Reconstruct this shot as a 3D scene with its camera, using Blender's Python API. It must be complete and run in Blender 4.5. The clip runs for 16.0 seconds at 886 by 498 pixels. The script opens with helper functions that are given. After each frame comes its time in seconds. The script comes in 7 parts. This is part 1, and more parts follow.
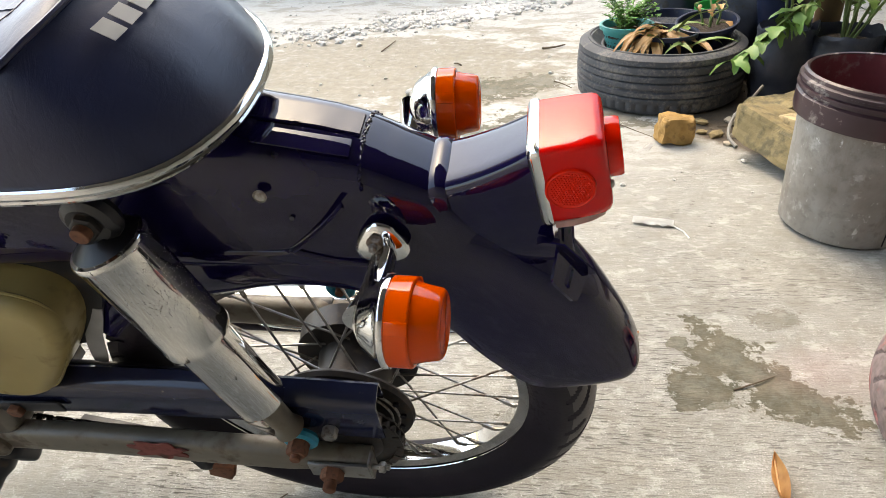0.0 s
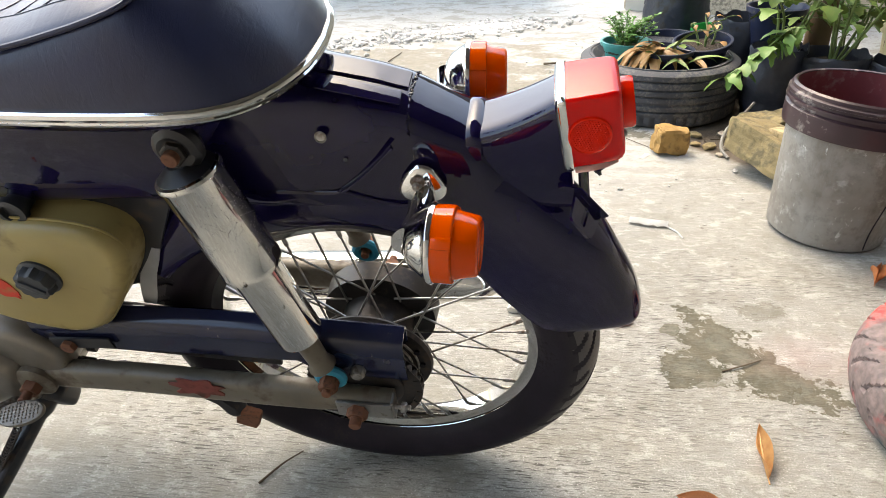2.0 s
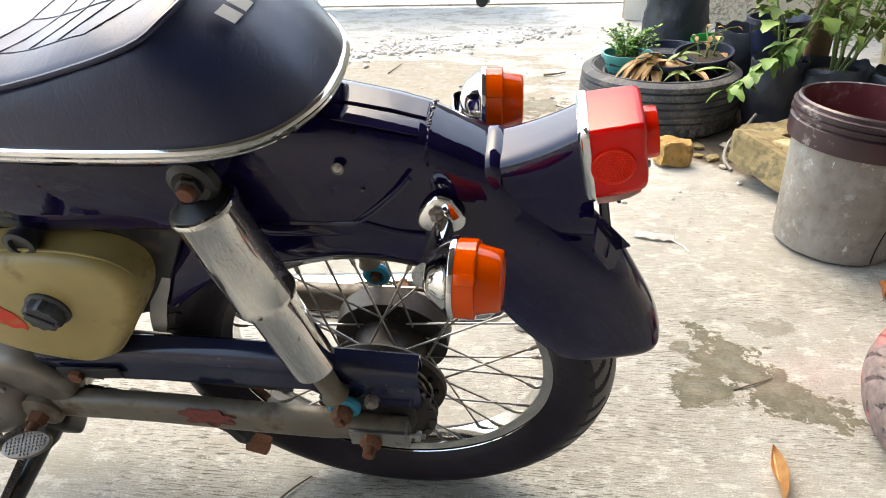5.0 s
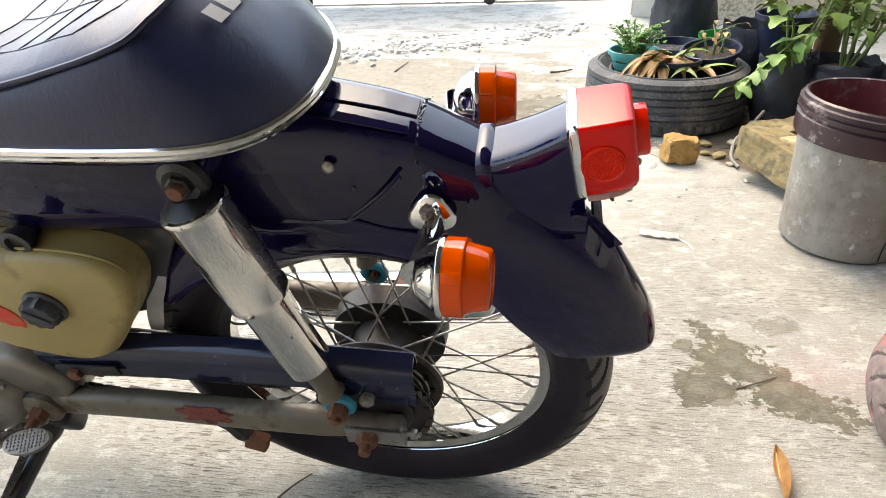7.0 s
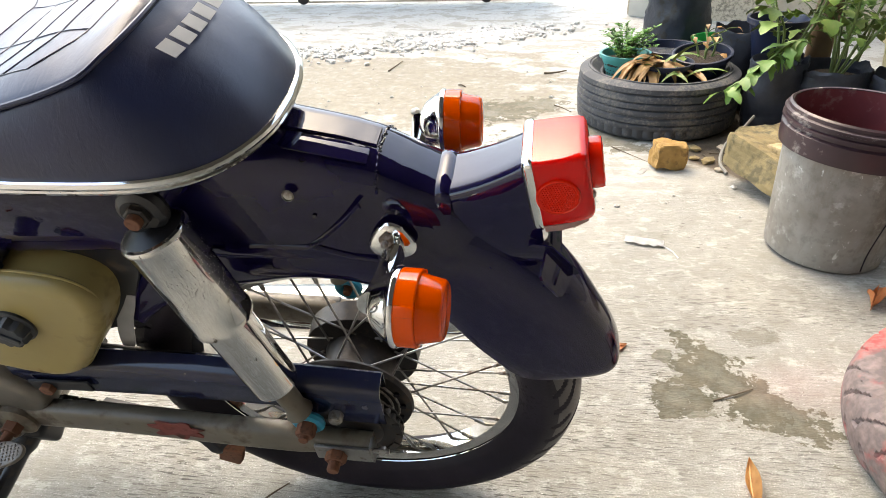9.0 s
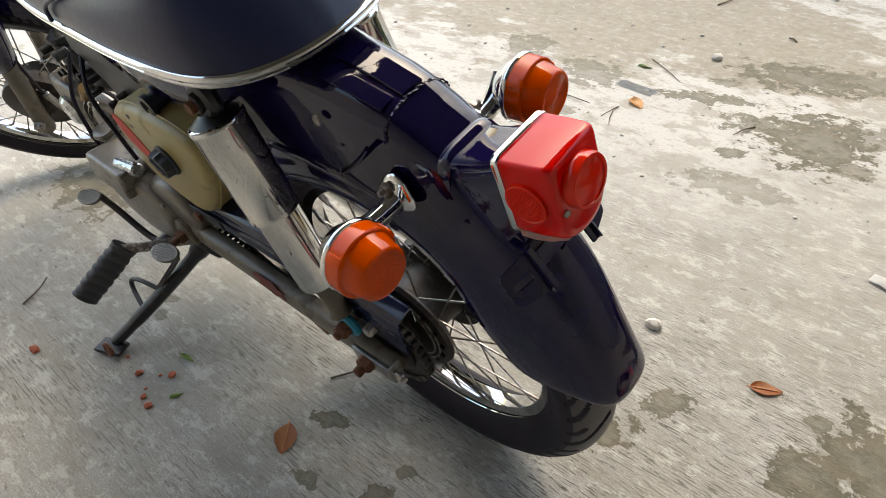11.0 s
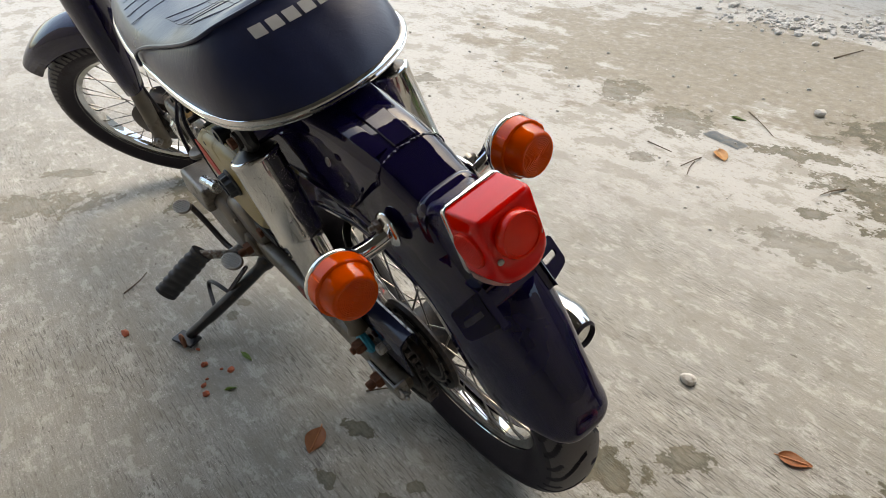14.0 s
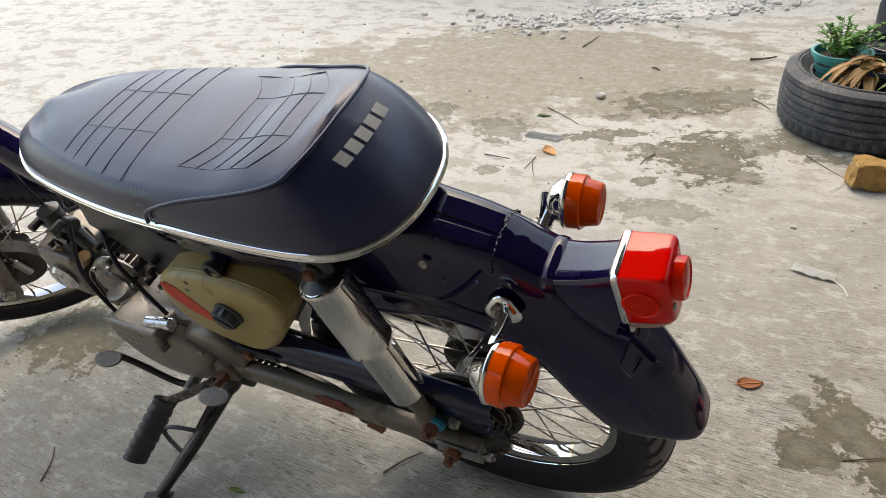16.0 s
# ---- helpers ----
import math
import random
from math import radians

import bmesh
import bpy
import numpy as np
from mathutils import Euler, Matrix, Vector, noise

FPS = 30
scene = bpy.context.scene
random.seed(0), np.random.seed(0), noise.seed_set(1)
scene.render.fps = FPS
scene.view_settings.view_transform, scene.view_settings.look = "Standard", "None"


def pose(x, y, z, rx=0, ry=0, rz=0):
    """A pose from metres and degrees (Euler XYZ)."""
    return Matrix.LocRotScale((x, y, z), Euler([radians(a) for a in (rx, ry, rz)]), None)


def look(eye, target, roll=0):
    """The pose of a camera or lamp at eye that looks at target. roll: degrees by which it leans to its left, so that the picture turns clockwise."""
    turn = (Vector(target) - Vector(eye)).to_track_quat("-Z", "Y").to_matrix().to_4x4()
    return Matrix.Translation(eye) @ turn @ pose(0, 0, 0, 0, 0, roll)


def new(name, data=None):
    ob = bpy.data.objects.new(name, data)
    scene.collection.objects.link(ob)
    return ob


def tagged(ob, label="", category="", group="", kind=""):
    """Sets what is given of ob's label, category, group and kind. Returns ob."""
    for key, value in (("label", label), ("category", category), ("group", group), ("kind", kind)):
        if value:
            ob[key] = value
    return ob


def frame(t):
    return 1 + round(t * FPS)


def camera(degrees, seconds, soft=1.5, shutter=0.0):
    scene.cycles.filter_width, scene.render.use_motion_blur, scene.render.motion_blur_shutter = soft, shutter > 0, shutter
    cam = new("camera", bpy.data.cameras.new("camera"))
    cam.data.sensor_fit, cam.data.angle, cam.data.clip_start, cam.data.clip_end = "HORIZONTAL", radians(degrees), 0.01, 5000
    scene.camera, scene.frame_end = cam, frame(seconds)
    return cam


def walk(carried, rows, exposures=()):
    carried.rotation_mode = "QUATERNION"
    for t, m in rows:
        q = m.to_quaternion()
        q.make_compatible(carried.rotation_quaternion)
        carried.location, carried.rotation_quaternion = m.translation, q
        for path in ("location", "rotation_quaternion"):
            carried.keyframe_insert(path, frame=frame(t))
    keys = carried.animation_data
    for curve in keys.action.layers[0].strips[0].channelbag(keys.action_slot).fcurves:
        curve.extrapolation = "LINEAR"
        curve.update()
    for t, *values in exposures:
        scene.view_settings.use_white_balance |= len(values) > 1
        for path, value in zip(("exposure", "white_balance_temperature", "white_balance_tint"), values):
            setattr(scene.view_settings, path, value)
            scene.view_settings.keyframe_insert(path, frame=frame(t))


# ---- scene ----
cam = camera(68.2, 16.0, soft=0.7)
PATH = [
    (0, (0.234, -0.667, 0.864), (-0.048, 1.004, -0.199), -4.3),
    (0.5, (0.224, -0.679, 0.863), (-0.054, 0.998, -0.191), -4.5),
    (1, (0.21, -0.7, 0.862), (0.047, 1.007, -0.166), -2.5),
    (1.5, (0.199, -0.731, 0.85), (0.043, 0.968, -0.194), -3.8),
    (2, (0.209, -0.777, 0.844), (-0.047, 0.93, -0.166), -1.9),
    (2.5, (0.196, -0.799, 0.849), (-0.113, 0.923, -0.12), -1.9),
    (3, (0.197, -0.791, 0.849), (-0.071, 0.942, -0.112), -2.3),
    (3.5, (0.192, -0.78, 0.854), (-0.063, 0.946, -0.125), -2.3),
    (4, (0.185, -0.77, 0.859), (-0.059, 0.951, -0.131), -2.2),
    (6.5, (0.196, -0.755, 0.859), (-0.07, 0.961, -0.133), -2.3),
    (7, (0.204, -0.755, 0.858), (-0.075, 0.957, -0.138), -2.7),
    (7.5, (0.214, -0.752, 0.855), (-0.067, 0.947, -0.162), -2.4),
    (8, (0.202, -0.749, 0.866), (-0.113, 0.947, -0.148), -2.5),
    (8.5, (0.2, -0.753, 0.876), (-0.084, 0.955, -0.123), -2.0),
    (8.7, (0.212, -0.751, 0.88), (-0.053, 0.961, -0.118), -2.6),
    (10.8, (0.456, -0.596, 0.919), (-0.455, 0.679, -0.324), 0.3),
    (11, (0.483, -0.589, 0.918), (-0.552, 0.614, -0.299), -0.2),
    (11.5, (0.532, -0.574, 0.936), (-0.623, 0.564, -0.235), -1.0),
    (12, (0.538, -0.59, 0.953), (-0.638, 0.541, -0.204), -1.2),
    (12.5, (0.542, -0.599, 0.955), (-0.626, 0.516, -0.225), -1.0),
    (13, (0.589, -0.555, 0.962), (-0.634, 0.55, -0.171), 1.4),
    (13.5, (0.623, -0.522, 0.965), (-0.698, 0.414, -0.208), 0.7),
    (14, (0.619, -0.534, 0.97), (-0.687, 0.462, -0.172), -1.7),
    (14.5, (0.563, -0.604, 0.993), (-0.65, 0.51, -0.143), -3.4),
    (15, (0.473, -0.695, 1.016), (-0.57, 0.583, -0.115), -3.0),
    (15.5, (0.388, -0.755, 1.034), (-0.448, 0.67, -0.092), -2.3),
    (16, (0.329, -0.751, 1.062), (-0.465, 0.702, -0.06), -5.6),
]
walk(cam, [(t, look(eye, target, roll)) for t, eye, target, roll in PATH], exposures=[(0.0, -0.08, 7750, 5), (1.5, -0.08, 7750, 5), (2.3, 0.2, 7750, 5), (8.6, 0.2, 7750, 5), (10.8, -0.4, 7750, 5), (12.5, -0.5, 7750, 5), (13.5, -0.64, 7750, 5), (14.5, -0.78, 7750, 5), (16.0, -0.68, 7750, 5)])

# ---- world, light, exposure ----
world = bpy.data.worlds.new("world")
scene.world = world
world.use_nodes = True
_nt = world.node_tree
_sky = _nt.nodes.new("ShaderNodeTexSky")
_sky.sky_type = "NISHITA"
_sky.sun_disc = False
_sky.sun_elevation = radians(60)
_sky.sun_rotation = radians(-34)
_sky.air_density = 1.0
_sky.dust_density = 2.6
_sky.ozone_density = 1.0
_nt.links.new(_sky.outputs[0], _nt.nodes["Background"].inputs[0])
_nt.nodes["Background"].inputs[1].default_value = 0.85
sun = new("sun", bpy.data.lights.new("sun", "SUN"))
sun.data.energy = 0.6
sun.data.angle = radians(50)
sun.data.color = (1.0, 0.98, 0.95)
sun.matrix_world = look((-0.9, 1.3, 2.9), (0, 0, 0))

# ---- material helpers ----


class Nodes:
    """A small wrapper to write node trees shortly."""

    def __init__(self, name):
        self.m = bpy.data.materials.new(name)
        self.m.use_nodes = True
        self.t = self.m.node_tree
        self.b = self.t.nodes["Principled BSDF"]
        self.obj = self.n("ShaderNodeTexCoord").outputs["Object"]

    def n(self, kind, operation="", data_type="", feature="", vector_type=""):
        node = self.t.nodes.new(kind)
        if operation:
            node.operation = operation
        if data_type:
            node.data_type = data_type
        if feature:
            node.feature = feature
        if vector_type:
            node.vector_type = vector_type
        return node

    def link(self, a, b):
        self.t.links.new(a, b)

    def put(self, socket, value):
        if hasattr(value, "is_output"):
            self.link(value, socket)
        else:
            socket.default_value = value

    def mapped(self, scale=(1, 1, 1), rot=(0, 0, 0), loc=(0, 0, 0), src=None):
        m = self.n("ShaderNodeMapping")
        m.inputs["Location"].default_value = loc
        m.inputs["Rotation"].default_value = [radians(a) for a in rot]
        m.inputs["Scale"].default_value = scale
        self.link(src or self.obj, m.inputs["Vector"])
        return m.outputs[0]

    def noise(self, scale, detail=4.0, rough=0.55, vec=None, dist=0.0):
        n = self.n("ShaderNodeTexNoise")
        n.inputs["Scale"].default_value = scale
        n.inputs["Detail"].default_value = detail
        n.inputs["Roughness"].default_value = rough
        n.inputs["Distortion"].default_value = dist
        self.link(vec or self.obj, n.inputs["Vector"])
        return n.outputs["Fac"]

    def voronoi(self, scale, vec=None, feature="F1", out="Distance"):
        n = self.n("ShaderNodeTexVoronoi", feature=feature)
        n.inputs["Scale"].default_value = scale
        self.link(vec or self.obj, n.inputs["Vector"])
        return n.outputs[out]

    def ramp(self, fac, a, b, lo=0.0, hi=1.0):
        """fac from lo to hi becomes a to b."""
        n = self.n("ShaderNodeMapRange")
        n.inputs["From Min"].default_value, n.inputs["From Max"].default_value = a, b
        n.inputs["To Min"].default_value, n.inputs["To Max"].default_value = lo, hi
        self.link(fac, n.inputs["Value"])
        return n.outputs[0]

    def math(self, op, a, b=0.0):
        n = self.n("ShaderNodeMath", operation=op)
        self.put(n.inputs[0], a)
        self.put(n.inputs[1], b)
        return n.outputs[0]

    def mix(self, fac, a, b):
        n = self.n("ShaderNodeMix", data_type="RGBA")
        self.put(n.inputs[0], fac)
        self.put(n.inputs[6], a)
        self.put(n.inputs[7], b)
        return n.outputs[2]

    def bump(self, height, strength=0.3, distance=0.002, normal=None):
        n = self.n("ShaderNodeBump")
        n.inputs["Strength"].default_value = strength
        n.inputs["Distance"].default_value = distance
        self.link(height, n.inputs["Height"])
        if normal:
            self.link(normal, n.inputs["Normal"])
        self.link(n.outputs[0], self.b.inputs["Normal"])
        return n.outputs[0]

    def base(self, v):
        self.put(self.b.inputs["Base Color"], v)
        return self

    def rough(self, v):
        self.put(self.b.inputs["Roughness"], v)
        return self

    def metal(self, v):
        self.put(self.b.inputs["Metallic"], v)
        return self


def worn(name, col, rough=0.4, metal=0.0, dirt=None, amount=0.5, grain=60.0, big=9.0, bump=0.15, depth=0.001, coat=0.0, spread=0.25, spec=0.5):
    """A painted, plastic or metal surface: two scales of variation, dirt in patches and fine relief."""
    k = Nodes(name)
    fine, broad = k.noise(grain, 5), k.noise(big, 4, 0.6)
    dark = tuple(c * (1 - spread) for c in col[:3]) + (1,)
    lite = tuple(min(1, c * (1 + spread)) for c in col[:3]) + (1,)
    c = k.mix(k.ramp(broad, 0.3, 0.7), dark, lite)
    if dirt:
        d = k.ramp(k.math("ADD", k.math("MULTIPLY", fine, 0.5), k.math("MULTIPLY", broad, 0.6)), 0.66 - 0.22 * amount, 0.72 - 0.1 * amount)
        c = k.mix(k.math("MULTIPLY", d, 0.85), c, dirt)
        k.rough(k.ramp(d, 0, 1, rough, min(0.9, rough + 0.35)))
        if metal:
            k.metal(k.ramp(d, 0, 1, metal, 0.1))
    else:
        k.rough(k.ramp(broad, 0.3, 0.7, rough * 0.7, rough * 1.35))
        k.metal(metal)
    k.base(c)
    if bump:
        k.bump(fine, bump, depth)
    k.b.inputs["Specular IOR Level"].default_value = spec
    if coat:
        k.b.inputs["Coat Weight"].default_value = coat
        k.b.inputs["Coat Roughness"].default_value = 0.06
    return k.m


def concrete():
    """The yard: pale cement, brushed along x, with pits, crust, damp patches and a soil strip by the plants."""
    k = Nodes("yard_concrete")
    streak = k.noise(1.0, 2.0, 0.5, k.mapped((30, 300, 9), (0, 0, 2)))
    streak2 = k.noise(1.0, 3, 0.6, k.mapped((16, 190, 9), (0, 0, -2)))
    fine, mid, broad = k.noise(330, 5, 0.75), k.noise(26, 6, 0.62), k.noise(2.6, 5, 0.6)
    col = k.mix(k.ramp(broad, 0.3, 0.72), (0.29, 0.28, 0.25, 1), (0.42, 0.41, 0.378, 1))
    col = k.mix(k.ramp(mid, 0.42, 0.75, 0, 0.5), col, (0.36, 0.335, 0.28, 1))
    col = k.mix(k.ramp(k.noise(64, 5, 0.62), 0.40, 0.62, 0.0, 0.38), col, (0.235, 0.235, 0.205, 1))
    col = k.mix(k.ramp(k.noise(4.2, 6, 0.62, k.mapped((1, 1, 1), (0, 0, 0), (2.3, 8.1, 0))), 0.52, 0.70, 0.0, 0.5), col, (0.43, 0.405, 0.345, 1))
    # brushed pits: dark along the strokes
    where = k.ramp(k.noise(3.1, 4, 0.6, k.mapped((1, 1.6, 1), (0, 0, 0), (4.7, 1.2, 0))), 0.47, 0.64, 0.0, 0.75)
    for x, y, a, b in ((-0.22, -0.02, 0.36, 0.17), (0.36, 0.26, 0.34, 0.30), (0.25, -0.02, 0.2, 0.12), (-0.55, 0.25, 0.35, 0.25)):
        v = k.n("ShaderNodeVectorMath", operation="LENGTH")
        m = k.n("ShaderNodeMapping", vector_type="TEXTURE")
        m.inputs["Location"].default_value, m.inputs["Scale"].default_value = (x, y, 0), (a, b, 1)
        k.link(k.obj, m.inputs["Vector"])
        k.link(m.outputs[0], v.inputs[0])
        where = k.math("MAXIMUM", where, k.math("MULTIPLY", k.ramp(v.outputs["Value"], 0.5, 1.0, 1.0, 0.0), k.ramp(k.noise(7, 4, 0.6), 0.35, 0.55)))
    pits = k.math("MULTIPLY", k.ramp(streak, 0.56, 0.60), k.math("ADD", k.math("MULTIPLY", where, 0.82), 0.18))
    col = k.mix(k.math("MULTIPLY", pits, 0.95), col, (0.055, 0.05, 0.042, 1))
    col = k.mix(k.ramp(streak2, 0.50, 0.62, 0.0, 0.13), col, (0.70, 0.69, 0.66, 1))
    col = k.mix(k.ramp(fine, 0.40, 0.56, 0.6, 0.0), col, (0.15, 0.14, 0.12, 1))
    speck = k.math("MULTIPLY", k.ramp(k.noise(75, 3, 0.6, k.mapped((0.55, 1.5, 1))), 0.62, 0.66), k.ramp(k.noise(5, 3), 0.42, 0.62))
    col = k.mix(k.math("MULTIPLY", speck, 0.9), col, (0.11, 0.10, 0.082, 1))
    col = k.mix(k.ramp(k.voronoi(140), 0.10, 0.16, 0.55, 0.0), col, (0.80, 0.78, 0.74, 1))
    blot = k.ramp(k.noise(8, 7, 0.7, k.mapped((1, 1.4, 1), (0, 0, 0), (9, 2, 0))), 0.44, 0.64)
    col = k.mix(k.math("MULTIPLY", blot, 0.6), col, (0.22, 0.207, 0.172, 1))
    flakes = k.ramp(k.noise(16, 9, 0.78, k.mapped((1, 1.6, 1), (0, 0, 0), (1, 7, 0))), 0.54, 0.57)
    col = k.mix(k.math("MULTIPLY", flakes, 0.28), col, (0.62, 0.61, 0.57, 1))
    # outer yard: beige crust with pale worn patches
    sep = k.n("ShaderNodeSeparateXYZ")
    k.link(k.obj, sep.inputs[0])
    wob = k.math("MULTIPLY", k.math("SUBTRACT", k.noise(1.6, 4), 0.5), 1.5)
    edge = k.math("ADD", k.math("ADD", sep.outputs[1], wob), k.math("MULTIPLY", sep.outputs[0], -0.45))
    outer = k.ramp(edge, 0.65, 1.25)
    flake = k.ramp(k.noise(5.5, 9, 0.72, k.mapped((1, 1.5, 1))), 0.44, 0.50)
    crust = k.mix(flake, (0.30, 0.287, 0.25, 1), (0.42, 0.413, 0.385, 1))
    crust = k.mix(k.ramp(k.noise(42, 8, 0.72, k.mapped((1, 1.5, 1), (0, 0, 0), (3, 3, 0))), 0.55, 0.60, 0, 0.5), crust, (0.22, 0.19, 0.14, 1))
    # brown silt dried over it, with pale cement showing through
    v = k.n("ShaderNodeVectorMath", operation="LENGTH")
    m = k.n("ShaderNodeMapping", vector_type="TEXTURE")
    m.inputs["Location"].default_value, m.inputs["Rotation"].default_value, m.inputs["Scale"].default_value = (-0.72, 2.12, 0), (0, 0, radians(14)), (1.25, 0.66, 1)
    k.link(k.obj, m.inputs["Vector"])
    k.link(m.outputs[0], v.inputs[0])
    silt = k.math("ADD", k.math("MULTIPLY", k.math("SUBTRACT", 1.0, v.outputs["Value"]), 0.34), k.math("SUBTRACT", k.noise(3.6, 9, 0.66, k.mapped((1, 1.5, 1), (0, 0, 0), (5, 0.6, 0))), 0.50))
    silt = k.math("MULTIPLY", k.ramp(silt, 0.0, 0.07), k.ramp(k.noise(30, 6, 0.7), 0.33, 0.5, 0.45, 0.9))
    crust = k.mix(silt, crust, k.mix(k.ramp(mid, 0.35, 0.65), (0.175, 0.152, 0.112, 1), (0.255, 0.228, 0.175, 1)))
    col = k.mix(k.math("MULTIPLY", outer, 0.92), col, crust)
    # damp and dirty patches with a shape of their own: x, y, length, width, turn, dark
    wet = None
    crumbly, patchy = k.noise(52, 8, 0.72), k.noise(17, 10, 0.74)
    warp = k.n("ShaderNodeVectorMath", operation="ADD")
    nz = k.n("ShaderNodeTexNoise")
    nz.inputs["Scale"].default_value, nz.inputs["Detail"].default_value, nz.inputs["Roughness"].default_value = 11.0, 6.0, 0.68
    k.link(k.obj, nz.inputs["Vector"])
    off = k.n("ShaderNodeVectorMath", operation="MULTIPLY_ADD")
    k.link(nz.outputs["Color"], off.inputs[0])
    off.inputs[1].default_value, off.inputs[2].default_value = (0.11, 0.11, 0), (-0.055, -0.055, 0)
    k.link(k.obj, warp.inputs[0])
    k.link(off.outputs[0], warp.inputs[1])
    for x, y, a, b, turn, dark in STAINS:
        v = k.n("ShaderNodeVectorMath", operation="LENGTH")
        m = k.n("ShaderNodeMapping", vector_type="TEXTURE")
        m.inputs["Location"].default_value, m.inputs["Rotation"].default_value, m.inputs["Scale"].default_value = (x, y, 0), (0, 0, radians(turn)), (a, b, 1)
        k.link(k.obj, m.inputs["Vector"])
        k.link(m.outputs[0], v.inputs[0])
        field = k.math("ADD", k.math("MULTIPLY", k.math("SUBTRACT", 1.0, v.outputs["Value"]), 0.20 if a > 0.05 else 0.32), k.math("SUBTRACT", patchy if a > 0.05 else crumbly, 0.5))
        one = k.math("MULTIPLY", k.math("MULTIPLY", k.ramp(field, 0.0, 0.025), k.ramp(field, 0.05, 0.16, 1.0, 0.8)), min(1.0, dark * 1.2))
        wet = one if wet is None else k.math("MAXIMUM", wet, one)
    stain = k.mix(k.ramp(mid, 0.35, 0.65), (0.070, 0.068, 0.040, 1), (0.14, 0.120, 0.082, 1))
    col = k.mix(wet, col, stain)
    # soil strip under the pots
    v = k.n("ShaderNodeVectorMath", operation="LENGTH")
    m = k.n("ShaderNodeMapping", vector_type="TEXTURE")
    m.inputs["Location"].default_value, m.inputs["Rotation"].default_value, m.inputs["Scale"].default_value = (1.47, 1.68, 0), (0, 0, radians(-38)), (1.22, 0.45, 1)
    k.link(warp.outputs[0], m.inputs["Vector"])
    k.link(m.outputs[0], v.inputs[0])
    soil = k.ramp(v.outputs["Value"], 0.86, 1.0, 1.0, 0.0)
    v = k.n("ShaderNodeVectorMath", operation="LENGTH")
    m = k.n("ShaderNodeMapping", vector_type="TEXTURE")
    m.inputs["Location"].default_value, m.inputs["Rotation"].default_value, m.inputs["Scale"].default_value = (1.01, 1.465, 0), (0, 0, radians(-38)), (0.42, 0.27, 1)
    k.link(warp.outputs[0], m.inputs["Vector"])
    k.link(m.outputs[0], v.inputs[0])
    soil = k.math("MAXIMUM", soil, k.ramp(v.outputs["Value"], 0.86, 1.0, 1.0, 0.0))
    col = k.mix(soil, col, k.mix(k.ramp(mid, 0.3, 0.7), (0.055, 0.042, 0.03, 1), (0.13, 0.10, 0.07, 1)))
    # a pink breath of overspray beside the painted tyre
    v = k.n("ShaderNodeVectorMath", operation="LENGTH")
    m = k.n("ShaderNodeMapping", vector_type="TEXTURE")
    m.inputs["Location"].default_value, m.inputs["Scale"].default_value = (0.755, 0.29, 0), (0.14, 0.09, 1)
    k.link(warp.outputs[0], m.inputs["Vector"])
    k.link(m.outputs[0], v.inputs[0])
    col = k.mix(k.ramp(v.outputs["Value"], 0.1, 1.0, 0.1, 0.0), col, (0.62, 0.23, 0.24, 1))
    k.base(col)
    k.rough(k.ramp(mid, 0.3, 0.7, 0.72, 0.92))
    h = k.math("ADD", k.math("MULTIPLY", streak, 0.55), k.math("MULTIPLY", fine, 0.25))
    h = k.math("SUBTRACT", h, k.math("MULTIPLY", pits, 0.5))
    h = k.math("ADD", h, k.math("MULTIPLY", k.math("MULTIPLY", flake, outer), 0.12))
    k.bump(h, 0.85, 0.003)
    return k.m


STAINS = [
    (0.616, 0.296, 0.134, 0.06, -60.8, 0.85), (0.7, 0.205, 0.085, 0.06, -35, 0.8), (0.525, 0.25, 0.055, 0.05, 20, 0.8), (0.512, 0.36, 0.022, 0.02, 20, 0.7), (0.55, 0.2, 0.03, 0.014, 10, 0.6), (-0.131, -0.173, 0.036, 0.019, 25, 0.85),
    (-0.592, -0.222, 0.02, 0.014, 0, 0.6), (0.227, 0.117, 0.055, 0.05, -10, 0.9), (0.294, 0.235, 0.05, 0.028, 56, 0.75), (-0.075, -0.274, 0.022, 0.015, 0, 0.75), (0.028, -0.222, 0.024, 0.018, 40, 0.8), (0.039, -0.164, 0.018, 0.015, 60, 0.7),
    (-0.62, -0.18, 0.02, 0.012, 30, 0.6), (0.713, 0.442, 0.05, 0.03, 20, 0.4), (0.203, 1.422, 0.15, 0.19, 16, 0.85), (0.07, 1.42, 0.16, 0.07, 16, 0.7), (0.3, 1.52, 0.16, 0.1, 30, 0.6), (0.019, 1.863, 0.2, 0.13, 14, 0.8),
    (0.17, 1.95, 0.2, 0.1, 14, 0.65), (-0.57, 1.45, 0.1, 0.13, 56, 0.6), (-0.17, 1.5, 0.15, 0.04, 20, 0.75), (0.036, 1.19, 0.06, 0.03, 35, 0.75), (-0.487, 1.119, 0.045, 0.04, 17, 0.55), (-0.166, 1.66, 0.05, 0.035, 15, 0.7),
    (-0.89, 1.526, 0.09, 0.12, 14, 0.6), (0.328, 1.302, 0.05, 0.05, 17, 0.6), (0.1, 1.02, 0.14, 0.07, 10, 0.45), (-1.163, -0.036, 0.14, 0.13, 20, 0.7), (-1.448, -0.482, 0.22, 0.07, 60, 0.55), (-1.6, -0.337, 0.1, 0.03, 56, 0.5),
    (-1.512, 1.032, 0.08, 0.05, 57, 0.6), (0.5, 1.62, 0.12, 0.16, 30, 0.7),
]

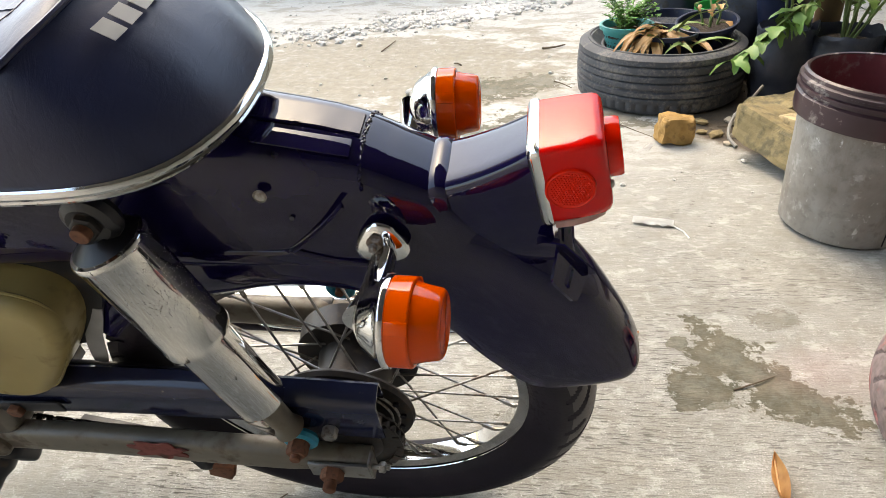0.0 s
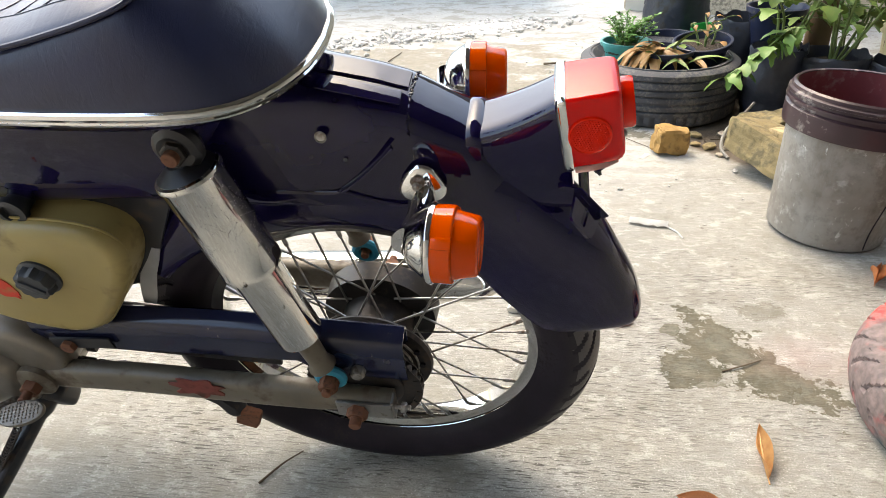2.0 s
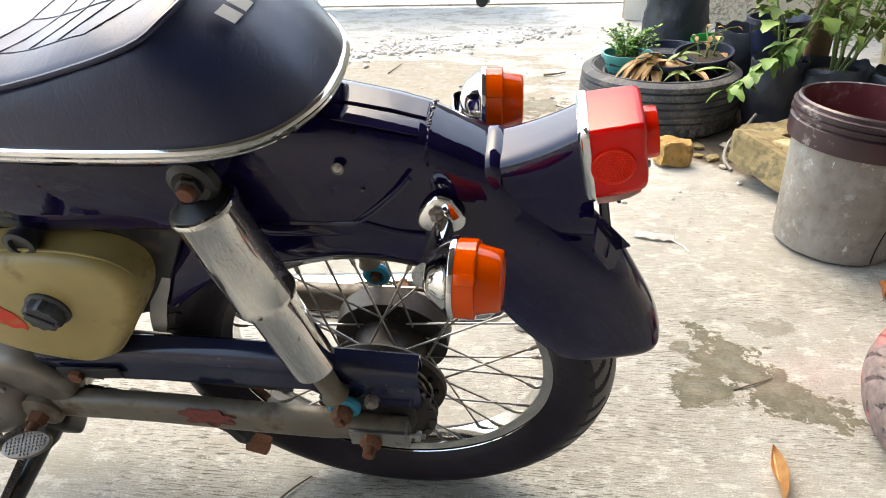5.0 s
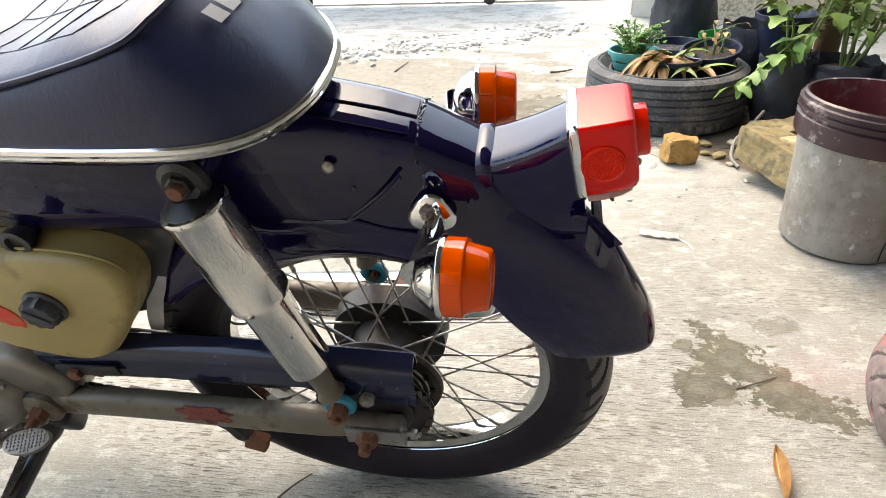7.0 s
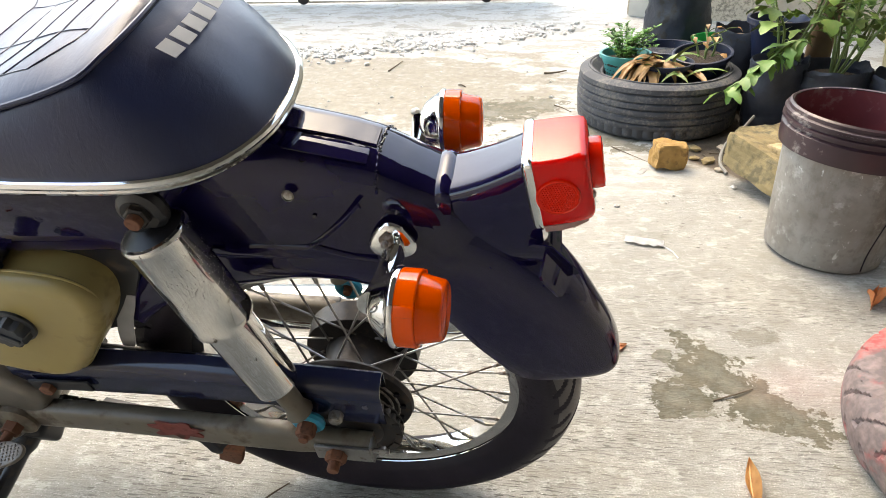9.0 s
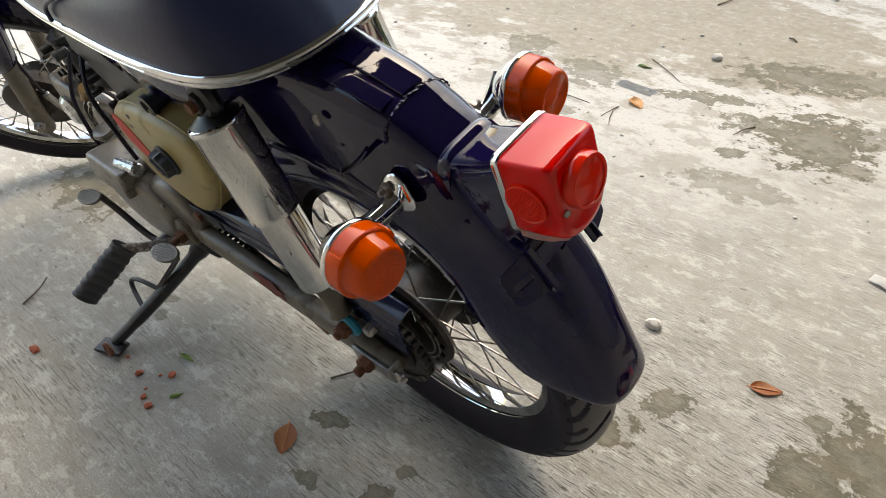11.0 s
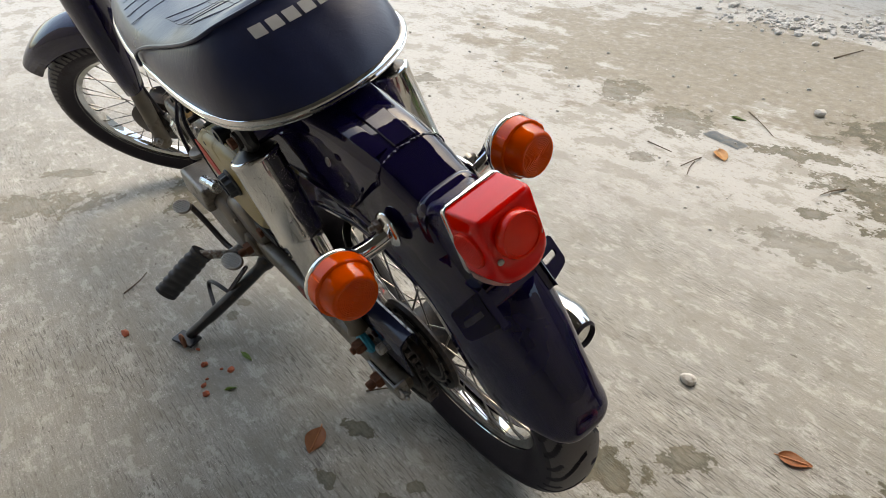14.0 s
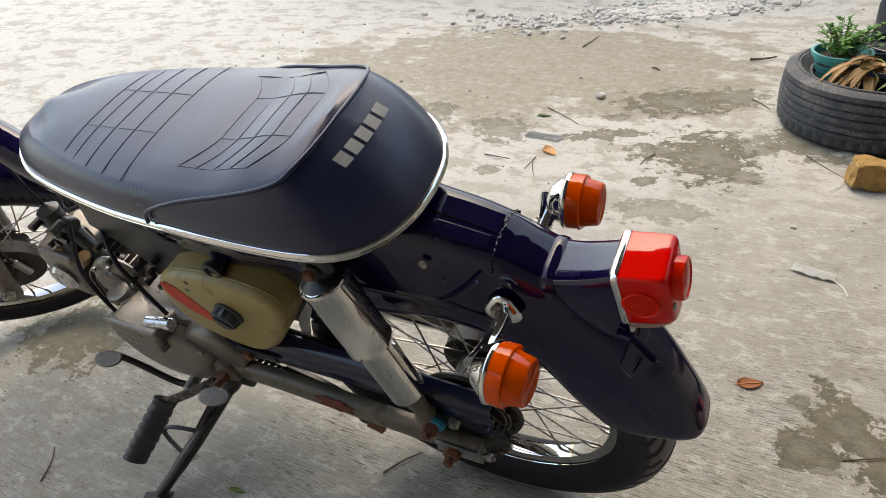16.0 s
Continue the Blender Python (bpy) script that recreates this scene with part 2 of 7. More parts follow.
CONCRETE = concrete()
BLACK = worn("gloss_navy_black_paint", (0.0056, 0.0034, 0.033, 1), 0.02, grain=17, big=7, bump=0.16, depth=0.0035, spread=0.4, spec=0.5)
BLACK_MATT = worn("black_painted_steel", (0.012, 0.012, 0.015, 1), 0.38, dirt=(0.07, 0.05, 0.035, 1), amount=0.2, bump=0.12)
GUARD = worn("navy_chain_guard_paint", (0.010, 0.013, 0.036, 1), 0.13, dirt=(0.05, 0.05, 0.055, 1), amount=-0.1, bump=0.1)
CHROME = worn("chrome", (0.78, 0.78, 0.76, 1), 0.08, 1.0, grain=90, big=14, bump=0.03, spread=0.06)
CHROME_RIM = worn("dull_rim_chrome", (0.62, 0.62, 0.605, 1), 0.06, 1.0, dirt=(0.12, 0.09, 0.07, 1), amount=-0.1, grain=150, big=16, bump=0.02, spread=0.08)
ALLOY = worn("cast_aluminium", (0.22, 0.20, 0.175, 1), 0.33, 0.75, dirt=(0.085, 0.065, 0.05, 1), amount=0.35, grain=120, big=18, bump=0.3)
ALLOY_BRIGHT = worn("polished_aluminium", (0.50, 0.505, 0.50, 1), 0.2, 1.0, dirt=(0.13, 0.11, 0.085, 1), amount=0.3, grain=120, bump=0.12)
CARB = worn("grimy_dark_metal", (0.05, 0.052, 0.054, 1), 0.35, 0.6, dirt=(0.10, 0.085, 0.06, 1), amount=0.1, grain=140, big=20, bump=0.2)
COVER = worn("grimy_cast_cover", (0.20, 0.178, 0.15, 1), 0.38, 0.45, dirt=(0.12, 0.10, 0.08, 1), amount=0.15, grain=110, big=14, bump=0.2)
STEEL = worn("dull_steel", (0.34, 0.33, 0.31, 1), 0.35, 0.9, dirt=(0.11, 0.06, 0.03, 1), amount=0.45, grain=150, bump=0.2)
REFLECTOR = worn("pale_lamp_reflector", (0.72, 0.70, 0.66, 1), 0.3, bump=0.05)
RUST = worn("rusty_steel", (0.16, 0.062, 0.03, 1), 0.75, 0.1, dirt=(0.05, 0.025, 0.018, 1), amount=0.5, grain=180, bump=0.4)
SWING = worn("tan_grey_swingarm_paint", (0.13, 0.110, 0.080, 1), 0.42, dirt=(0.085, 0.06, 0.04, 1), amount=0.42, grain=60, big=11, bump=0.15)
DARK_IRON = worn("oily_dark_iron", (0.035, 0.03, 0.028, 1), 0.45, 0.5, dirt=(0.085, 0.06, 0.045, 1), amount=0.4, grain=140, bump=0.3)
RUBBER = worn("tyre_rubber", (0.013, 0.0095, 0.016, 1), 0.5, dirt=(0.035, 0.03, 0.03, 1), amount=0.15, grain=240, big=14, bump=0.2, spread=0.3, spec=0.25)
RUBBER_SOFT = worn("grey_rubber", (0.035, 0.037, 0.043, 1), 0.5, dirt=(0.09, 0.08, 0.068, 1), amount=0.15, grain=150, bump=0.2)
RUBBER_WORN = worn("dusty_tread_rubber", (0.044, 0.039, 0.043, 1), 0.45, dirt=(0.08, 0.072, 0.067, 1), amount=0.3, grain=240, big=14, bump=0.15, spread=0.2)
KHAKI = worn("khaki_plastic", (0.345, 0.265, 0.098, 1), 0.33, dirt=(0.22, 0.165, 0.07, 1), amount=0.3, grain=40, big=8, bump=0.05, spread=0.12)
KNOB = worn("dark_knob_plastic", (0.025, 0.028, 0.034, 1), 0.4, bump=0.1)
RED_STICKER = worn("red_sticker", (0.55, 0.03, 0.012, 1), 0.55, dirt=(0.30, 0.22, 0.09, 1), amount=0.45, grain=70, bump=0.0)
BLUE = worn("turquoise_paint", (0.008, 0.23, 0.36, 1), 0.4, dirt=(0.06, 0.06, 0.05, 1), amount=0.3)
SILVER_PRINT = worn("silver_print", (0.30, 0.30, 0.29, 1), 0.5, 0.2, grain=120, bump=0.05)
TAPE = worn("pale_grey_tape", (0.42, 0.42, 0.42, 1), 0.5, bump=0.1)
RED_PAINT = worn("red_oxide_splash", (0.16, 0.025, 0.018, 1), 0.55, dirt=(0.05, 0.03, 0.02, 1), amount=0.4)
WHITE_PAINT = worn("white_gate_paint", (0.82, 0.82, 0.80, 1), 0.45, dirt=(0.5, 0.47, 0.42, 1), amount=0.15, big=3, bump=0.05, spread=0.04)
HOUSE = worn("weathered_house_wall", (0.30, 0.275, 0.25, 1), 0.85, dirt=(0.2, 0.18, 0.16, 1), amount=0.3, grain=40, big=2, bump=0.25, depth=0.004)
WALL = worn("grey_cement_render", (0.42, 0.36, 0.275, 1), 0.9, dirt=(0.16, 0.14, 0.11, 1), amount=0.35, grain=70, big=3, bump=0.4, depth=0.004)
PLASTER = worn("pale_wall_plaster", (0.62, 0.60, 0.54, 1), 0.85, dirt=(0.35, 0.32, 0.27, 1), amount=0.3, grain=40, big=2, bump=0.25, depth=0.004)
ROOF = worn("grey_roof_sheet", (0.10, 0.095, 0.09, 1), 0.5, 0.2, big=2, bump=0.1)
ROCK = worn("ochre_stone", (0.25, 0.19, 0.09, 1), 0.85, dirt=(0.10, 0.085, 0.05, 1), amount=0.5, grain=45, big=12, bump=0.7, depth=0.006)
ROCK_PALE = worn("buff_stone", (0.42, 0.32, 0.17, 1), 0.85, dirt=(0.2, 0.15, 0.08, 1), amount=0.3, grain=45, big=12, bump=0.6, depth=0.005)
BRICK = worn("yellow_brick", (0.36, 0.21, 0.065, 1), 0.85, dirt=(0.16, 0.09, 0.04, 1), amount=0.4, grain=60, big=18, bump=0.7, depth=0.005)
CHIP = worn("brick_red_chip", (0.42, 0.115, 0.06, 1), 0.85, bump=0.4)
STONE = worn("pale_pebble", (0.52, 0.50, 0.46, 1), 0.8, dirt=(0.25, 0.22, 0.18, 1), amount=0.3, grain=90, bump=0.4)
TEAL = worn("teal_plastic", (0.05, 0.30, 0.29, 1), 0.4, dirt=(0.12, 0.14, 0.10, 1), amount=0.2, bump=0.08)
GREEN_PLASTIC = worn("green_plastic", (0.01, 0.34, 0.06, 1), 0.4, bump=0.05)
NAVY_POT = worn("navy_pot_plastic", (0.012, 0.018, 0.045, 1), 0.33, dirt=(0.09, 0.08, 0.065, 1), amount=0.2, bump=0.1)
BAG = worn("black_poly_bag", (0.065, 0.075, 0.10, 1), 0.3, dirt=(0.07, 0.065, 0.055, 1), amount=0.25, grain=30, big=12, bump=0.5, depth=0.006)
CREAM = worn("cream_plastic", (0.62, 0.55, 0.34, 1), 0.5, dirt=(0.30, 0.25, 0.15, 1), amount=0.3)
SOIL = worn("dark_soil", (0.05, 0.036, 0.025, 1), 0.95, grain=110, big=30, bump=0.9, depth=0.008)
BARK = worn("brown_stem", (0.13, 0.085, 0.045, 1), 0.8, grain=120, bump=0.4)
GREEN_STEM = worn("green_stem", (0.12, 0.17, 0.05, 1), 0.6, bump=0.1)
TWIG = worn("dry_twig", (0.10, 0.075, 0.05, 1), 0.9, grain=120, bump=0.4)
SILVER_FOIL = worn("torn_pale_wrapper", (0.62, 0.62, 0.60, 1), 0.45, dirt=(0.3, 0.28, 0.25, 1), amount=0.3)


def pitted_chrome():
    """Old chrome: still bright, with rust pits in clusters, small scuffs and faint waves."""
    k = Nodes("pitted_chrome")
    where = k.ramp(k.noise(17, 5, 0.65), 0.47, 0.62)
    pits = k.math("MULTIPLY", k.ramp(k.voronoi(420), 0.16, 0.26, 1.0, 0.0), where)
    marks = k.ramp(k.noise(70, 5, 0.7, k.mapped((1, 1, 0.35))), 0.66, 0.69)
    both = k.math("MAXIMUM", pits, marks)
    c = k.mix(k.ramp(k.noise(9, 3), 0.3, 0.7), (0.60, 0.59, 0.56, 1), (0.72, 0.715, 0.69, 1))
    k.base(k.mix(both, c, (0.06, 0.045, 0.035, 1)))
    k.metal(k.ramp(both, 0, 1, 1.0, 0.2))
    k.rough(k.ramp(both, 0, 1, 0.035, 0.6))
    k.bump(k.math("SUBTRACT", k.math("MULTIPLY", k.noise(13, 2), 1.0), k.math("MULTIPLY", both, 0.2)), 0.12, 0.004)
    return k.m


CHROME_OLD = pitted_chrome()


def leaf_mat(name, col, tip, spread=0.35):
    k = Nodes(name)
    rnd = k.n("ShaderNodeNewGeometry").outputs["Random Per Island"]
    c = k.mix(rnd, tuple(x * (1 - spread) for x in col) + (1,), tuple(min(1, x * (1 + spread)) for x in col) + (1,))
    c = k.mix(k.ramp(k.noise(38, 4), 0.5, 0.72, 0, 0.6), c, tip + (1,))
    k.base(c)
    k.rough(0.5)
    k.bump(k.noise(140, 3), 0.25, 0.001)
    return k.m


LEAF = leaf_mat("green_leaf", (0.10, 0.20, 0.04), (0.20, 0.26, 0.055))
LEAF_PALE = leaf_mat("pale_green_leaf", (0.15, 0.235, 0.05), (0.28, 0.28, 0.08))
LEAF_DRY = leaf_mat("dry_leaf", (0.36, 0.20, 0.07), (0.20, 0.09, 0.03))
LEAF_ORANGE = leaf_mat("orange_dry_leaf", (0.48, 0.19, 0.07), (0.30, 0.11, 0.04))
LEAF_TAN = leaf_mat("tan_dry_leaf", (0.62, 0.36, 0.15), (0.42, 0.19, 0.06), 0.15)
FERN = leaf_mat("feathery_green", (0.08, 0.23, 0.03), (0.15, 0.25, 0.05))


def vinyl():
    k = Nodes("navy_black_vinyl")
    w = k.noise(9, 5, 0.6, dist=0.6)
    fine = k.noise(420, 3, 0.6)
    k.base(k.mix(k.ramp(w, 0.3, 0.7), (0.012, 0.0155, 0.044, 1), (0.021, 0.028, 0.074, 1)))
    k.rough(k.ramp(w, 0.3, 0.7, 0.27, 0.35))
    k.b.inputs["Specular IOR Level"].default_value = 0.55
    creases = k.noise(1.0, 5, 0.6, k.mapped((150, 45, 60), (0, 0, 25)), 0.8)
    k.bump(k.math("ADD", k.math("MULTIPLY", creases, 0.7), k.math("MULTIPLY", fine, 0.2)), 0.4, 0.0012)
    return k.m


def lens(name, col, clear=0.4, milky=0.45, rough=0.02):
    """Coloured plastic: partly clear, partly scattering the light that passes, under a hard gloss."""
    k = Nodes(name)
    c = k.mix(k.ramp(k.noise(16, 3), 0.3, 0.7, 0.0, 0.35), col, tuple(x * 0.8 for x in col[:3]) + (1,))
    k.base(c)
    k.rough(0.4)
    k.b.inputs["Specular IOR Level"].default_value = 0.0
    seen = k.n("ShaderNodeBsdfTransparent")
    passed = k.n("ShaderNodeBsdfTranslucent")
    gloss = k.n("ShaderNodeBsdfGlossy")
    k.link(c, seen.inputs["Color"])
    k.link(c, passed.inputs["Color"])
    k.link(k.ramp(k.noise(40, 4), 0.35, 0.75, rough, rough * 2.5), gloss.inputs["Roughness"])
    fresnel = k.n("ShaderNodeFresnel")
    fresnel.inputs["IOR"].default_value = 1.47
    last = k.b.outputs[0]
    for weight, shader in ((milky, passed), (clear, seen), (fresnel.outputs[0], gloss)):
        both = k.n("ShaderNodeMixShader")
        if shader is gloss:
            k.link(weight, both.inputs[0])
        else:
            both.inputs[0].default_value = weight
        k.link(last, both.inputs[1])
        k.link(shader.outputs[0], both.inputs[2])
        last = both.outputs[0]
    k.link(last, k.t.nodes["Material Output"].inputs["Surface"])
    return k.m



PIPE = worn("grey_pipe", (0.20, 0.19, 0.17, 1), 0.6, bump=0.1)
VINYL = vinyl()
AMBER = lens("amber_lens", (1.0, 0.105, 0.0, 1), 0.12, 0.25)
RED_LENS = lens("red_lens", (1.0, 0.004, 0.003, 1), 0.10, 0.25)
RED_REFLECTOR = lens("red_reflector", (1.0, 0.02, 0.004, 1), 0.05, 0.2, 0.04)
CLEAR = lens("pinkish_clear_strip", (0.9, 0.62, 0.55, 1), 0.5, 0.3)


def painted_tyre():
    """Old tyre rubber under washed-out red paint."""
    k = Nodes("red_painted_tyre")
    a, b = k.noise(7, 5, 0.6), k.noise(60, 5)
    c = k.mix(k.ramp(a, 0.50, 0.62), (0.13, 0.10, 0.095, 1), (0.46, 0.055, 0.05, 1))
    c = k.mix(k.ramp(b, 0.42, 0.7, 0, 0.6), c, (0.30, 0.215, 0.20, 1))
    c = k.mix(k.ramp(k.noise(5, 3, 0.5, k.mapped(loc=(3, 1, 2))), 0.60, 0.66, 0, 0.8), c, (0.06, 0.085, 0.085, 1))
    k.base(c).rough(0.7)
    k.bump(b, 0.3, 0.002)
    return k.m


def bucket_mat():
    """Grey-brown plastic with thin cement splashes and dark run-down smears."""
    k = Nodes("cement_smeared_plastic")
    b = k.noise(45, 6, 0.7)
    runs = k.noise(1.0, 6, 0.66, k.mapped((9, 9, 3.2)))
    c = k.mix(k.ramp(k.noise(4.5, 5, 0.6), 0.36, 0.64), (0.185, 0.165, 0.14, 1), (0.29, 0.28, 0.26, 1))
    c = k.mix(k.ramp(runs, 0.50, 0.66, 0, 0.75), c, (0.115, 0.088, 0.066, 1))
    c = k.mix(k.ramp(k.noise(14, 8, 0.74, k.mapped(loc=(3, 1, 0))), 0.56, 0.62, 0, 0.42), c, (0.46, 0.45, 0.42, 1))
    c = k.mix(k.ramp(k.noise(60, 7, 0.75, k.mapped((1, 1, 0.5))), 0.62, 0.66, 0, 0.8), c, (0.60, 0.59, 0.56, 1))
    c = k.mix(k.ramp(b, 0.35, 0.5, 0.4, 0), c, (0.10, 0.09, 0.075, 1))
    k.base(c).rough(k.ramp(runs, 0.3, 0.7, 0.5, 0.75))
    k.bump(b, 0.3, 0.0015)
    return k.m



RED_TYRE = painted_tyre()
BUCKET = bucket_mat()
BUCKET_RIM = worn("maroon_bucket_rim", (0.035, 0.017, 0.022, 1), 0.35, dirt=(0.25, 0.22, 0.2, 1), amount=0.12, bump=0.1)
BUCKET_IN = worn("red_stained_plastic", (0.12, 0.022, 0.028, 1), 0.45, dirt=(0.20, 0.14, 0.13, 1), amount=0.3)
OLD_TYRE = worn("dusty_old_tyre", (0.046, 0.049, 0.058, 1), 0.65, dirt=(0.16, 0.15, 0.135, 1), amount=0.5, grain=90, big=9, bump=0.3)

# ---- geometry helpers ----


def part(name, bm, material, parent=None, label="", smooth=True):
    """Links a bmesh as one mesh object, under a thing or a part."""
    me = bpy.data.meshes.new(name)
    bm.normal_update()
    bm.to_mesh(me)
    bm.free()
    return mesh_part(name, me, material, parent, label, smooth)


def mesh_part(name, me, material, parent=None, label="", smooth=True):
    if not me.materials:
        me.materials.append(material)
        if smooth:
            me.shade_smooth()
            me.set_sharp_from_angle(angle=radians(38))
    ob = new(name, me)
    if parent:
        ob.parent = parent
    if label:
        ob["label"] = label
    return ob


def V(*a):
    return Vector(a)


def loft(rings, cap=True, closed=True, bm=None):
    """A skin over rings of equally many points."""
    bm = bm or bmesh.new()
    vs = [[bm.verts.new(p) for p in r] for r in rings]
    n = len(vs[0])
    for a, b in zip(vs, vs[1:]):
        for i in range(n if closed else n - 1):
            j = (i + 1) % n
            bm.faces.new((a[i], a[j], b[j], b[i]))
    if cap and closed:
        bm.faces.new(vs[0][::-1])
        bm.faces.new(vs[-1])
    bmesh.ops.recalc_face_normals(bm, faces=bm.faces)
    return bm


def lathe(profile, segs=48, m=None, bm=None, closed=False):
    """Turns a profile of (radius, height) about the local z axis; m places it."""
    bm = bm or bmesh.new()
    m = m or Matrix()
    rows = []
    for r, h in profile:
        if r < 1e-6:
            rows.append([bm.verts.new(m @ V(0, 0, h))])
        else:
            rows.append([bm.verts.new(m @ V(r * math.cos(2 * math.pi * i / segs), r * math.sin(2 * math.pi * i / segs), h)) for i in range(segs)])
    pairs = list(zip(rows, rows[1:])) + ([(rows[-1], rows[0])] if closed else [])
    made = []
    for a, b in pairs:
        for i in range(segs):
            j = (i + 1) % segs
            if len(a) == 1 and len(b) == 1:
                continue
            if len(a) == 1:
                made.append(bm.faces.new((a[0], b[j], b[i])))
            elif len(b) == 1:
                made.append(bm.faces.new((a[i], a[j], b[0])))
            else:
                made.append(bm.faces.new((a[i], a[j], b[j], b[i])))
    bmesh.ops.recalc_face_normals(bm, faces=made)
    return bm


def spline(points, n, closed=False):
    """n points along a Catmull-Rom curve."""
    p = [Vector(q) for q in points]
    k = len(p)
    out = []
    spans = k if closed else k - 1
    for i in range(n):
        u = i * spans / (n if closed else n - 1)
        s = min(int(u), spans - 1)
        f = u - s
        g = (lambda j: p[j % k]) if closed else (lambda j: p[max(0, min(k - 1, j))])
        a, b, c, d = g(s - 1), g(s), g(s + 1), g(s + 2)
        out.append(0.5 * ((2 * b) + (c - a) * f + (2 * a - 5 * b + 4 * c - d) * f * f + (3 * b - a - 3 * c + d) * f ** 3))
    return out


def tube(points, radius, segs=10, closed=False, bm=None, flat=1.0):
    """A round (or flattened) bar along points; radius is a number or a list."""
    p = [Vector(q) for q in points]
    rings, up = [], None
    for i, q in enumerate(p):
        a = p[i - 1] if (i or closed) else p[i]
        b = p[(i + 1) % len(p)] if (i < len(p) - 1 or closed) else p[i]
        d = (b - a).normalized()
        if up is None:
            up = d.orthogonal().normalized()
        up = (up - d * up.dot(d)).normalized()
        side = d.cross(up)
        r = radius[i] if isinstance(radius, (list, tuple)) else radius
        rings.append([q + r * (math.cos(2 * math.pi * j / segs) * up + flat * math.sin(2 * math.pi * j / segs) * side) for j in range(segs)])
    bm = bm or bmesh.new()
    if closed:
        rings.append(rings[0])
        loft(rings, cap=False, bm=bm)
        bmesh.ops.remove_doubles(bm, verts=bm.verts, dist=1e-6)
        return bm
    return loft(rings, bm=bm)


def box(sx, sy, sz, m=None, bevel=0.0, segs=2, bm=None):
    bm = bm or bmesh.new()
    made = bmesh.ops.create_cube(bm, size=1.0, matrix=(m or Matrix()) @ Matrix.Diagonal((sx, sy, sz, 1)))
    if bevel:
        edges = list({e for v in made["verts"] for e in v.link_edges})
        bmesh.ops.bevel(bm, geom=edges, offset=bevel, segments=segs, affect="EDGES", profile=0.6)
    return bm


def slab(outline, depth, m=None, bevel=0.0, segs=3, holes=()):
    """A plate: an outline in local xy, from z = 0 to depth, with rounded rims."""
    m = m or Matrix()
    bm = bmesh.new()
    face = bm.faces.new([bm.verts.new(V(x, y, 0)) for x, y in outline])
    out = bmesh.ops.extrude_face_region(bm, geom=[face])
    top = [g for g in out["geom"] if isinstance(g, bmesh.types.BMVert)]
    for v in top:
        v.co.z += depth
    bmesh.ops.recalc_face_normals(bm, faces=bm.faces)
    if bevel:
        rim = [e for e in bm.edges if all(abs(v.co.z - depth) < 1e-7 for v in e.verts)]
        bmesh.ops.bevel(bm, geom=rim, offset=bevel, segments=segs, affect="EDGES", profile=0.5)
    bmesh.ops.transform(bm, matrix=m, verts=bm.verts)
    return bm


def axis_m(origin, z, x=None):
    """A frame with its z axis along z."""
    z = Vector(z).normalized()
    x = Vector(x) if x is not None else z.orthogonal()
    x = (x - z * x.dot(z)).normalized()
    y = z.cross(x)
    return Matrix(((x.x, y.x, z.x, origin[0]), (x.y, y.y, z.y, origin[1]), (x.z, y.z, z.z, origin[2]), (0, 0, 0, 1)))


def rod(a, b, r, segs=12, bm=None, r2=None):
    """A straight bar with chamfered ends."""
    a, b = Vector(a), Vector(b)
    h = (b - a).length
    r2 = r2 or r
    c = min(r, r2, h / 2) * 0.18
    return lathe([(0, 0), (r - c, 0), (r, c), (r2, h - c), (r2 - c, h), (0, h)], segs, axis_m(a, b - a), bm)


def hexnut(at, way, r, h, bm=None):
    return lathe([(0, 0), (r, 0), (r, h * 0.8), (r * 0.85, h), (0, h)], 6, axis_m(at, way), bm)


def lerp_table(x, table):
    for (a, u), (b, v) in zip(table, table[1:]):
        if x <= b:
            f = 0 if b == a else max(0.0, (x - a) / (b - a))
            f = f * f * (3 - 2 * f)
            return u + (v - u) * f
    return table[-1][1]


def smooth_table(x, table):
    """A smooth curve through the table's points, with no flat steps at them."""
    n = len(table)
    if x <= table[0][0]:
        return table[0][1]
    if x >= table[-1][0]:
        return table[-1][1]
    slope = lambda i: (table[min(n - 1, i + 1)][1] - table[max(0, i - 1)][1]) / (table[min(n - 1, i + 1)][0] - table[max(0, i - 1)][0])
    for i in range(n - 1):
        (a, u), (b, v) = table[i], table[i + 1]
        if x <= b:
            h = b - a
            f = (x - a) / h
            return (2 * f ** 3 - 3 * f * f + 1) * u + (f ** 3 - 2 * f * f + f) * h * slope(i) + (3 * f * f - 2 * f ** 3) * v + (f ** 3 - f * f) * h * slope(i + 1)


def displaced(bm, amount, scale, seed=0.0):
    bm.normal_update()
    for v in bm.verts:
        v.co += v.normal * amount * noise.noise(v.co * scale + V(seed, seed * 1.7, -seed))
    return bm


# ---- large structure ----
def ground_sheet():
    bm = bmesh.new()
    xs = [-60, -20, -6, -3, -1.5, 0, 1.5, 3, 6, 20, 60]
    ys = [-60, -20, -6, -3, -1.5, 0, 1.5, 3, 6, 20, 60]
    grid = [[bm.verts.new((x, y, 0)) for x in xs] for y in ys]
    for a, b in zip(grid, grid[1:]):
        for i in range(len(xs) - 1):
            bm.faces.new((a[i], a[i + 1], b[i + 1], b[i]))
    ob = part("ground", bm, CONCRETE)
    return tagged(ob, "weathered brushed concrete yard with damp stains", "ground", kind="structure")


ground_sheet()


def structure(name, bm, mat, label, category):
    return tagged(part(name, bm, mat), label, category, kind="structure")


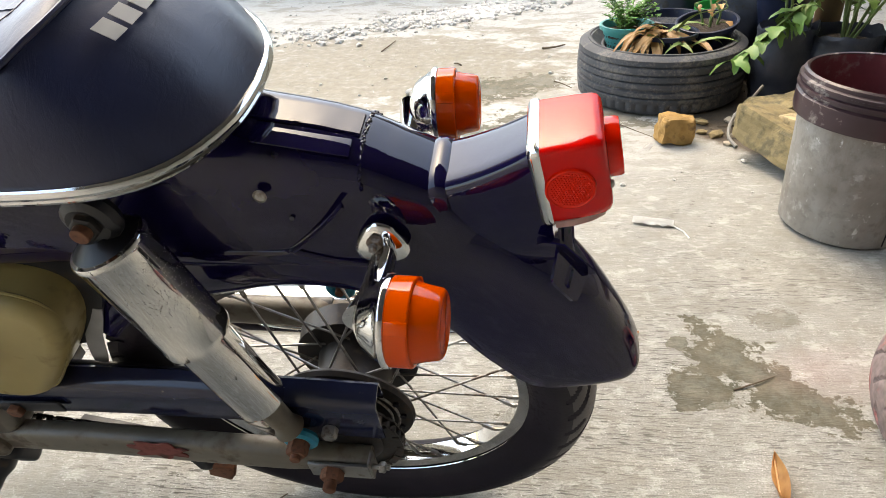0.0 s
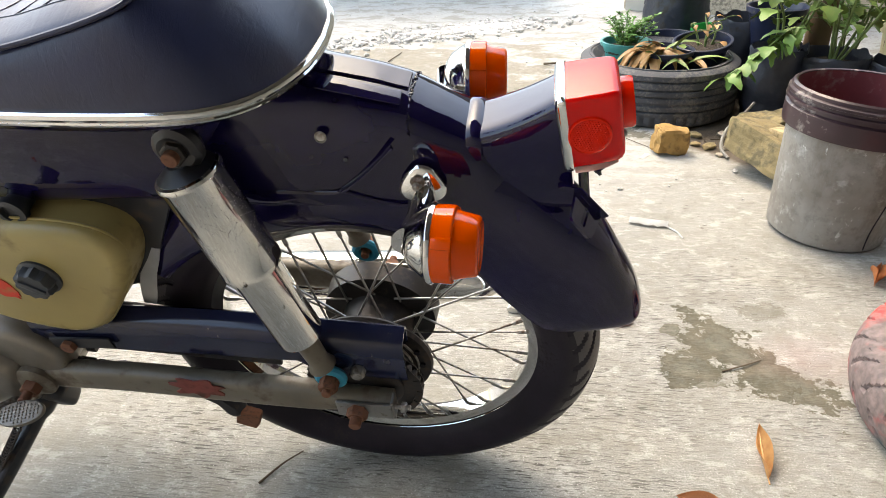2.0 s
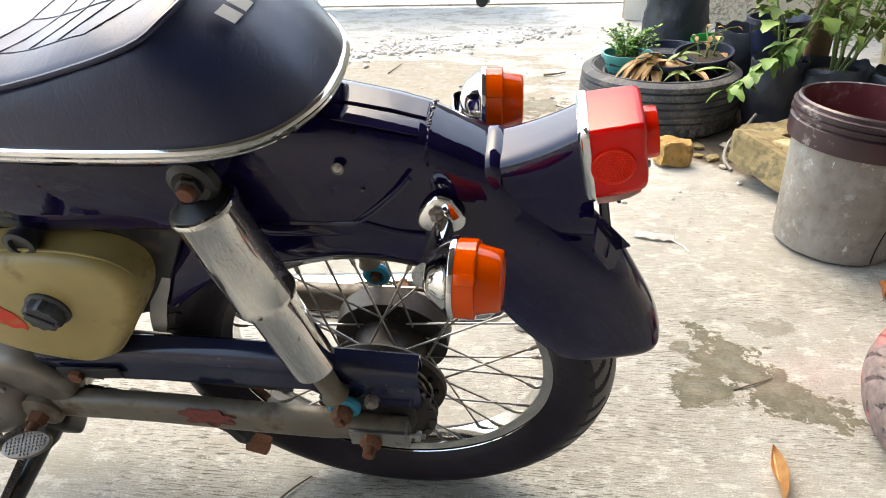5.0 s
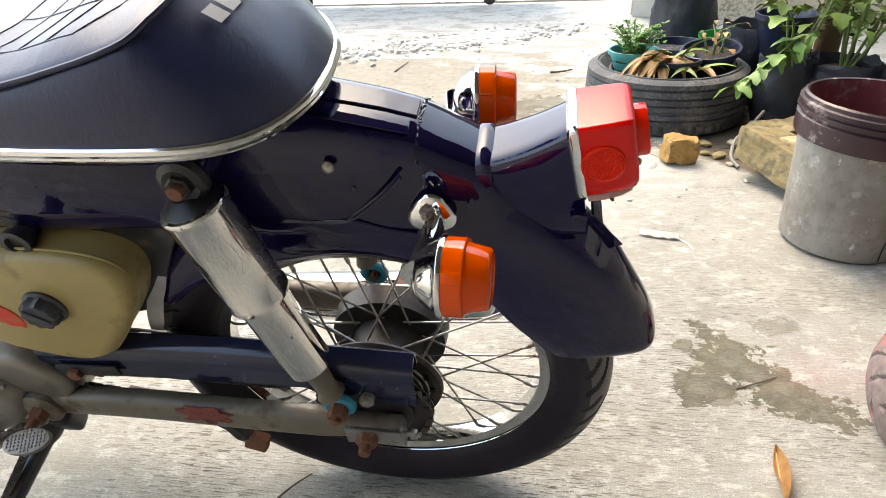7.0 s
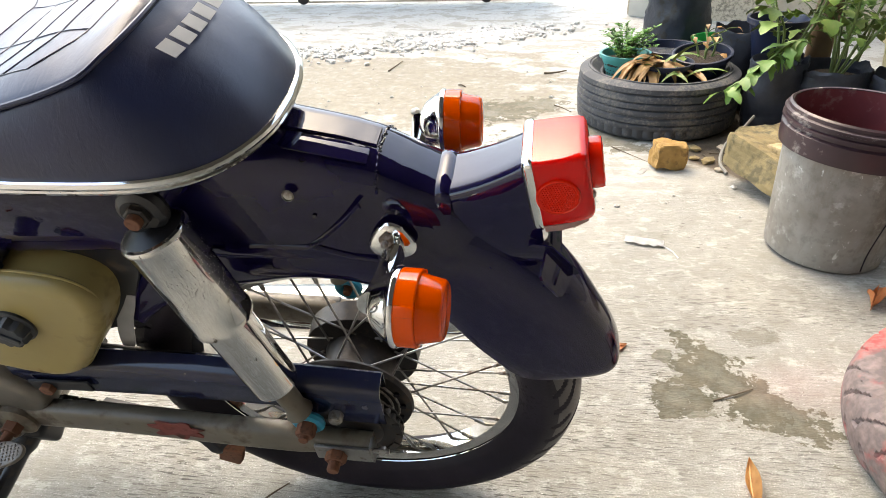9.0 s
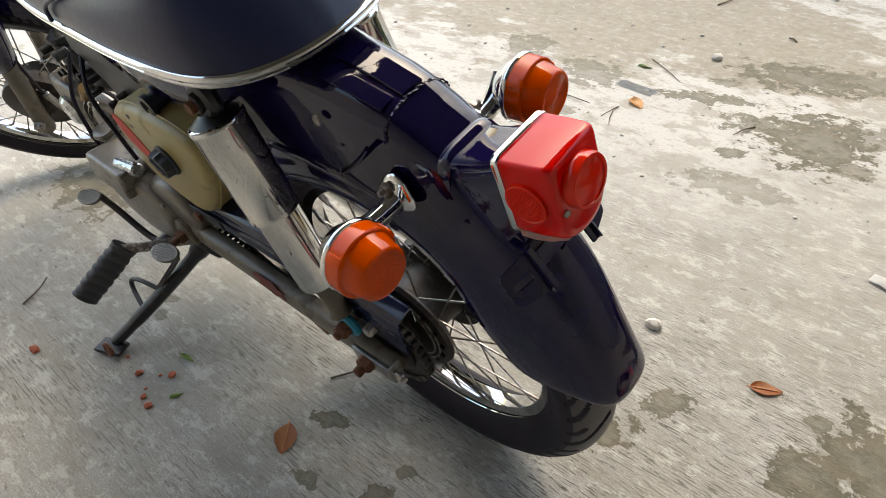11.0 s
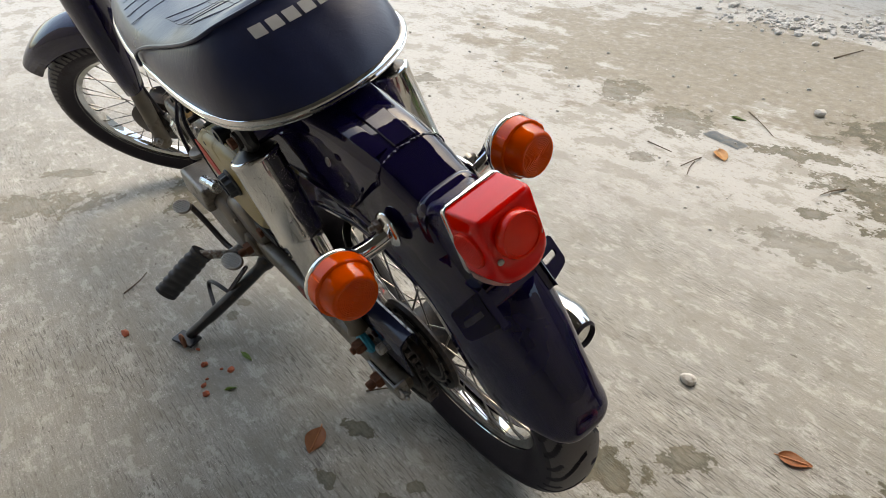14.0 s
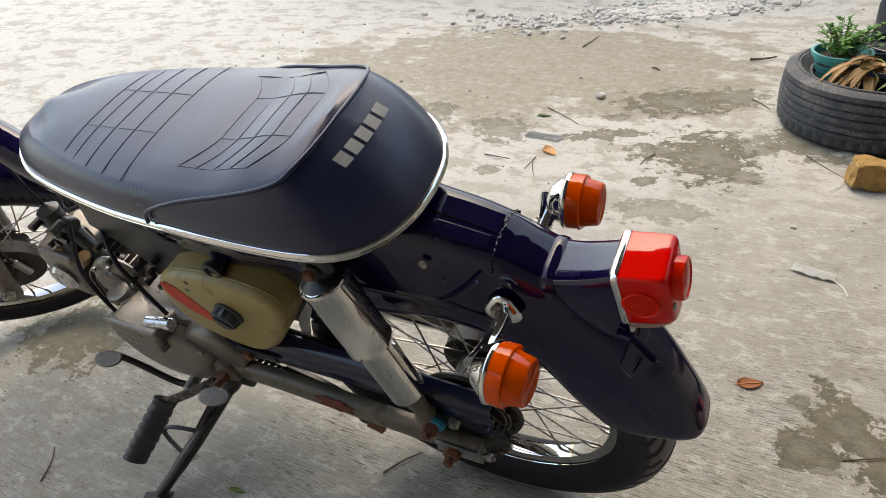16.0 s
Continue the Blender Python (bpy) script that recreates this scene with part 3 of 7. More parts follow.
# an unseen lean-to roof over the bike, unseen house wall behind the camera
# roof edges and wall tones are set to shape the shade and reflections
structure("ceiling", box(5.4, 5.3, 0.12, pose(1.5, -1.35, 3.4, 1, 0, 0)), ROOF, "unseen plain grey porch roof sheet that shades the bike", "roof")
structure("wall_south", box(9.0, 0.18, 3.3, pose(0.0, -3.95, 1.65)), HOUSE, "unseen weathered plastered house wall behind the bike", "wall")
structure("wall_east", box(0.18, 6.4, 3.3, pose(4.1, -0.75, 1.65)), HOUSE, "unseen weathered plastered side wall of the porch", "wall")


def yard_wall():
    """A boundary wall of cement blocks behind the plants, ending in a pale pillar."""
    rng = random.Random(4)
    core = structure("wall_north", box(4.6, 0.13, 3.0, pose(2.912, 3.02, 1.5, 0, 0, -23)), WALL, "grey cement block boundary wall behind the plants", "wall")
    return core


wall = yard_wall()
structure("pillar", box(0.24, 0.26, 3.1, pose(0.93, 3.86, 1.55, 0, 0, -23), 0.012), PLASTER, "pale rendered gate pillar at the wall's end", "pillar")

# ---- the motorcycle ----
# Its own axes: x to the rear, y to its right, z up, origin where the rear tyre stands.
LEAN = 15.6
R_TYRE = 0.298
bike = new("motorcycle")
bike.matrix_world = pose(0.007, 0.004, 0, LEAN, 0, 0) @ Matrix.Scale(1.01, 4)
tagged(bike, "old black underbone motorcycle leaning on its side stand", "motorcycle")
TO_Y = pose(0, 0, 0, -90, 0, 0)  # local z becomes +y


def tyre_mesh(radius, rim_r, half, grooves, depth=0.006, segs=720, lead=1.0):
    """A treaded tyre about the local y axis."""
    prof = spline([(rim_r - 0.006, -0.019, 0), (rim_r + 0.006, -half * 0.72, 0), (rim_r + (radius - rim_r) * 0.42, -half, 0), (radius - 0.018, -half * 0.86, 0), (radius - 0.005, -half * 0.5, 0),
                   (radius, 0, 0), (radius - 0.005, half * 0.5, 0), (radius - 0.018, half * 0.86, 0), (rim_r + (radius - rim_r) * 0.42, half, 0), (rim_r + 0.006, half * 0.72, 0), (rim_r - 0.006, 0.019, 0)], 79)
    bm = bmesh.new()
    rows, cut = [], set()
    for i in range(segs):
        a = 2 * math.pi * i / segs
        row = []
        for p in prof:
            r, y = p.x, p.y
            g = abs(y) / half
            if r > radius - 0.034:
                ph = (a * grooves / (2 * math.pi) + lead * (0.9 * g * g + 0.15 * g) + (0.5 if y > 0 else 0)) % 1.0
                ph2 = (a * grooves / (2 * math.pi) + lead * (0.9 * g * g + 0.15 * g) + (0.5 if y > 0 else 0) + 0.5) % 1.0
                if ph < 0.11 and 0.08 < g < 1.02:
                    r -= depth
                    cut.add((i, len(row)))
                elif ph2 < 0.08 and 0.80 < g < 1.02:
                    r -= depth * 0.8
                    cut.add((i, len(row)))
            row.append(bm.verts.new((r * math.cos(a), y, r * math.sin(a))))
        rows.append(row)
    for i in range(segs):
        a, b = rows[i], rows[(i + 1) % segs]
        for j in range(len(prof) - 1):
            f = bm.faces.new((a[j], a[j + 1], b[j + 1], b[j]))
            if prof[j].x > radius - 0.030 and prof[j + 1].x > radius - 0.030 and not {(i, j), (i, j + 1), ((i + 1) % segs, j), ((i + 1) % segs, j + 1)} & cut:
                f.material_index = 1
    bmesh.ops.recalc_face_normals(bm, faces=bm.faces)
    return bm


def rim_mesh(r=0.229):
    p = [(r, -0.0215), (r + 0.001, -0.0195), (r - 0.004, -0.0175), (r - 0.009, -0.0165), (r - 0.013, -0.012), (r - 0.020, -0.009), (r - 0.021, 0),
         (r - 0.020, 0.009), (r - 0.013, 0.012), (r - 0.009, 0.0165), (r - 0.004, 0.0175), (r + 0.001, 0.0195), (r, 0.0215),
         (r - 0.002, 0.0228), (r - 0.006, 0.0215), (r - 0.0085, 0.0165), (r - 0.013, 0.0145), (r - 0.0225, 0.0115), (r - 0.0235, 0), (r - 0.0225, -0.0115), (r - 0.013, -0.0145), (r - 0.0085, -0.0165), (r - 0.006, -0.0215), (r - 0.002, -0.0228)]
    return lathe(p, 120, TO_Y, closed=True)


def wheel(parent, name, m, hub_bits, tread):
    """A wire wheel: hub with tyre, rim and 36 spokes under it."""
    hub = hub_bits()
    hub.parent = parent
    hub.name = name
    hub.matrix_local = m
    part("tyre", tread, RUBBER, hub, "black rubber tyre with curved tread grooves").data.materials.append(RUBBER_WORN)
    part("rim", rim_mesh(), CHROME_RIM, hub, "chromed steel rim")
    for i in range(36):
        side = -1 if i % 2 else 1
        a = 2 * math.pi * (i + 0.5) / 36
        lead = (0.62 if (i // 2) % 2 else -0.62)
        h = a + lead
        p0 = V(0.052 * math.cos(h), side * 0.026, 0.052 * math.sin(h))
        p1 = V(0.2055 * math.cos(a), side * 0.004, 0.2055 * math.sin(a))
        bm = rod(p0, p1, 0.0015, 6)
        rod(p1 - (p1 - p0).normalized() * 0.014, p1 + (p1 - p0).normalized() * 0.004, 0.0028, 6, bm)
        part("spoke", bm, STEEL, hub)
    return hub


def rear_hub():
    bm = lathe([(0.012, -0.062), (0.03, -0.062), (0.034, -0.05), (0.055, -0.046), (0.082, -0.044), (0.084, -0.038), (0.082, -0.034), (0.06, -0.032), (0.05, -0.028), (0.046, 0.0), (0.05, 0.026), (0.078, 0.03), (0.08, 0.06), (0.06, 0.066), (0.012, 0.07)], 64, TO_Y)
    ob = part("rear_wheel", bm, DARK_IRON, None, "spoked rear wheel with a drum hub")
    flange = bmesh.new()
    for i in range(16):
        a = 2 * math.pi * i / 16
        lathe([(0, 0), (0.0042, 0), (0.0042, 0.004), (0, 0.004)], 10, pose(0.071 * math.cos(a), -0.0435, 0.071 * math.sin(a), 90, 0, 0), flange)
    part("flange_hole", flange, RUBBER, ob, "dark drillings in the hub flange")
    for r0, y0 in ((0.058, -0.0475), (0.066, -0.0462)):
        part("hub_ring", tube([(r0 * math.cos(2 * math.pi * i / 48), y0, r0 * math.sin(2 * math.pi * i / 48)) for i in range(48)], 0.0016, 6, True), STEEL, ob)
    return ob


part_wheel = wheel(bike, "rear_wheel", pose(0, 0, R_TYRE), rear_hub, tyre_mesh(R_TYRE, 0.225, 0.043, 22, 0.007, 760, 0.95))

# sprocket and chain
SP = V(0, -0.077, R_TYRE)


def sprocket():
    n, out = 36, []
    for i in range(n * 4):
        a = 2 * math.pi * i / (n * 4)
        out.append(((0.0735, 0.0755, 0.0735, 0.0685)[i % 4] * math.cos(a), (0.0735, 0.0755, 0.0735, 0.0685)[i % 4] * math.sin(a)))
    bm = slab(out, 0.005, axis_m(SP + V(0, 0.0025, 0), (0, -1, 0), (1, 0, 0)), 0.0008, 1)
    lathe([(0.02, 0), (0.05, 0), (0.052, 0.004), (0.045, 0.008), (0.02, 0.008)], 40, axis_m(SP + V(0, -0.002, 0), (0, -1, 0)), bm)
    return bm


part("sprocket", sprocket(), DARK_IRON, part_wheel).matrix_local = pose(0, 0, -R_TYRE)


def chain_path(n):
    c0, r0, c1, r1 = V(0, 0, R_TYRE), 0.072, V(-0.49, 0, 0.345), 0.028
    pts = []
    for i in range(40):
        a = radians(100 - 200 * i / 39)
        pts.append(c0 + r0 * V(math.cos(a), 0, math.sin(a)))
    for i in range(16):
        a = radians(-95 - 170 * i / 15)
        pts.append(c1 + r1 * V(math.cos(a), 0, math.sin(a)))
    pts.append(pts[0])
    lengths = [0.0]
    for a, b in zip(pts, pts[1:]):
        lengths.append(lengths[-1] + (b - a).length)
    out = []
    for i in range(n):
        s = lengths[-1] * i / n
        j = max(k for k in range(len(pts) - 1) if lengths[k] <= s + 1e-9)
        f = (s - lengths[j]) / max(1e-9, lengths[j + 1] - lengths[j])
        out.append(pts[j].lerp(pts[j + 1], f) + V(0, SP.y, 0))
    return out


def chain():
    bm = bmesh.new()
    pts = chain_path(106)
    for i, p in enumerate(pts):
        q = pts[(i + 1) % len(pts)]
        d = q - p
        off = 0.0062 if i % 2 else 0.0046
        for s in (-1, 1):
            m = axis_m((p + q) / 2 + V(0, s * off, 0), (0, 1, 0), d)
            box(d.length + 0.008, 0.0085, 0.0014, m, 0, bm=bm)
        rod(p + V(0, -0.004, 0), p + V(0, 0.004, 0), 0.0039, 8, bm)
    return bm


part("chain", chain(), DARK_IRON, bike, "oily steel roller chain", smooth=False)

# pressed body and rear fender --------------------------------------------------


def fender_rings():
    """Sections about the wheel's centre, by the angle above the rear horizon."""
    crown = [(16.6, 0.350), (17.3, 0.3545), (19, 0.358), (23, 0.3595), (31, 0.359), (40, 0.3625), (50, 0.366), (60, 0.370), (75, 0.362), (90, 0.35), (150, 0.335)]
    edge = [(16.6, 0.349), (17.6, 0.338), (18.9, 0.322), (20.7, 0.297), (22.4, 0.275), (24.7, 0.256), (35, 0.244), (45, 0.243), (57, 0.253), (74, 0.262), (90, 0.26), (104, 0.254), (125, 0.262), (150, 0.275)]
    wide = [(16.6, 0.014), (17.0, 0.024), (17.7, 0.0335), (18.9, 0.042), (21, 0.0485), (24, 0.052), (30, 0.054), (45, 0.058), (70, 0.057), (110, 0.055), (150, 0.05)]
    angles = [16.6 + 0.27 * i for i in range(24)] + [23.2 + 2.6 * i for i in range(48)]
    rings = []
    for th in angles:
        rc, re, w = smooth_table(th, crown), smooth_table(th, edge), smooth_table(th, wide)
        a = radians(th)
        sect = []
        n = 30
        for i in range(n + 1):
            t = math.pi * i / n
            c, s = math.cos(t), math.sin(t)
            y = -w * math.copysign(abs(c) ** 0.72, c)
            r = re + (rc - re) * abs(s) ** 0.80
            sect.append((r, y))
        inner = [(r - 0.0035, y * 0.955) for r, y in reversed(sect)]
        k = max(0.0, min(1.0, (62 - th) / 45.4))
        k = k * k * (3 - 2 * k)
        rings.append([V(r * math.cos(a) - 0.008 * k, y - 0.015 * k, R_TYRE + r * math.sin(a) + 0.010 * k) for r, y in sect + inner])
    return rings


part("rear_fender", loft(fender_rings()), BLACK, bike, "gloss black rear fender with a flared tip")


def body_section(x, z0, z1, w0, w1, n=60, power=0.50):
    """A soft box section, w0 wide at its foot and w1 at its shoulder."""
    out = []
    for i in range(n):
        t = 2 * math.pi * i / n
        c, s = math.cos(t), math.sin(t)
        u = math.copysign(abs(c) ** power, c)
        v = math.copysign(abs(s) ** power, s)
        f = (v + 1) / 2
        out.append(V(x, u * (w0 + (w1 - w0) * f), z0 + (z1 - z0) * f))
    return out


BODY_ROWS = [(-0.60, 0.57, 0.64, 0.030, 0.032), (-0.54, 0.585, 0.715, 0.045, 0.055), (-0.45, 0.580, 0.732, 0.062, 0.092), (-0.32, 0.570, 0.736, 0.070, 0.110), (-0.20, 0.575, 0.736, 0.068, 0.098), (-0.09, 0.565, 0.726, 0.063, 0.062),
             (0.0, 0.560, 0.708, 0.060, 0.050), (0.05, 0.555, 0.698, 0.060, 0.047), (0.086, 0.55, 0.688, 0.059, 0.044), (0.092, 0.55, 0.685, 0.059, 0.0445), (0.12, 0.545, 0.670, 0.058, 0.042), (0.150, 0.56, 0.652, 0.057, 0.038), (0.175, 0.55, 0.625, 0.055, 0.032)]


def body():
    rows = BODY_ROWS
    fine = []
    for i in range(181):
        x = rows[0][0] + (rows[-1][0] - rows[0][0]) * i / 180
        fine.append([x] + [smooth_table(x, [(r[0], r[c]) for r in rows]) for c in range(1, 5)])
    bm = loft([body_section(*r) for r in fine])
    for v in bm.verts:  # hammered and filled sheet
        v.co += V(0, 1, 0.4) * 0.0009 * noise.noise(v.co * 18)
        near = max(0.0, 1 - abs(v.co.x - 0.10) / 0.065)
        v.co += V(0.2, 0.6, 0.9) * 0.0008 * near * noise.noise(v.co * 60)
    return bm


frame_body = part("body_shell", body(), BLACK, bike, "pressed steel spine in gloss black with filler marks")


def body_side(x, z):
    """How far the left flank of the spine lies from its middle."""
    for a, b in zip(BODY_ROWS, BODY_ROWS[1:]):
        if a[0] <= x <= b[0]:
            r = [p + (q - p) * (x - a[0]) / (b[0] - a[0]) for p, q in zip(a, b)]
            f = min(1.0, max(0.0, (z - r[1]) / (r[2] - r[1])))
            v = abs(2 * f - 1)
            return (r[3] + (r[4] - r[3]) * f) * max(0.0, 1 - v ** 4) ** 0.25
    return 0.05


for pts in ([(-0.10, 0.603), (-0.037, 0.603), (0.003, 0.602), (0.022, 0.607), (0.054, 0.635), (0.075, 0.659)], [(0.018, 0.606), (0.054, 0.594), (0.083, 0.589)]):
    seam = [V(p.x, -max(0.0575, body_side(p.x, p.y)) + 0.0004, p.y) for p in spline([(x, z, 0) for x, z in pts], 30)]
    part("pressed_seam", tube(seam, 0.0032, 8, flat=0.55), BLACK, frame_body)
slot = [(-0.194, 0.691), (-0.170, 0.6955), (-0.141, 0.698), (-0.155, 0.683), (-0.168, 0.680), (-0.176, 0.684), (-0.189, 0.682)]
part("body_slot", slab(slot, 0.003, axis_m((0, -0.0985, 0), (0, -1, 0.15), (1, 0, 0)), 0.0008, 1), BLACK_MATT, frame_body, "dark irregular slot below the seat")
part("body_hole", lathe([(0, 0), (0.0018, 0), (0.0022, 0.0008), (0.0016, 0.001), (0, 0.0006)], 16, axis_m((0.029, -body_side(0.029, 0.641) - 0.0008, 0.641), (0, -1, 0.2))), KNOB, frame_body, "small dark hole")
# top rib, weld seam, stamped panel and hole
rng = random.Random(11)


def top_rib():
    """A flat folded strip along the spine, dented near the weld."""
    rings = []
    for p in spline([(-0.06, 0.004, 0.7215), (0.0, 0.004, 0.7085), (0.05, 0.004, 0.6985), (0.086, 0.004, 0.6885)], 70):
        d = 1.0 if 0.03 < p.x < 0.13 else 0.35
        sec = []
        for u, h in ((-1, -0.004), (-0.97, 0.0010), (-0.9, 0.0020), (-0.5, 0.0022), (0, 0.0020), (0.5, 0.0022), (0.9, 0.0020), (0.97, 0.0010), (1, -0.004)):
            q = p + V(0, 0.0145 * u, h)
            sec.append(q + V(0.0001, 0.0002, 0.0003) * d * noise.noise(q * 60))
        rings.append(sec)
    return loft(rings)


part("top_rib", top_rib(), BLACK, frame_body)
arc, arc_r = [], []
for i in range(120):
    t = -0.98 + 1.9 * i / 119
    y, z = -0.0475 * math.sin(t * 1.45), 0.640 + 0.0478 * max(0.0, math.cos(t * 1.45)) ** 0.5
    arc.append((0.089 + rng.gauss(0, 0.0008), y, z + rng.gauss(0, 0.0004)))
    arc_r.append(rng.uniform(0.0006, 0.0013))
part("weld_seam", displaced(tube(arc, arc_r, 8), 0.0006, 240), BLACK, frame_body, "rough weld bead under gloss paint")
for i in range(9):
    x, y, z = arc[26 + 8 * i]
    out = V(0, y, z - 0.640).normalized()
    along = V(rng.uniform(-0.5, 1), 0, 0) + out.cross(V(1, 0, 0)) * rng.uniform(0.3, 1)
    q = V(x, y, z) + out * 0.0006
    part("scratch", tube([q - along * 0.004, q + along * 0.001, q + along * rng.uniform(0.003, 0.009)], [0.0003, 0.0007, 0.0003], 5), TAPE, frame_body, "pale scratch in the paint")
part("stamped_panel", box(0.076, 0.019, 0.0016, axis_m((0.045, -0.0275, 0.6992), (0.26, -0.10, 0.96), (1, 0.06, -0.27)), 0.0010), BLACK, frame_body)
part("body_hole", lathe([(0.0, 0), (0.0055, 0), (0.0058, 0.0008), (0.0045, 0.0016), (0.0040, 0.0006), (0, 0.0004)], 20, axis_m((0.0115, -0.0578, 0.669), (0, -1, 0.25))), STEEL, frame_body, "bright bolt end in a body hole")
part("pinch_collar", loft([body_section(x, 0.585, 0.6635 - 0.6 * abs(x - 0.146), 0.0455, 0.0375, 60) for x in (0.138, 0.143, 0.149, 0.154)]), BLACK, frame_body)

# downward plate to the swing-arm pivot and the spine to the steering head
part("pivot_plate", loft([[V(x + dx, y, z) for dx, y in ((-0.035, -0.038), (0.035, -0.042), (0.035, 0.042), (-0.035, 0.038))] for x, z in ((-0.33, 0.60), (-0.37, 0.50), (-0.41, 0.40), (-0.435, 0.32), (-0.44, 0.27))]), BLACK_MATT, bike)
part("spine_tube", tube(spline([(-0.42, 0, 0.63), (-0.56, 0, 0.575), (-0.70, 0, 0.62), (-0.85, 0, 0.71), (-0.965, 0, 0.80)], 20), 0.032, 16), BLACK, bike, "gloss black frame tube")
part("inner_guard", box(0.012, 0.085, 0.20, pose(-0.335, 0, 0.46, 0, 14, 0), 0.004), BLACK_MATT, bike)
part("chain_back_plate", box(0.335, 0.006, 0.105, pose(-0.285, -0.050, 0.347, 0, 3, 0), 0.002), BLACK_MATT, bike)
part("inner_panel", slab([(-0.31, 0.43), (-0.24, 0.45), (-0.165, 0.585), (-0.31, 0.585)], 0.004, axis_m((0, -0.050, 0), (0, -1, 0), (1, 0, 0)), 0.001, 1), BLACK_MATT, bike)
tape = [[V(x - w, -0.0535 - o, z), V(x + w, -0.0540 - o, z - 0.001), V(x + w, -0.0552 - o, z - 0.001), V(x - w, -0.0547 - o, z)] for x, z, w, o in ((-0.213, 0.509, 0.005, 0.0), (-0.222, 0.492, 0.007, 0.001), (-0.237, 0.468, 0.010, 0.003), (-0.247, 0.445, 0.0105, 0.002), (-0.254, 0.425, 0.010, 0.001), (-0.260, 0.409, 0.008, 0.0))]
part("grey_tape", loft(tape), TAPE, bike, "peeling strip of pale grey tape")

# swing arms, guard, adjusters --------------------------------------------------
for s in (-1, 1):
    pts = [(-0.445, s * 0.098, 0.302), (-0.30, s * 0.100, 0.308), (-0.15, s * 0.101, 0.303), (-0.05, s * 0.101, 0.300), (0.042, s * 0.101, 0.298)]
    path = spline(pts, 24)
    rings = []
    for i, p in enumerate(path):
        h = lerp_table(p.x, [(-0.445, 0.021), (-0.2, 0.023), (-0.06, 0.023), (-0.02, 0.016), (0.05, 0.013)])
        w = 0.013
        rings.append([p + V(0, w * math.copysign(abs(math.cos(t)) ** 0.5, math.cos(t)), h * math.copysign(abs(math.sin(t)) ** 0.5, math.sin(t))) for t in [2 * math.pi * j / 16 for j in range(16)]])
    arm = part("swing_arm", loft(rings), SWING, bike, "tan-grey swing arm with grime and rust")
    bm = lathe([(0, 0), (0.026, 0), (0.028, 0.004), (0.028, 0.034), (0.02, 0.038), (0, 0.038)], 24, axis_m((-0.440, s * 0.082, 0.302), (0, s, 0)))
    part("pivot_bush", bm, SWING, arm)
    bm = hexnut((-0.440, s * 0.12, 0.302), (0, s, 0), 0.013, 0.012)
    rod((-0.440, s * 0.13, 0.302), (-0.440, s * 0.146, 0.302), 0.007, 10, bm)
    part("pivot_nut", bm, RUST, arm)
    # axle end
    bm = box(0.07, 0.004, 0.03, pose(0.008, s * 0.1165, 0.298), 0.001)
    box(0.004, 0.018, 0.036, pose(0.044, s * 0.108, 0.298), 0.001, bm=bm)
    part("adjuster_plate", bm, STEEL, arm)
    bm = hexnut((0.0, s * 0.118, 0.298), (0, s, 0), 0.0135, 0.012)
    rod((0, s * 0.128, 0.298), (0, s * 0.142, 0.298), 0.0075, 12, bm)
    part("axle_nut", bm, RUST, arm)
    bm = rod((-0.005, s * 0.112, 0.306), (0.066, s * 0.112, 0.302), 0.0035, 8)
    hexnut((0.054, s * 0.112, 0.3025), (1, 0, -0.05), 0.007, 0.007, bm)
    part("adjuster_bolt", bm, STEEL, arm)


def guard_mesh():
    """Half chain case: a folded channel over the upper run, deeper at its rear."""
    rings = []
    for i in range(33):
        x = -0.41 + 0.472 * i / 32
        top = smooth_table(x, [(-0.41, 0.412), (-0.2, 0.4200), (-0.035, 0.4130), (0.062, 0.4075)])
        low = lerp_table(x, [(-0.41, 0.356), (-0.2, 0.3605), (-0.07, 0.359), (-0.045, 0.336), (0.062, 0.333)])
        y0, y1 = -0.092, -0.064
        sec = [(y0, low), (y0 - 0.001, (low + top) / 2), (y0, top - 0.011), (y0 + 0.004, top - 0.006), (-0.078, top - 0.002), (-0.068, top), (y1, top - 0.003), (y1, top - 0.03)]
        inn = [(y + (0.0025 if y < -0.07 else -0.0015), z - 0.0025) for y, z in reversed(sec)]
        rings.append([V(x, y, z) for y, z in sec + inn])
    return loft(rings)


guard = part("chain_guard", guard_mesh(), GUARD, bike, "navy painted chain guard, chipped along its edge")
part("guard_bracket", box(0.085, 0.004, 0.020, pose(-0.345, -0.0975, 0.376, 0, -4, 0), 0.003), BLACK_MATT, guard)
bm = hexnut((-0.362, -0.100, 0.373), (0, -1, 0), 0.010, 0.007)
part("guard_bolt", bm, RUST, guard)
bm = hexnut((0.004, -0.093, 0.352), (0, -1, 0), 0.009, 0.012)
part("guard_bolt", bm, STEEL, guard)
splash = []
for i in range(34):
    a = 2 * math.pi * i / 34
    k = 1 + 0.32 * noise.noise(V(2.3 * math.cos(a), 2.3 * math.sin(a), 1.7)) + 0.14 * math.sin(7 * a)
    splash.append((0.034 * k * math.cos(a), 0.019 * k * math.sin(a)))
part("paint_splash", slab(splash, 0.0016, axis_m((-0.205, -0.1135, 0.316), (0, -1, 0), (1, 0, 0)), 0.0006, 1), RED_PAINT, bike, "splash of red oxide paint on the swing arm")
for x in (-0.33, -0.28):
    part("cable_ring", tube([(x + 0.012 * math.cos(a), -0.085, 0.272 + 0.010 * math.sin(a)) for a in [2 * math.pi * i / 20 for i in range(20)]], 0.003, 6, True), BLACK_MATT, bike)
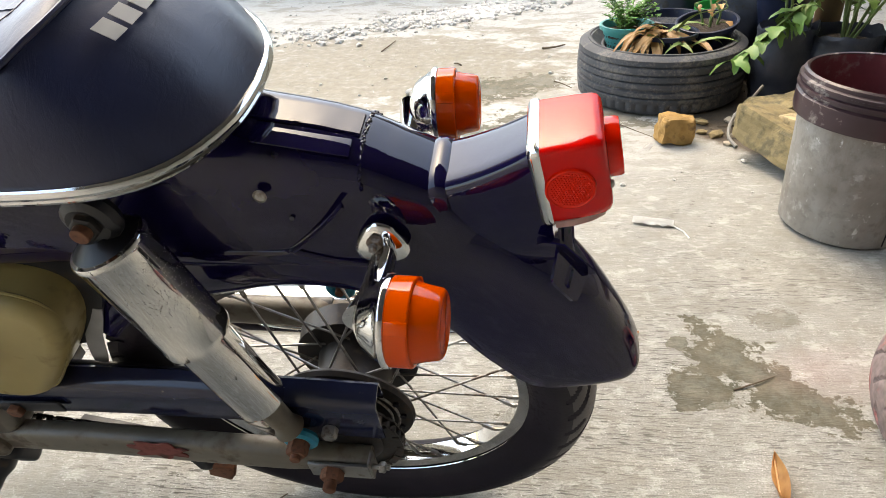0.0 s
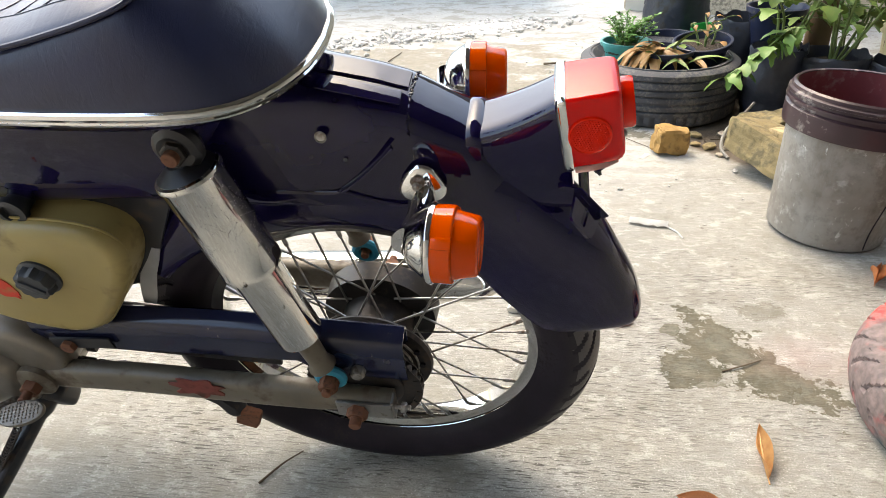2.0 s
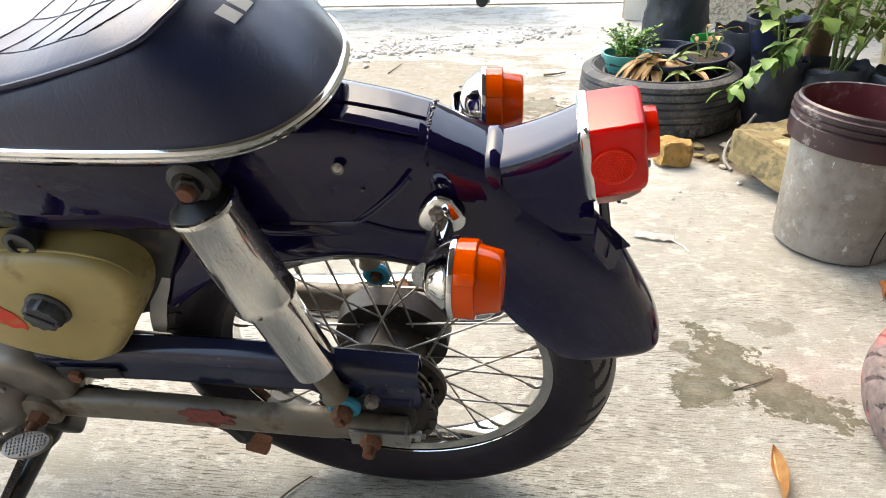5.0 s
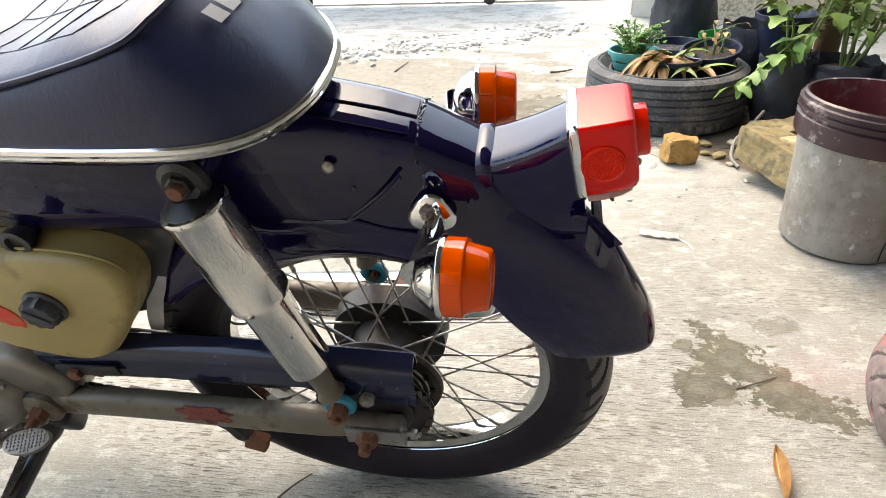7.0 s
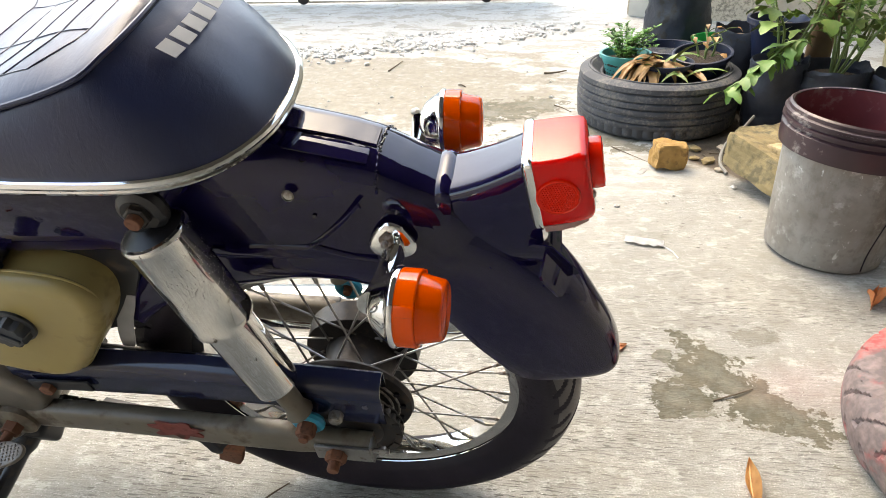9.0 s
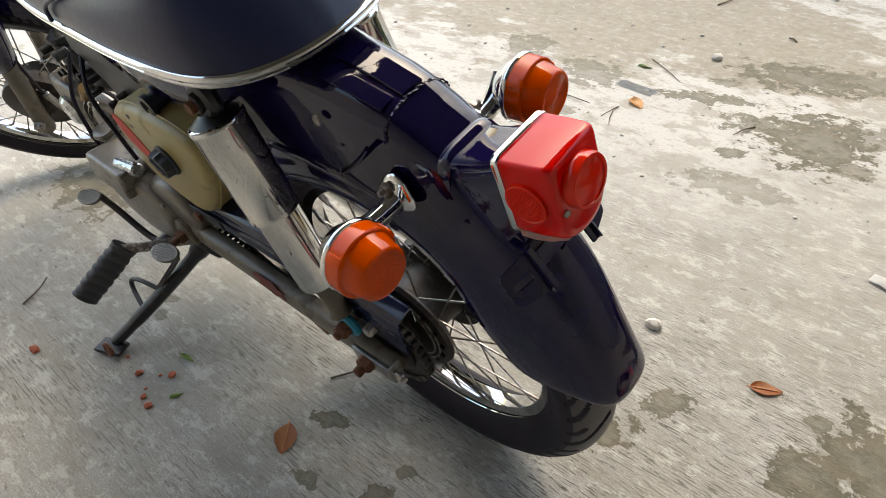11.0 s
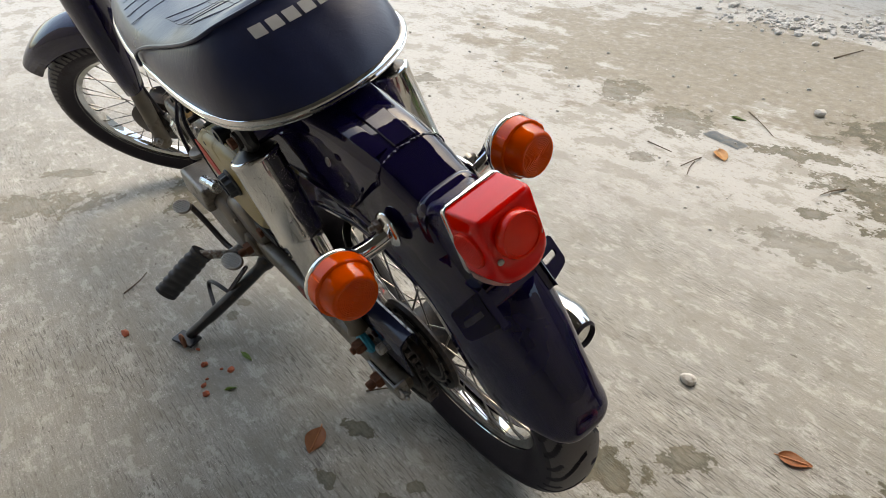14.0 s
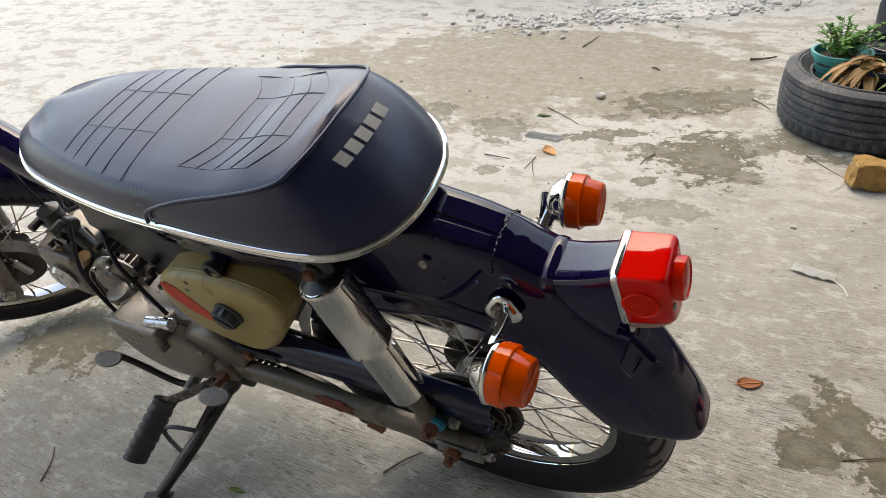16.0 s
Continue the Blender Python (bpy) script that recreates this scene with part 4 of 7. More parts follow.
# centre-stand lug below the swing arm
bm = tube(spline([(-0.36, -0.06, 0.262), (-0.28, -0.065, 0.248), (-0.225, -0.07, 0.222), (-0.195, -0.075, 0.195)], 14), [0.012] * 10 + [0.014, 0.016, 0.014, 0.009], 8)
part("stand_lug", bm, BLACK_MATT, bike)
part("stand_lug_tip", displaced(box(0.034, 0.012, 0.042, pose(-0.190, -0.077, 0.182, 0, 20, 0), 0.004), 0.004, 60), RUST, bike, "rusted lug under the swing arm")


def shock(s):
    """One rear shock absorber with chromed covers."""
    top, low = V(-0.101, s * 0.102, 0.667), V(-0.028, s * 0.106, 0.350)
    d = (low - top).normalized()
    m = axis_m(top, d)
    upper = lathe([(0.0, -0.002), (0.012, -0.004), (0.019, -0.002), (0.024, 0.002), (0.0305, 0.004), (0.0318, 0.0065), (0.0318, 0.009), (0.0308, 0.011), (0.0308, 0.118), (0.0318, 0.120), (0.0318, 0.126), (0.0295, 0.126), (0.029, 0.05), (0, 0.04)], 48, m)
    body_ = part("shock_absorber", upper, CHROME_OLD, bike, "chromed rear shock absorber")
    part("top_cap", lathe([(0.0, -0.004), (0.013, -0.006), (0.022, -0.0005), (0.0275, 0.0028), (0.027, 0.006), (0, 0.006)], 36, m), BLACK_MATT, body_, "black cap inside the chromed rim")
    part("lower_cover", lathe([(0.0, 0.06), (0.0262, 0.07), (0.0262, 0.236), (0.0255, 0.240), (0.020, 0.243), (0, 0.243)], 44, m), CHROME_OLD, body_, "chromed lower shroud")
    part("damper_rod", lathe([(0, 0.235), (0.0125, 0.236), (0.0135, 0.25), (0.0125, 0.29), (0.017, 0.30), (0, 0.305)], 20, m), SWING, body_)
    eye = tube([low + V(0.0145 * math.cos(a), 0, 0.0145 * math.sin(a)) for a in [2 * math.pi * i / 24 for i in range(24)]], 0.0062, 8, True)
    part("lower_eye", eye, BLUE, body_, "turquoise rubber bush")
    bm = hexnut(low + V(0, s * 0.004, 0), (0, s, 0), 0.012, 0.016)
    rod(low + V(0, -s * 0.012, 0), low + V(0, s * 0.026, 0), 0.006, 10, bm)
    part("lower_nut", bm, RUST, body_)
    up = top + V(0.003, 0, 0.022)
    bm = tube([up + V(0.014 * math.cos(a), 0, 0.014 * math.sin(a)) for a in [2 * math.pi * i / 24 for i in range(24)]], 0.009, 8, True)
    part("upper_eye", bm, BLACK_MATT, body_)
    bm = lathe([(0, 0), (0.017, 0), (0.017, 0.003), (0.011, 0.004), (0, 0.004)], 20, axis_m(up + V(0, s * 0.004, 0), (0, s, 0)))
    hexnut(up + V(0, s * 0.007, 0), (0, s, 0), 0.0115, 0.007, bm)
    part("upper_nut", bm, DARK_IRON, body_)
    part("bolt_end", rod(up + V(0, s * 0.012, 0), up + V(0, s * 0.021, 0), 0.0072, 12), RUST, body_, "orange rusty bolt end")
    part("mount_boss", rod(up + V(0, -s * 0.05, 0.004), up + V(0, -s * 0.004, 0), 0.022, 18, None, 0.018), BLACK, body_)
    return body_


for s in (-1, 1):
    shock(s)

# turn signals ------------------------------------------------------------------


def turn_signal(s):
    c = V(0.118, -0.137, 0.6200) if s < 0 else V(0.127, 0.104, 0.636)
    foot = V(0.100, s * 0.058, 0.616)
    plate = []
    for grow, h in ((0.985, -0.001), (1.0, 0.0008), (0.94, 0.0030), (0.80, 0.0044), (0.55, 0.0062), (0.3, 0.0070)):
        ring = []
        for j in range(36):
            a = 2 * math.pi * j / 36
            q = grow * 0.0205 * (1 + 0.10 * math.cos(3 * (a - radians(90))))
            ring.append(V(q * math.cos(a) * 1.08, q * math.sin(a), h))
        plate.append(ring)
    pm = axis_m(foot, (0.02, s, 0.12), (1, 0, 0))
    base = part("turn_signal", loft([[pm @ q for q in ring] for ring in plate]), CHROME, bike, "amber turn signal on a chromed stalk")
    bm = hexnut(foot + V(-0.003, s * 0.006, 0.010), (0, s, 0.1), 0.0068, 0.006)
    rod(foot + V(-0.003, s * 0.006, 0.010), foot + V(-0.003, s * 0.018, 0.011), 0.0034, 10, bm)
    part("stalk_screw", bm, STEEL, base)
    rings = []
    for i in range(12):
        f = i / 11
        p = (foot + V(0.003, 0, -0.004)).lerp(c + V(-0.020, -s * 0.004, -0.003), f) + V(0, 0, -0.005 * math.sin(math.pi * f))
        hh, ww = 0.0105 + 0.006 * f ** 3, 0.0105 + 0.004 * f ** 3
        rings.append([p + V(ww * math.cos(t), 0.25 * s * ww * -math.cos(t), hh * math.sin(t)) for t in [2 * math.pi * j / 20 for j in range(20)]])
    part("stalk", loft(rings), CHROME_OLD, base, "pitted chromed stalk")
    m = axis_m(c, (1, s * 0.04, 0.0)) @ Matrix.Diagonal((0.825, 0.825, 0.70, 1))
    part("bowl", lathe([(0, -0.034), (0.016, -0.032), (0.028, -0.022), (0.037, -0.006), (0.0405, 0.0), (0.0425, 0.001), (0.043, 0.004), (0.042, 0.007), (0.0405, 0.008), (0, 0.006)], 56, m), CHROME, base, "chromed bowl and rim")
    part("reflector", lathe([(0, 0.0085), (0.039, 0.0085), (0.039, 0.0105), (0, 0.0105)], 40, m), REFLECTOR, base, "pale reflector behind the lens")
    # ribbed amber lens: fine flutes on the collar, a stepped cone and rings on its face
    bm = bmesh.new()
    prof = [(0.0395, 0.007), (0.0405, 0.008), (0.0405, 0.030), (0.0395, 0.0315), (0.0365, 0.032), (0.0345, 0.040), (0.0315, 0.058), (0.0295, 0.061), (0.0270, 0.0618)] + [(0.0255 - 0.0012 * i, 0.0618 if i % 2 else 0.0611) for i in range(20)] + [(0.0, 0.0618)]
    segs = 200
    rows = []
    for r, h in prof:
        flute = 0.0004 if h < 0.031 and r > 0.03 else 0.00018 if h < 0.0605 else 0.0
        rows.append([bm.verts.new(m @ V((r + (flute if j % 2 else 0)) * math.cos(2 * math.pi * j / segs), (r + (flute if j % 2 else 0)) * math.sin(2 * math.pi * j / segs), h)) for j in range(segs)] if r > 0 else [bm.verts.new(m @ V(0, 0, h))])
    for a, b in zip(rows, rows[1:]):
        for j in range(segs):
            k = (j + 1) % segs
            if len(b) == 1:
                bm.faces.new((a[j], a[k], b[0]))
            else:
                bm.faces.new((a[j], a[k], b[k], b[j]))
    bmesh.ops.recalc_face_normals(bm, faces=bm.faces)
    bmesh.ops.solidify(bm, geom=bm.faces[:], thickness=0.0014)
    glass = part("lens", bm, AMBER, base, "ribbed amber plastic lens")
    for a in (90, 210, 330):
        part("lens_lug", box(0.012, 0.004, 0.024, m @ pose(0.0405 * math.cos(radians(a)), 0.0405 * math.sin(radians(a)), 0.02, 0, 0, a + 90), 0.0015), AMBER, glass)
    bulb = lathe([(0, 0.008), (0.007, 0.008), (0.007, 0.02), (0.0105, 0.03), (0.008, 0.039), (0, 0.042)], 16, m)
    part("bulb", bulb, REFLECTOR, base)
    return base


for s in (-1, 1):
    turn_signal(s)

# tail lamp ---------------------------------------------------------------------
TL = axis_m((0.2270, -0.0200, 0.6675), (0.983, 0, 0.182), (0, 1, 0))  # local x across, y up, z to the rear


def rounded(w, h, r, n=5, foot=0.0):
    """A rounded rectangle; foot is the radius of its lower corners."""
    out = []
    for cx, cy, a0, q in ((1, 1, 0, r), (-1, 1, 90, r), (-1, -1, 180, foot or r), (1, -1, 270, foot or r)):
        for i in range(n + 1):
            a = radians(a0 + 90 * i / n)
            out.append((cx * (w - q) + q * math.cos(a), cy * (h - q) + q * math.sin(a)))
    return out


def tl_ring(w, h, r, z, dy=0.0, foot=0.0):
    return [TL @ V(x, y + dy, z) for x, y in rounded(w, h, r, 6, foot)]


lamp = part("tail_lamp", loft([tl_ring(0.0315, 0.0371, 0.006, -0.0035, 0, 0.010), tl_ring(0.0338, 0.0395, 0.007, -0.0015, 0, 0.012), tl_ring(0.0345, 0.0403, 0.007, 0.0000, 0, 0.012), tl_ring(0.0345, 0.0403, 0.007, 0.0045, 0, 0.012), tl_ring(0.0338, 0.0395, 0.007, 0.0056, 0, 0.012), tl_ring(0.0318, 0.0374, 0.006, 0.0058, 0, 0.012)]), CHROME, bike, "red tail lamp with a chromed bezel")
red = loft([tl_ring(0.0326, 0.0382, 0.0035, 0.0045, 0, 0.012), tl_ring(0.0320, 0.0385, 0.0035, 0.0300, -0.0004, 0.014), tl_ring(0.0312, 0.0392, 0.004, 0.0440, -0.0012, 0.020), tl_ring(0.0302, 0.0390, 0.005, 0.0482, -0.0016, 0.024), tl_ring(0.0280, 0.0368, 0.006, 0.0505, -0.0016, 0.025), tl_ring(0.0240, 0.0325, 0.006, 0.0512, -0.0016, 0.022), tl_ring(0.0100, 0.0125, 0.004, 0.0516, 0, 0.008)])
bmesh.ops.delete(red, geom=[f for f in red.faces if len(f.verts) > 8 and (TL.inverted() @ f.calc_center_median()).z < 0.02], context="FACES_ONLY")
bmesh.ops.solidify(red, geom=red.faces[:], thickness=0.0018)
red = part("lens", red, RED_LENS, lamp, "red plastic lens")
part("reflector", loft([tl_ring(0.0285, 0.0325, 0.006, 0.0060, 0, 0.012), tl_ring(0.0290, 0.0330, 0.006, 0.0075, 0, 0.012), tl_ring(0.0150, 0.0170, 0.006, 0.0064, 0, 0.008)]), REFLECTOR, lamp, "pale reflector plate inside the lens")
part("bulb", lathe([(0, 0.006), (0.008, 0.006), (0.008, 0.020), (0.0115, 0.027), (0.0095, 0.036), (0, 0.039)], 20, TL @ pose(0, 0.006, 0)), ALLOY_BRIGHT, lamp)
for s in (-1, 1):
    m = TL @ axis_m((s * 0.0316, 0.001, 0.0225), (s, 0, 0.03))
    part("side_reflector", lathe([(0.0188, 0), (0.0186, 0.0028), (0.0174, 0.0036), (0.0166, 0.0028), (0.0, 0.0030)], 40, m), RED_REFLECTOR, red, "round honeycomb side reflector")
    honey = bmesh.new()
    for i in range(-7, 8):
        for j in range(-7, 8):
            x, y = 0.0024 * (i + 0.5 * (j % 2)), 0.0021 * j
            if x * x + y * y < 0.0155 ** 2:
                lathe([(0.0011, 0.0027), (0.0008, 0.0035), (0, 0.0037)], 6, m @ Matrix.Translation((x, y, 0)), honey)
    part("honeycomb", honey, RED_REFLECTOR, red)
    part("lens_screw", lathe([(0, 0), (0.0032, 0), (0.0032, 0.0015), (0.002, 0.0025), (0, 0.0026)], 14, TL @ axis_m((s * 0.0235, -0.0075, 0.0508), (s * 0.2, 0, 1))), STEEL, lamp)
part("rear_boss", lathe([(0.0225, 0.0), (0.0222, 0.0085), (0.0212, 0.0108), (0.0185, 0.0112), (0.0180, 0.0100), (0.008, 0.0112), (0, 0.0114)], 48, TL @ pose(0, 0.0080, 0.0505)), RED_REFLECTOR, red, "round raised rear lens")
part("clear_strip", loft([[TL @ V(x * w, -0.0368 + y, z) for x, y in ((-1, 0.0042), (1, 0.0042), (1, -0.0022), (0.94, -0.0036), (-0.94, -0.0036), (-1, -0.0022))] for w, z in ((0.0318, 0.0062), (0.0316, 0.020), (0.0285, 0.034), (0.0225, 0.0445))]), CLEAR, lamp, "clear strip that lights the plate")
# black bracket from the body to the lamp
rings = []
for i in range(14):
    f = i / 13
    x = 0.146 + 0.076 * f
    zt = 0.655 + 0.048 * f ** 1.05 - 0.003 * math.sin(math.pi * f)
    zb = 0.556 + 0.020 * f
    w = 0.036 - 0.004 * f
    shift = -0.0195 * f
    rings.append([V(x + 0.022 * max(0.0, 1 - (z_ - zb) / (zt - zb)) ** 0.7 * f, shift + y * (0.80 + 0.20 * (z_ - zb) / (zt - zb)), z_) for y, z_ in [(w * math.copysign(abs(math.cos(t)) ** 0.34, math.cos(t)), (zb + zt) / 2 + (zt - zb) / 2 * math.copysign(abs(math.sin(t)) ** 0.34, math.sin(t))) for t in [2 * math.pi * j / 72 for j in range(72)]]])
part("lamp_bracket", loft(rings), BLACK, lamp, "gloss black lamp bracket")


def plate_bracket():
    """Two slotted steel ears on folded arms under the tail lamp."""
    m = axis_m((0.2575, -0.0195, 0.5935), (0.80, 0, 0.60), (0, 1, 0))
    strap = part("plate_bracket", box(0.072, 0.016, 0.003, m @ pose(0, 0.010, -0.001), 0.001), BLACK, bike, "black number plate bracket, empty")
    ear = [(0.0, 0.023), (0.004, 0.024), (0.032, 0.022), (0.0345, 0.019), (0.035, -0.006), (0.032, -0.011), (0.026, -0.013), (0.006, -0.017), (0.0, -0.0175)]
    slot = [(0.0085, 0.0045), (0.0085, 0.0075), (0.027, 0.0085), (0.029, 0.0075), (0.0295, 0.0035), (0.028, 0.0015), (0.0115, 0.0005), (0.0095, 0.001), (0.0085, 0.0025)]
    for s in (-1, 1):
        bm = bmesh.new()
        turn = m @ pose(s * 0.033, 0, 0, 0, s * 14, 0)
        outer = [bm.verts.new(turn @ V(s * x, y, 0)) for x, y in ear]
        inner = [bm.verts.new(turn @ V(s * x, y, 0)) for x, y in slot]
        order = [1, 2, 3, 4, 5, 6, 7, 8, 0]
        n = len(ear)
        for i in range(n):
            bm.faces.new((outer[i], outer[(i + 1) % n], inner[order[(i + 1) % n]], inner[order[i]]))
        bmesh.ops.recalc_face_normals(bm, faces=bm.faces)
        bmesh.ops.solidify(bm, geom=bm.faces, thickness=0.0028)
        part("slotted_ear", bm, BLACK, strap, "slotted black steel ear")
        arm = loft([[m @ (V(s * 0.0315, y, z) + V(s * dx, 0, dz)) for dx, dz in ((-0.004, -0.0012), (0.004, -0.0012), (0.0052, 0.005), (0.0040, 0.0058), (0.0028, 0.0015), (-0.004, 0.0015))] for y, z in ((0.036, -0.012), (0.024, -0.001), (-0.019, 0.0015))])
        part("bracket_arm", arm, BLACK, strap, "folded black steel arm")
    return strap


plate_bracket()

# seat --------------------------------------------------------------------------
SEAT_FOOT = [(-0.630, 0.0), (-0.615, 0.052), (-0.545, 0.094), (-0.395, 0.122), (-0.265, 0.130), (-0.150, 0.132), (-0.065, 0.122), (-0.020, 0.094), (0.006, 0.048), (0.012, 0.0)]
SEAT_EDGE = [(-0.590, 0.0, 0.774), (-0.573, 0.048, 0.775), (-0.495, 0.085, 0.778), (-0.380, 0.108, 0.780), (-0.275, 0.117, 0.782), (-0.180, 0.115, 0.790), (-0.108, 0.102, 0.806), (-0.086, 0.078, 0.816), (-0.078, 0.040, 0.820), (-0.076, 0.0, 0.822)]
SEAT_N = 40


def seat_curves():
    """The foot line and the top edge, each round the whole seat, nose first."""
    foot = spline([(x, -y, 0.741 - 0.005 * max(0.0, min(1.0, (x + 0.12) / 0.1))) for x, y in SEAT_FOOT], SEAT_N)
    edge = spline([(x, -y, z) for x, y, z in SEAT_EDGE], SEAT_N)
    mirror = lambda c: c + [V(p.x, -p.y, p.z) for p in reversed(c[1:-1])]
    return mirror(foot), mirror(edge)


def seat_top(x, y):
    """Height of the cushion's top."""
    h = lerp_table(x, [(-0.590, 0.778), (-0.46, 0.783), (-0.33, 0.787), (-0.22, 0.794), (-0.125, 0.812), (-0.076, 0.823)])
    w = lerp_table(x, [(-0.590, 0.02), (-0.495, 0.087), (-0.38, 0.105), (-0.275, 0.118), (-0.18, 0.116), (-0.108, 0.103), (-0.076, 0.06)])
    return h + 0.006 - 0.010 * min(1.0, abs(y) / w) ** 2.5


def seat():
    foot, edge = seat_curves()
    n = len(foot)
    rings = []
    for f in [i / 9 for i in range(10)]:
        ring = []
        for a, b in zip(foot, edge):
            p = a.lerp(b, f)
            out = V(a.x - b.x, a.y - b.y, 0)
            out = V(p.x + 0.25, p.y, 0).normalized() * 0.006 * math.sin(math.pi * min(1, f * 1.02)) ** 0.8
            ring.append(p + out + V(0, 0, 0.004 * math.sin(math.pi * f)))
        rings.append(ring)
    mid = [V(-0.53 + 0.415 * (1 - math.cos(math.pi * min(i, n - i) / (n / 2))) / 2, 0, 0) for i in range(n)]
    for f in (0.03, 0.08, 0.2, 0.35, 0.5, 0.65, 0.8, 0.92):
        ring = []
        for b, c in zip(edge, mid):
            q = V(b.x, b.y, 0).lerp(c, f)
            z = seat_top(q.x, q.y)
            k = min(1.0, f / 0.2)
            ring.append(V(q.x, q.y, (b.z + 0.002) * (1 - k) + z * k))
        rings.append(ring)
    bm = loft(rings, cap=False)
    tip = [V(c.x, 0, seat_top(c.x, 0)) for c in mid]
    loft([rings[-1], tip], cap=False, bm=bm)
    bmesh.ops.remove_doubles(bm, verts=bm.verts, dist=2e-5)
    # under-pan
    lower = [V(p.x * 0.98 - 0.005, p.y * 0.93, p.z - 0.006) for p in foot]
    loft([lower, foot], cap=True, bm=bm)
    return bm


seat_ob = part("seat", seat(), VINYL, bike, "navy-black vinyl saddle, stitched on top")
foot, edge = seat_curves()
trim = [V(p.x * 1.006 + 0.0012, p.y * 1.012, p.z - 0.002) for p in foot]
part("chrome_trim", tube(trim, 0.0040, 8, True, flat=0.8), CHROME, seat_ob, "chromed strip round the seat's foot")
part("lower_bead", tube([p + V(0, 0, -0.0065) for p in trim], 0.0022, 6, True), CHROME_OLD, seat_ob)
part("seat_pan", loft([[V(-0.27 + (p.x + 0.27) * k, p.y * k, p.z + dz) for p in foot] for k, dz in ((0.97, -0.012), (0.93, -0.022), (0.86, -0.03))]), BLACK, seat_ob)
# piping: over the rear edge and down both flanks to the trim
left_pipe = spline([(-0.290, -0.1345, 0.746), (-0.281, -0.1345, 0.764), (-0.255, -0.130, 0.776), (-0.220, -0.1235, 0.785), (-0.175, -0.1160, 0.793)], 14)
e_left = [p for p in edge[:SEAT_N] if p.x > -0.172]
rear_pipe = left_pipe + [p + V(0.001, 0, 0.003) for p in e_left]
rear_pipe = rear_pipe + [V(p.x, -p.y, p.z) for p in reversed(rear_pipe[:-1])]
part("piping", tube(rear_pipe, 0.0024, 8), VINYL, seat_ob, "black piping along the seam")


def stitch(points, bm):
    pts = [V(x, y, seat_top(x, y) + 0.0002) for x, y in points]
    return tube(pts, 0.0006, 5, bm=bm, flat=0.8)


quilt = bmesh.new()
line = lambda a, b, n=12: [(a[0] + (b[0] - a[0]) * i / (n - 1), a[1] + (b[1] - a[1]) * i / (n - 1)) for i in range(n)]
for x, w in zip((-0.456, -0.432, -0.401, -0.366, -0.329), (0.082, 0.091, 0.099, 0.106, 0.112)):  # front block: lines across
    stitch(line((x, -w), (x, w), 24), quilt)
for y in (-0.037, 0.037):
    stitch(line((-0.456, y), (-0.327, y)), quilt)
    stitch(line((-0.223, y), (-0.117, y)), quilt)
for i in range(5):  # rear block: lines across that sweep forward at both ends
    x0 = -0.223 + 0.0265 * i
    stitch([(x0 - 0.030 * max(0.0, (abs(t) - 0.036) / 0.048) ** 1.5, t) for t in [-0.084 + 0.168 * j / 27 for j in range(28)]], quilt)
for y in (-0.084, 0.084):
    stitch(line((-0.256, y), (-0.146, y)), quilt)
part("stitch_line", quilt, VINYL, seat_ob, "pressed quilting lines")


def seat_rear(u, f):
    """A place on the seat's sloping back: u across, f from the foot to the edge, with its normal."""
    a, b = V(0.012 - 1.5 * u * u, u, 0.754), V(-0.076 - 1.2 * u * u, u, 0.822)
    p = a.lerp(b, f) + V(1, 0, 0.4) * 0.006 * math.sin(math.pi * min(1, f * 1.02)) ** 0.8
    return p


for i in range(5):  # maker's mark as five plain silver blocks
    y0 = -0.056 + 0.0200 * i
    pts = []
    for j in range(5):
        for k in range(4):
            y = y0 + 0.0150 * j / 4
            f = 0.665 + 0.135 * k / 3
            pts.append(seat_rear(y, f) + V(0.0016, 0, 0.0020))
    bm = bmesh.new()
    vs = [bm.verts.new(p) for p in pts]
    for j in range(4):
        for k in range(3):
            bm.faces.new((vs[j * 4 + k], vs[j * 4 + 4 + k], vs[j * 4 + 5 + k], vs[j * 4 + 1 + k]))
    bmesh.ops.recalc_face_normals(bm, faces=bm.faces)
    bmesh.ops.solidify(bm, geom=bm.faces, thickness=-0.0005)
    part("print_block", bm, SILVER_PRINT, seat_ob, "plain silver printed block")

# air box -----------------------------------------------------------------------


def smooth_outline(points, n=44):
    return [(p.x, p.y) for p in spline([(x, z, 0) for x, z in points], n, True)]


AIRBOX = [(-0.462, 0.495), (-0.452, 0.540), (-0.412, 0.568), (-0.350, 0.580), (-0.280, 0.580), (-0.234, 0.569), (-0.217, 0.543), (-0.231, 0.498), (-0.273, 0.438), (-0.305, 0.408), (-0.348, 0.401), (-0.418, 0.420), (-0.452, 0.450)]
air = part("air_box", slab(smooth_outline(AIRBOX), 0.058, axis_m((0, -0.046, 0), (0, -1, 0), (1, 0, 0)), 0.016, 5), KHAKI, bike, "khaki plastic air box with a dark knob")
part("lid_seam", tube([V(p[0] * 0.985 - 0.005, -0.0885, 0.51 + (p[1] - 0.51) * 1.012) for p in smooth_outline(AIRBOX)], 0.0018, 6, True), KHAKI, air)
bm = lathe([(0, 0), (0.024, 0), (0.024, 0.004), (0.0205, 0.006), (0.0195, 0.016), (0.0175, 0.018), (0, 0.018)], 40, axis_m((-0.325, -0.103, 0.509), (0, -1, 0)))
for v in bm.verts:
    d = V(v.co.x + 0.325, 0, v.co.z - 0.509)
    if d.length > 0.017 and v.co.y < -0.108:
        v.co += d.normalized() * 0.0014 * math.cos(10 * math.atan2(d.z, d.x))
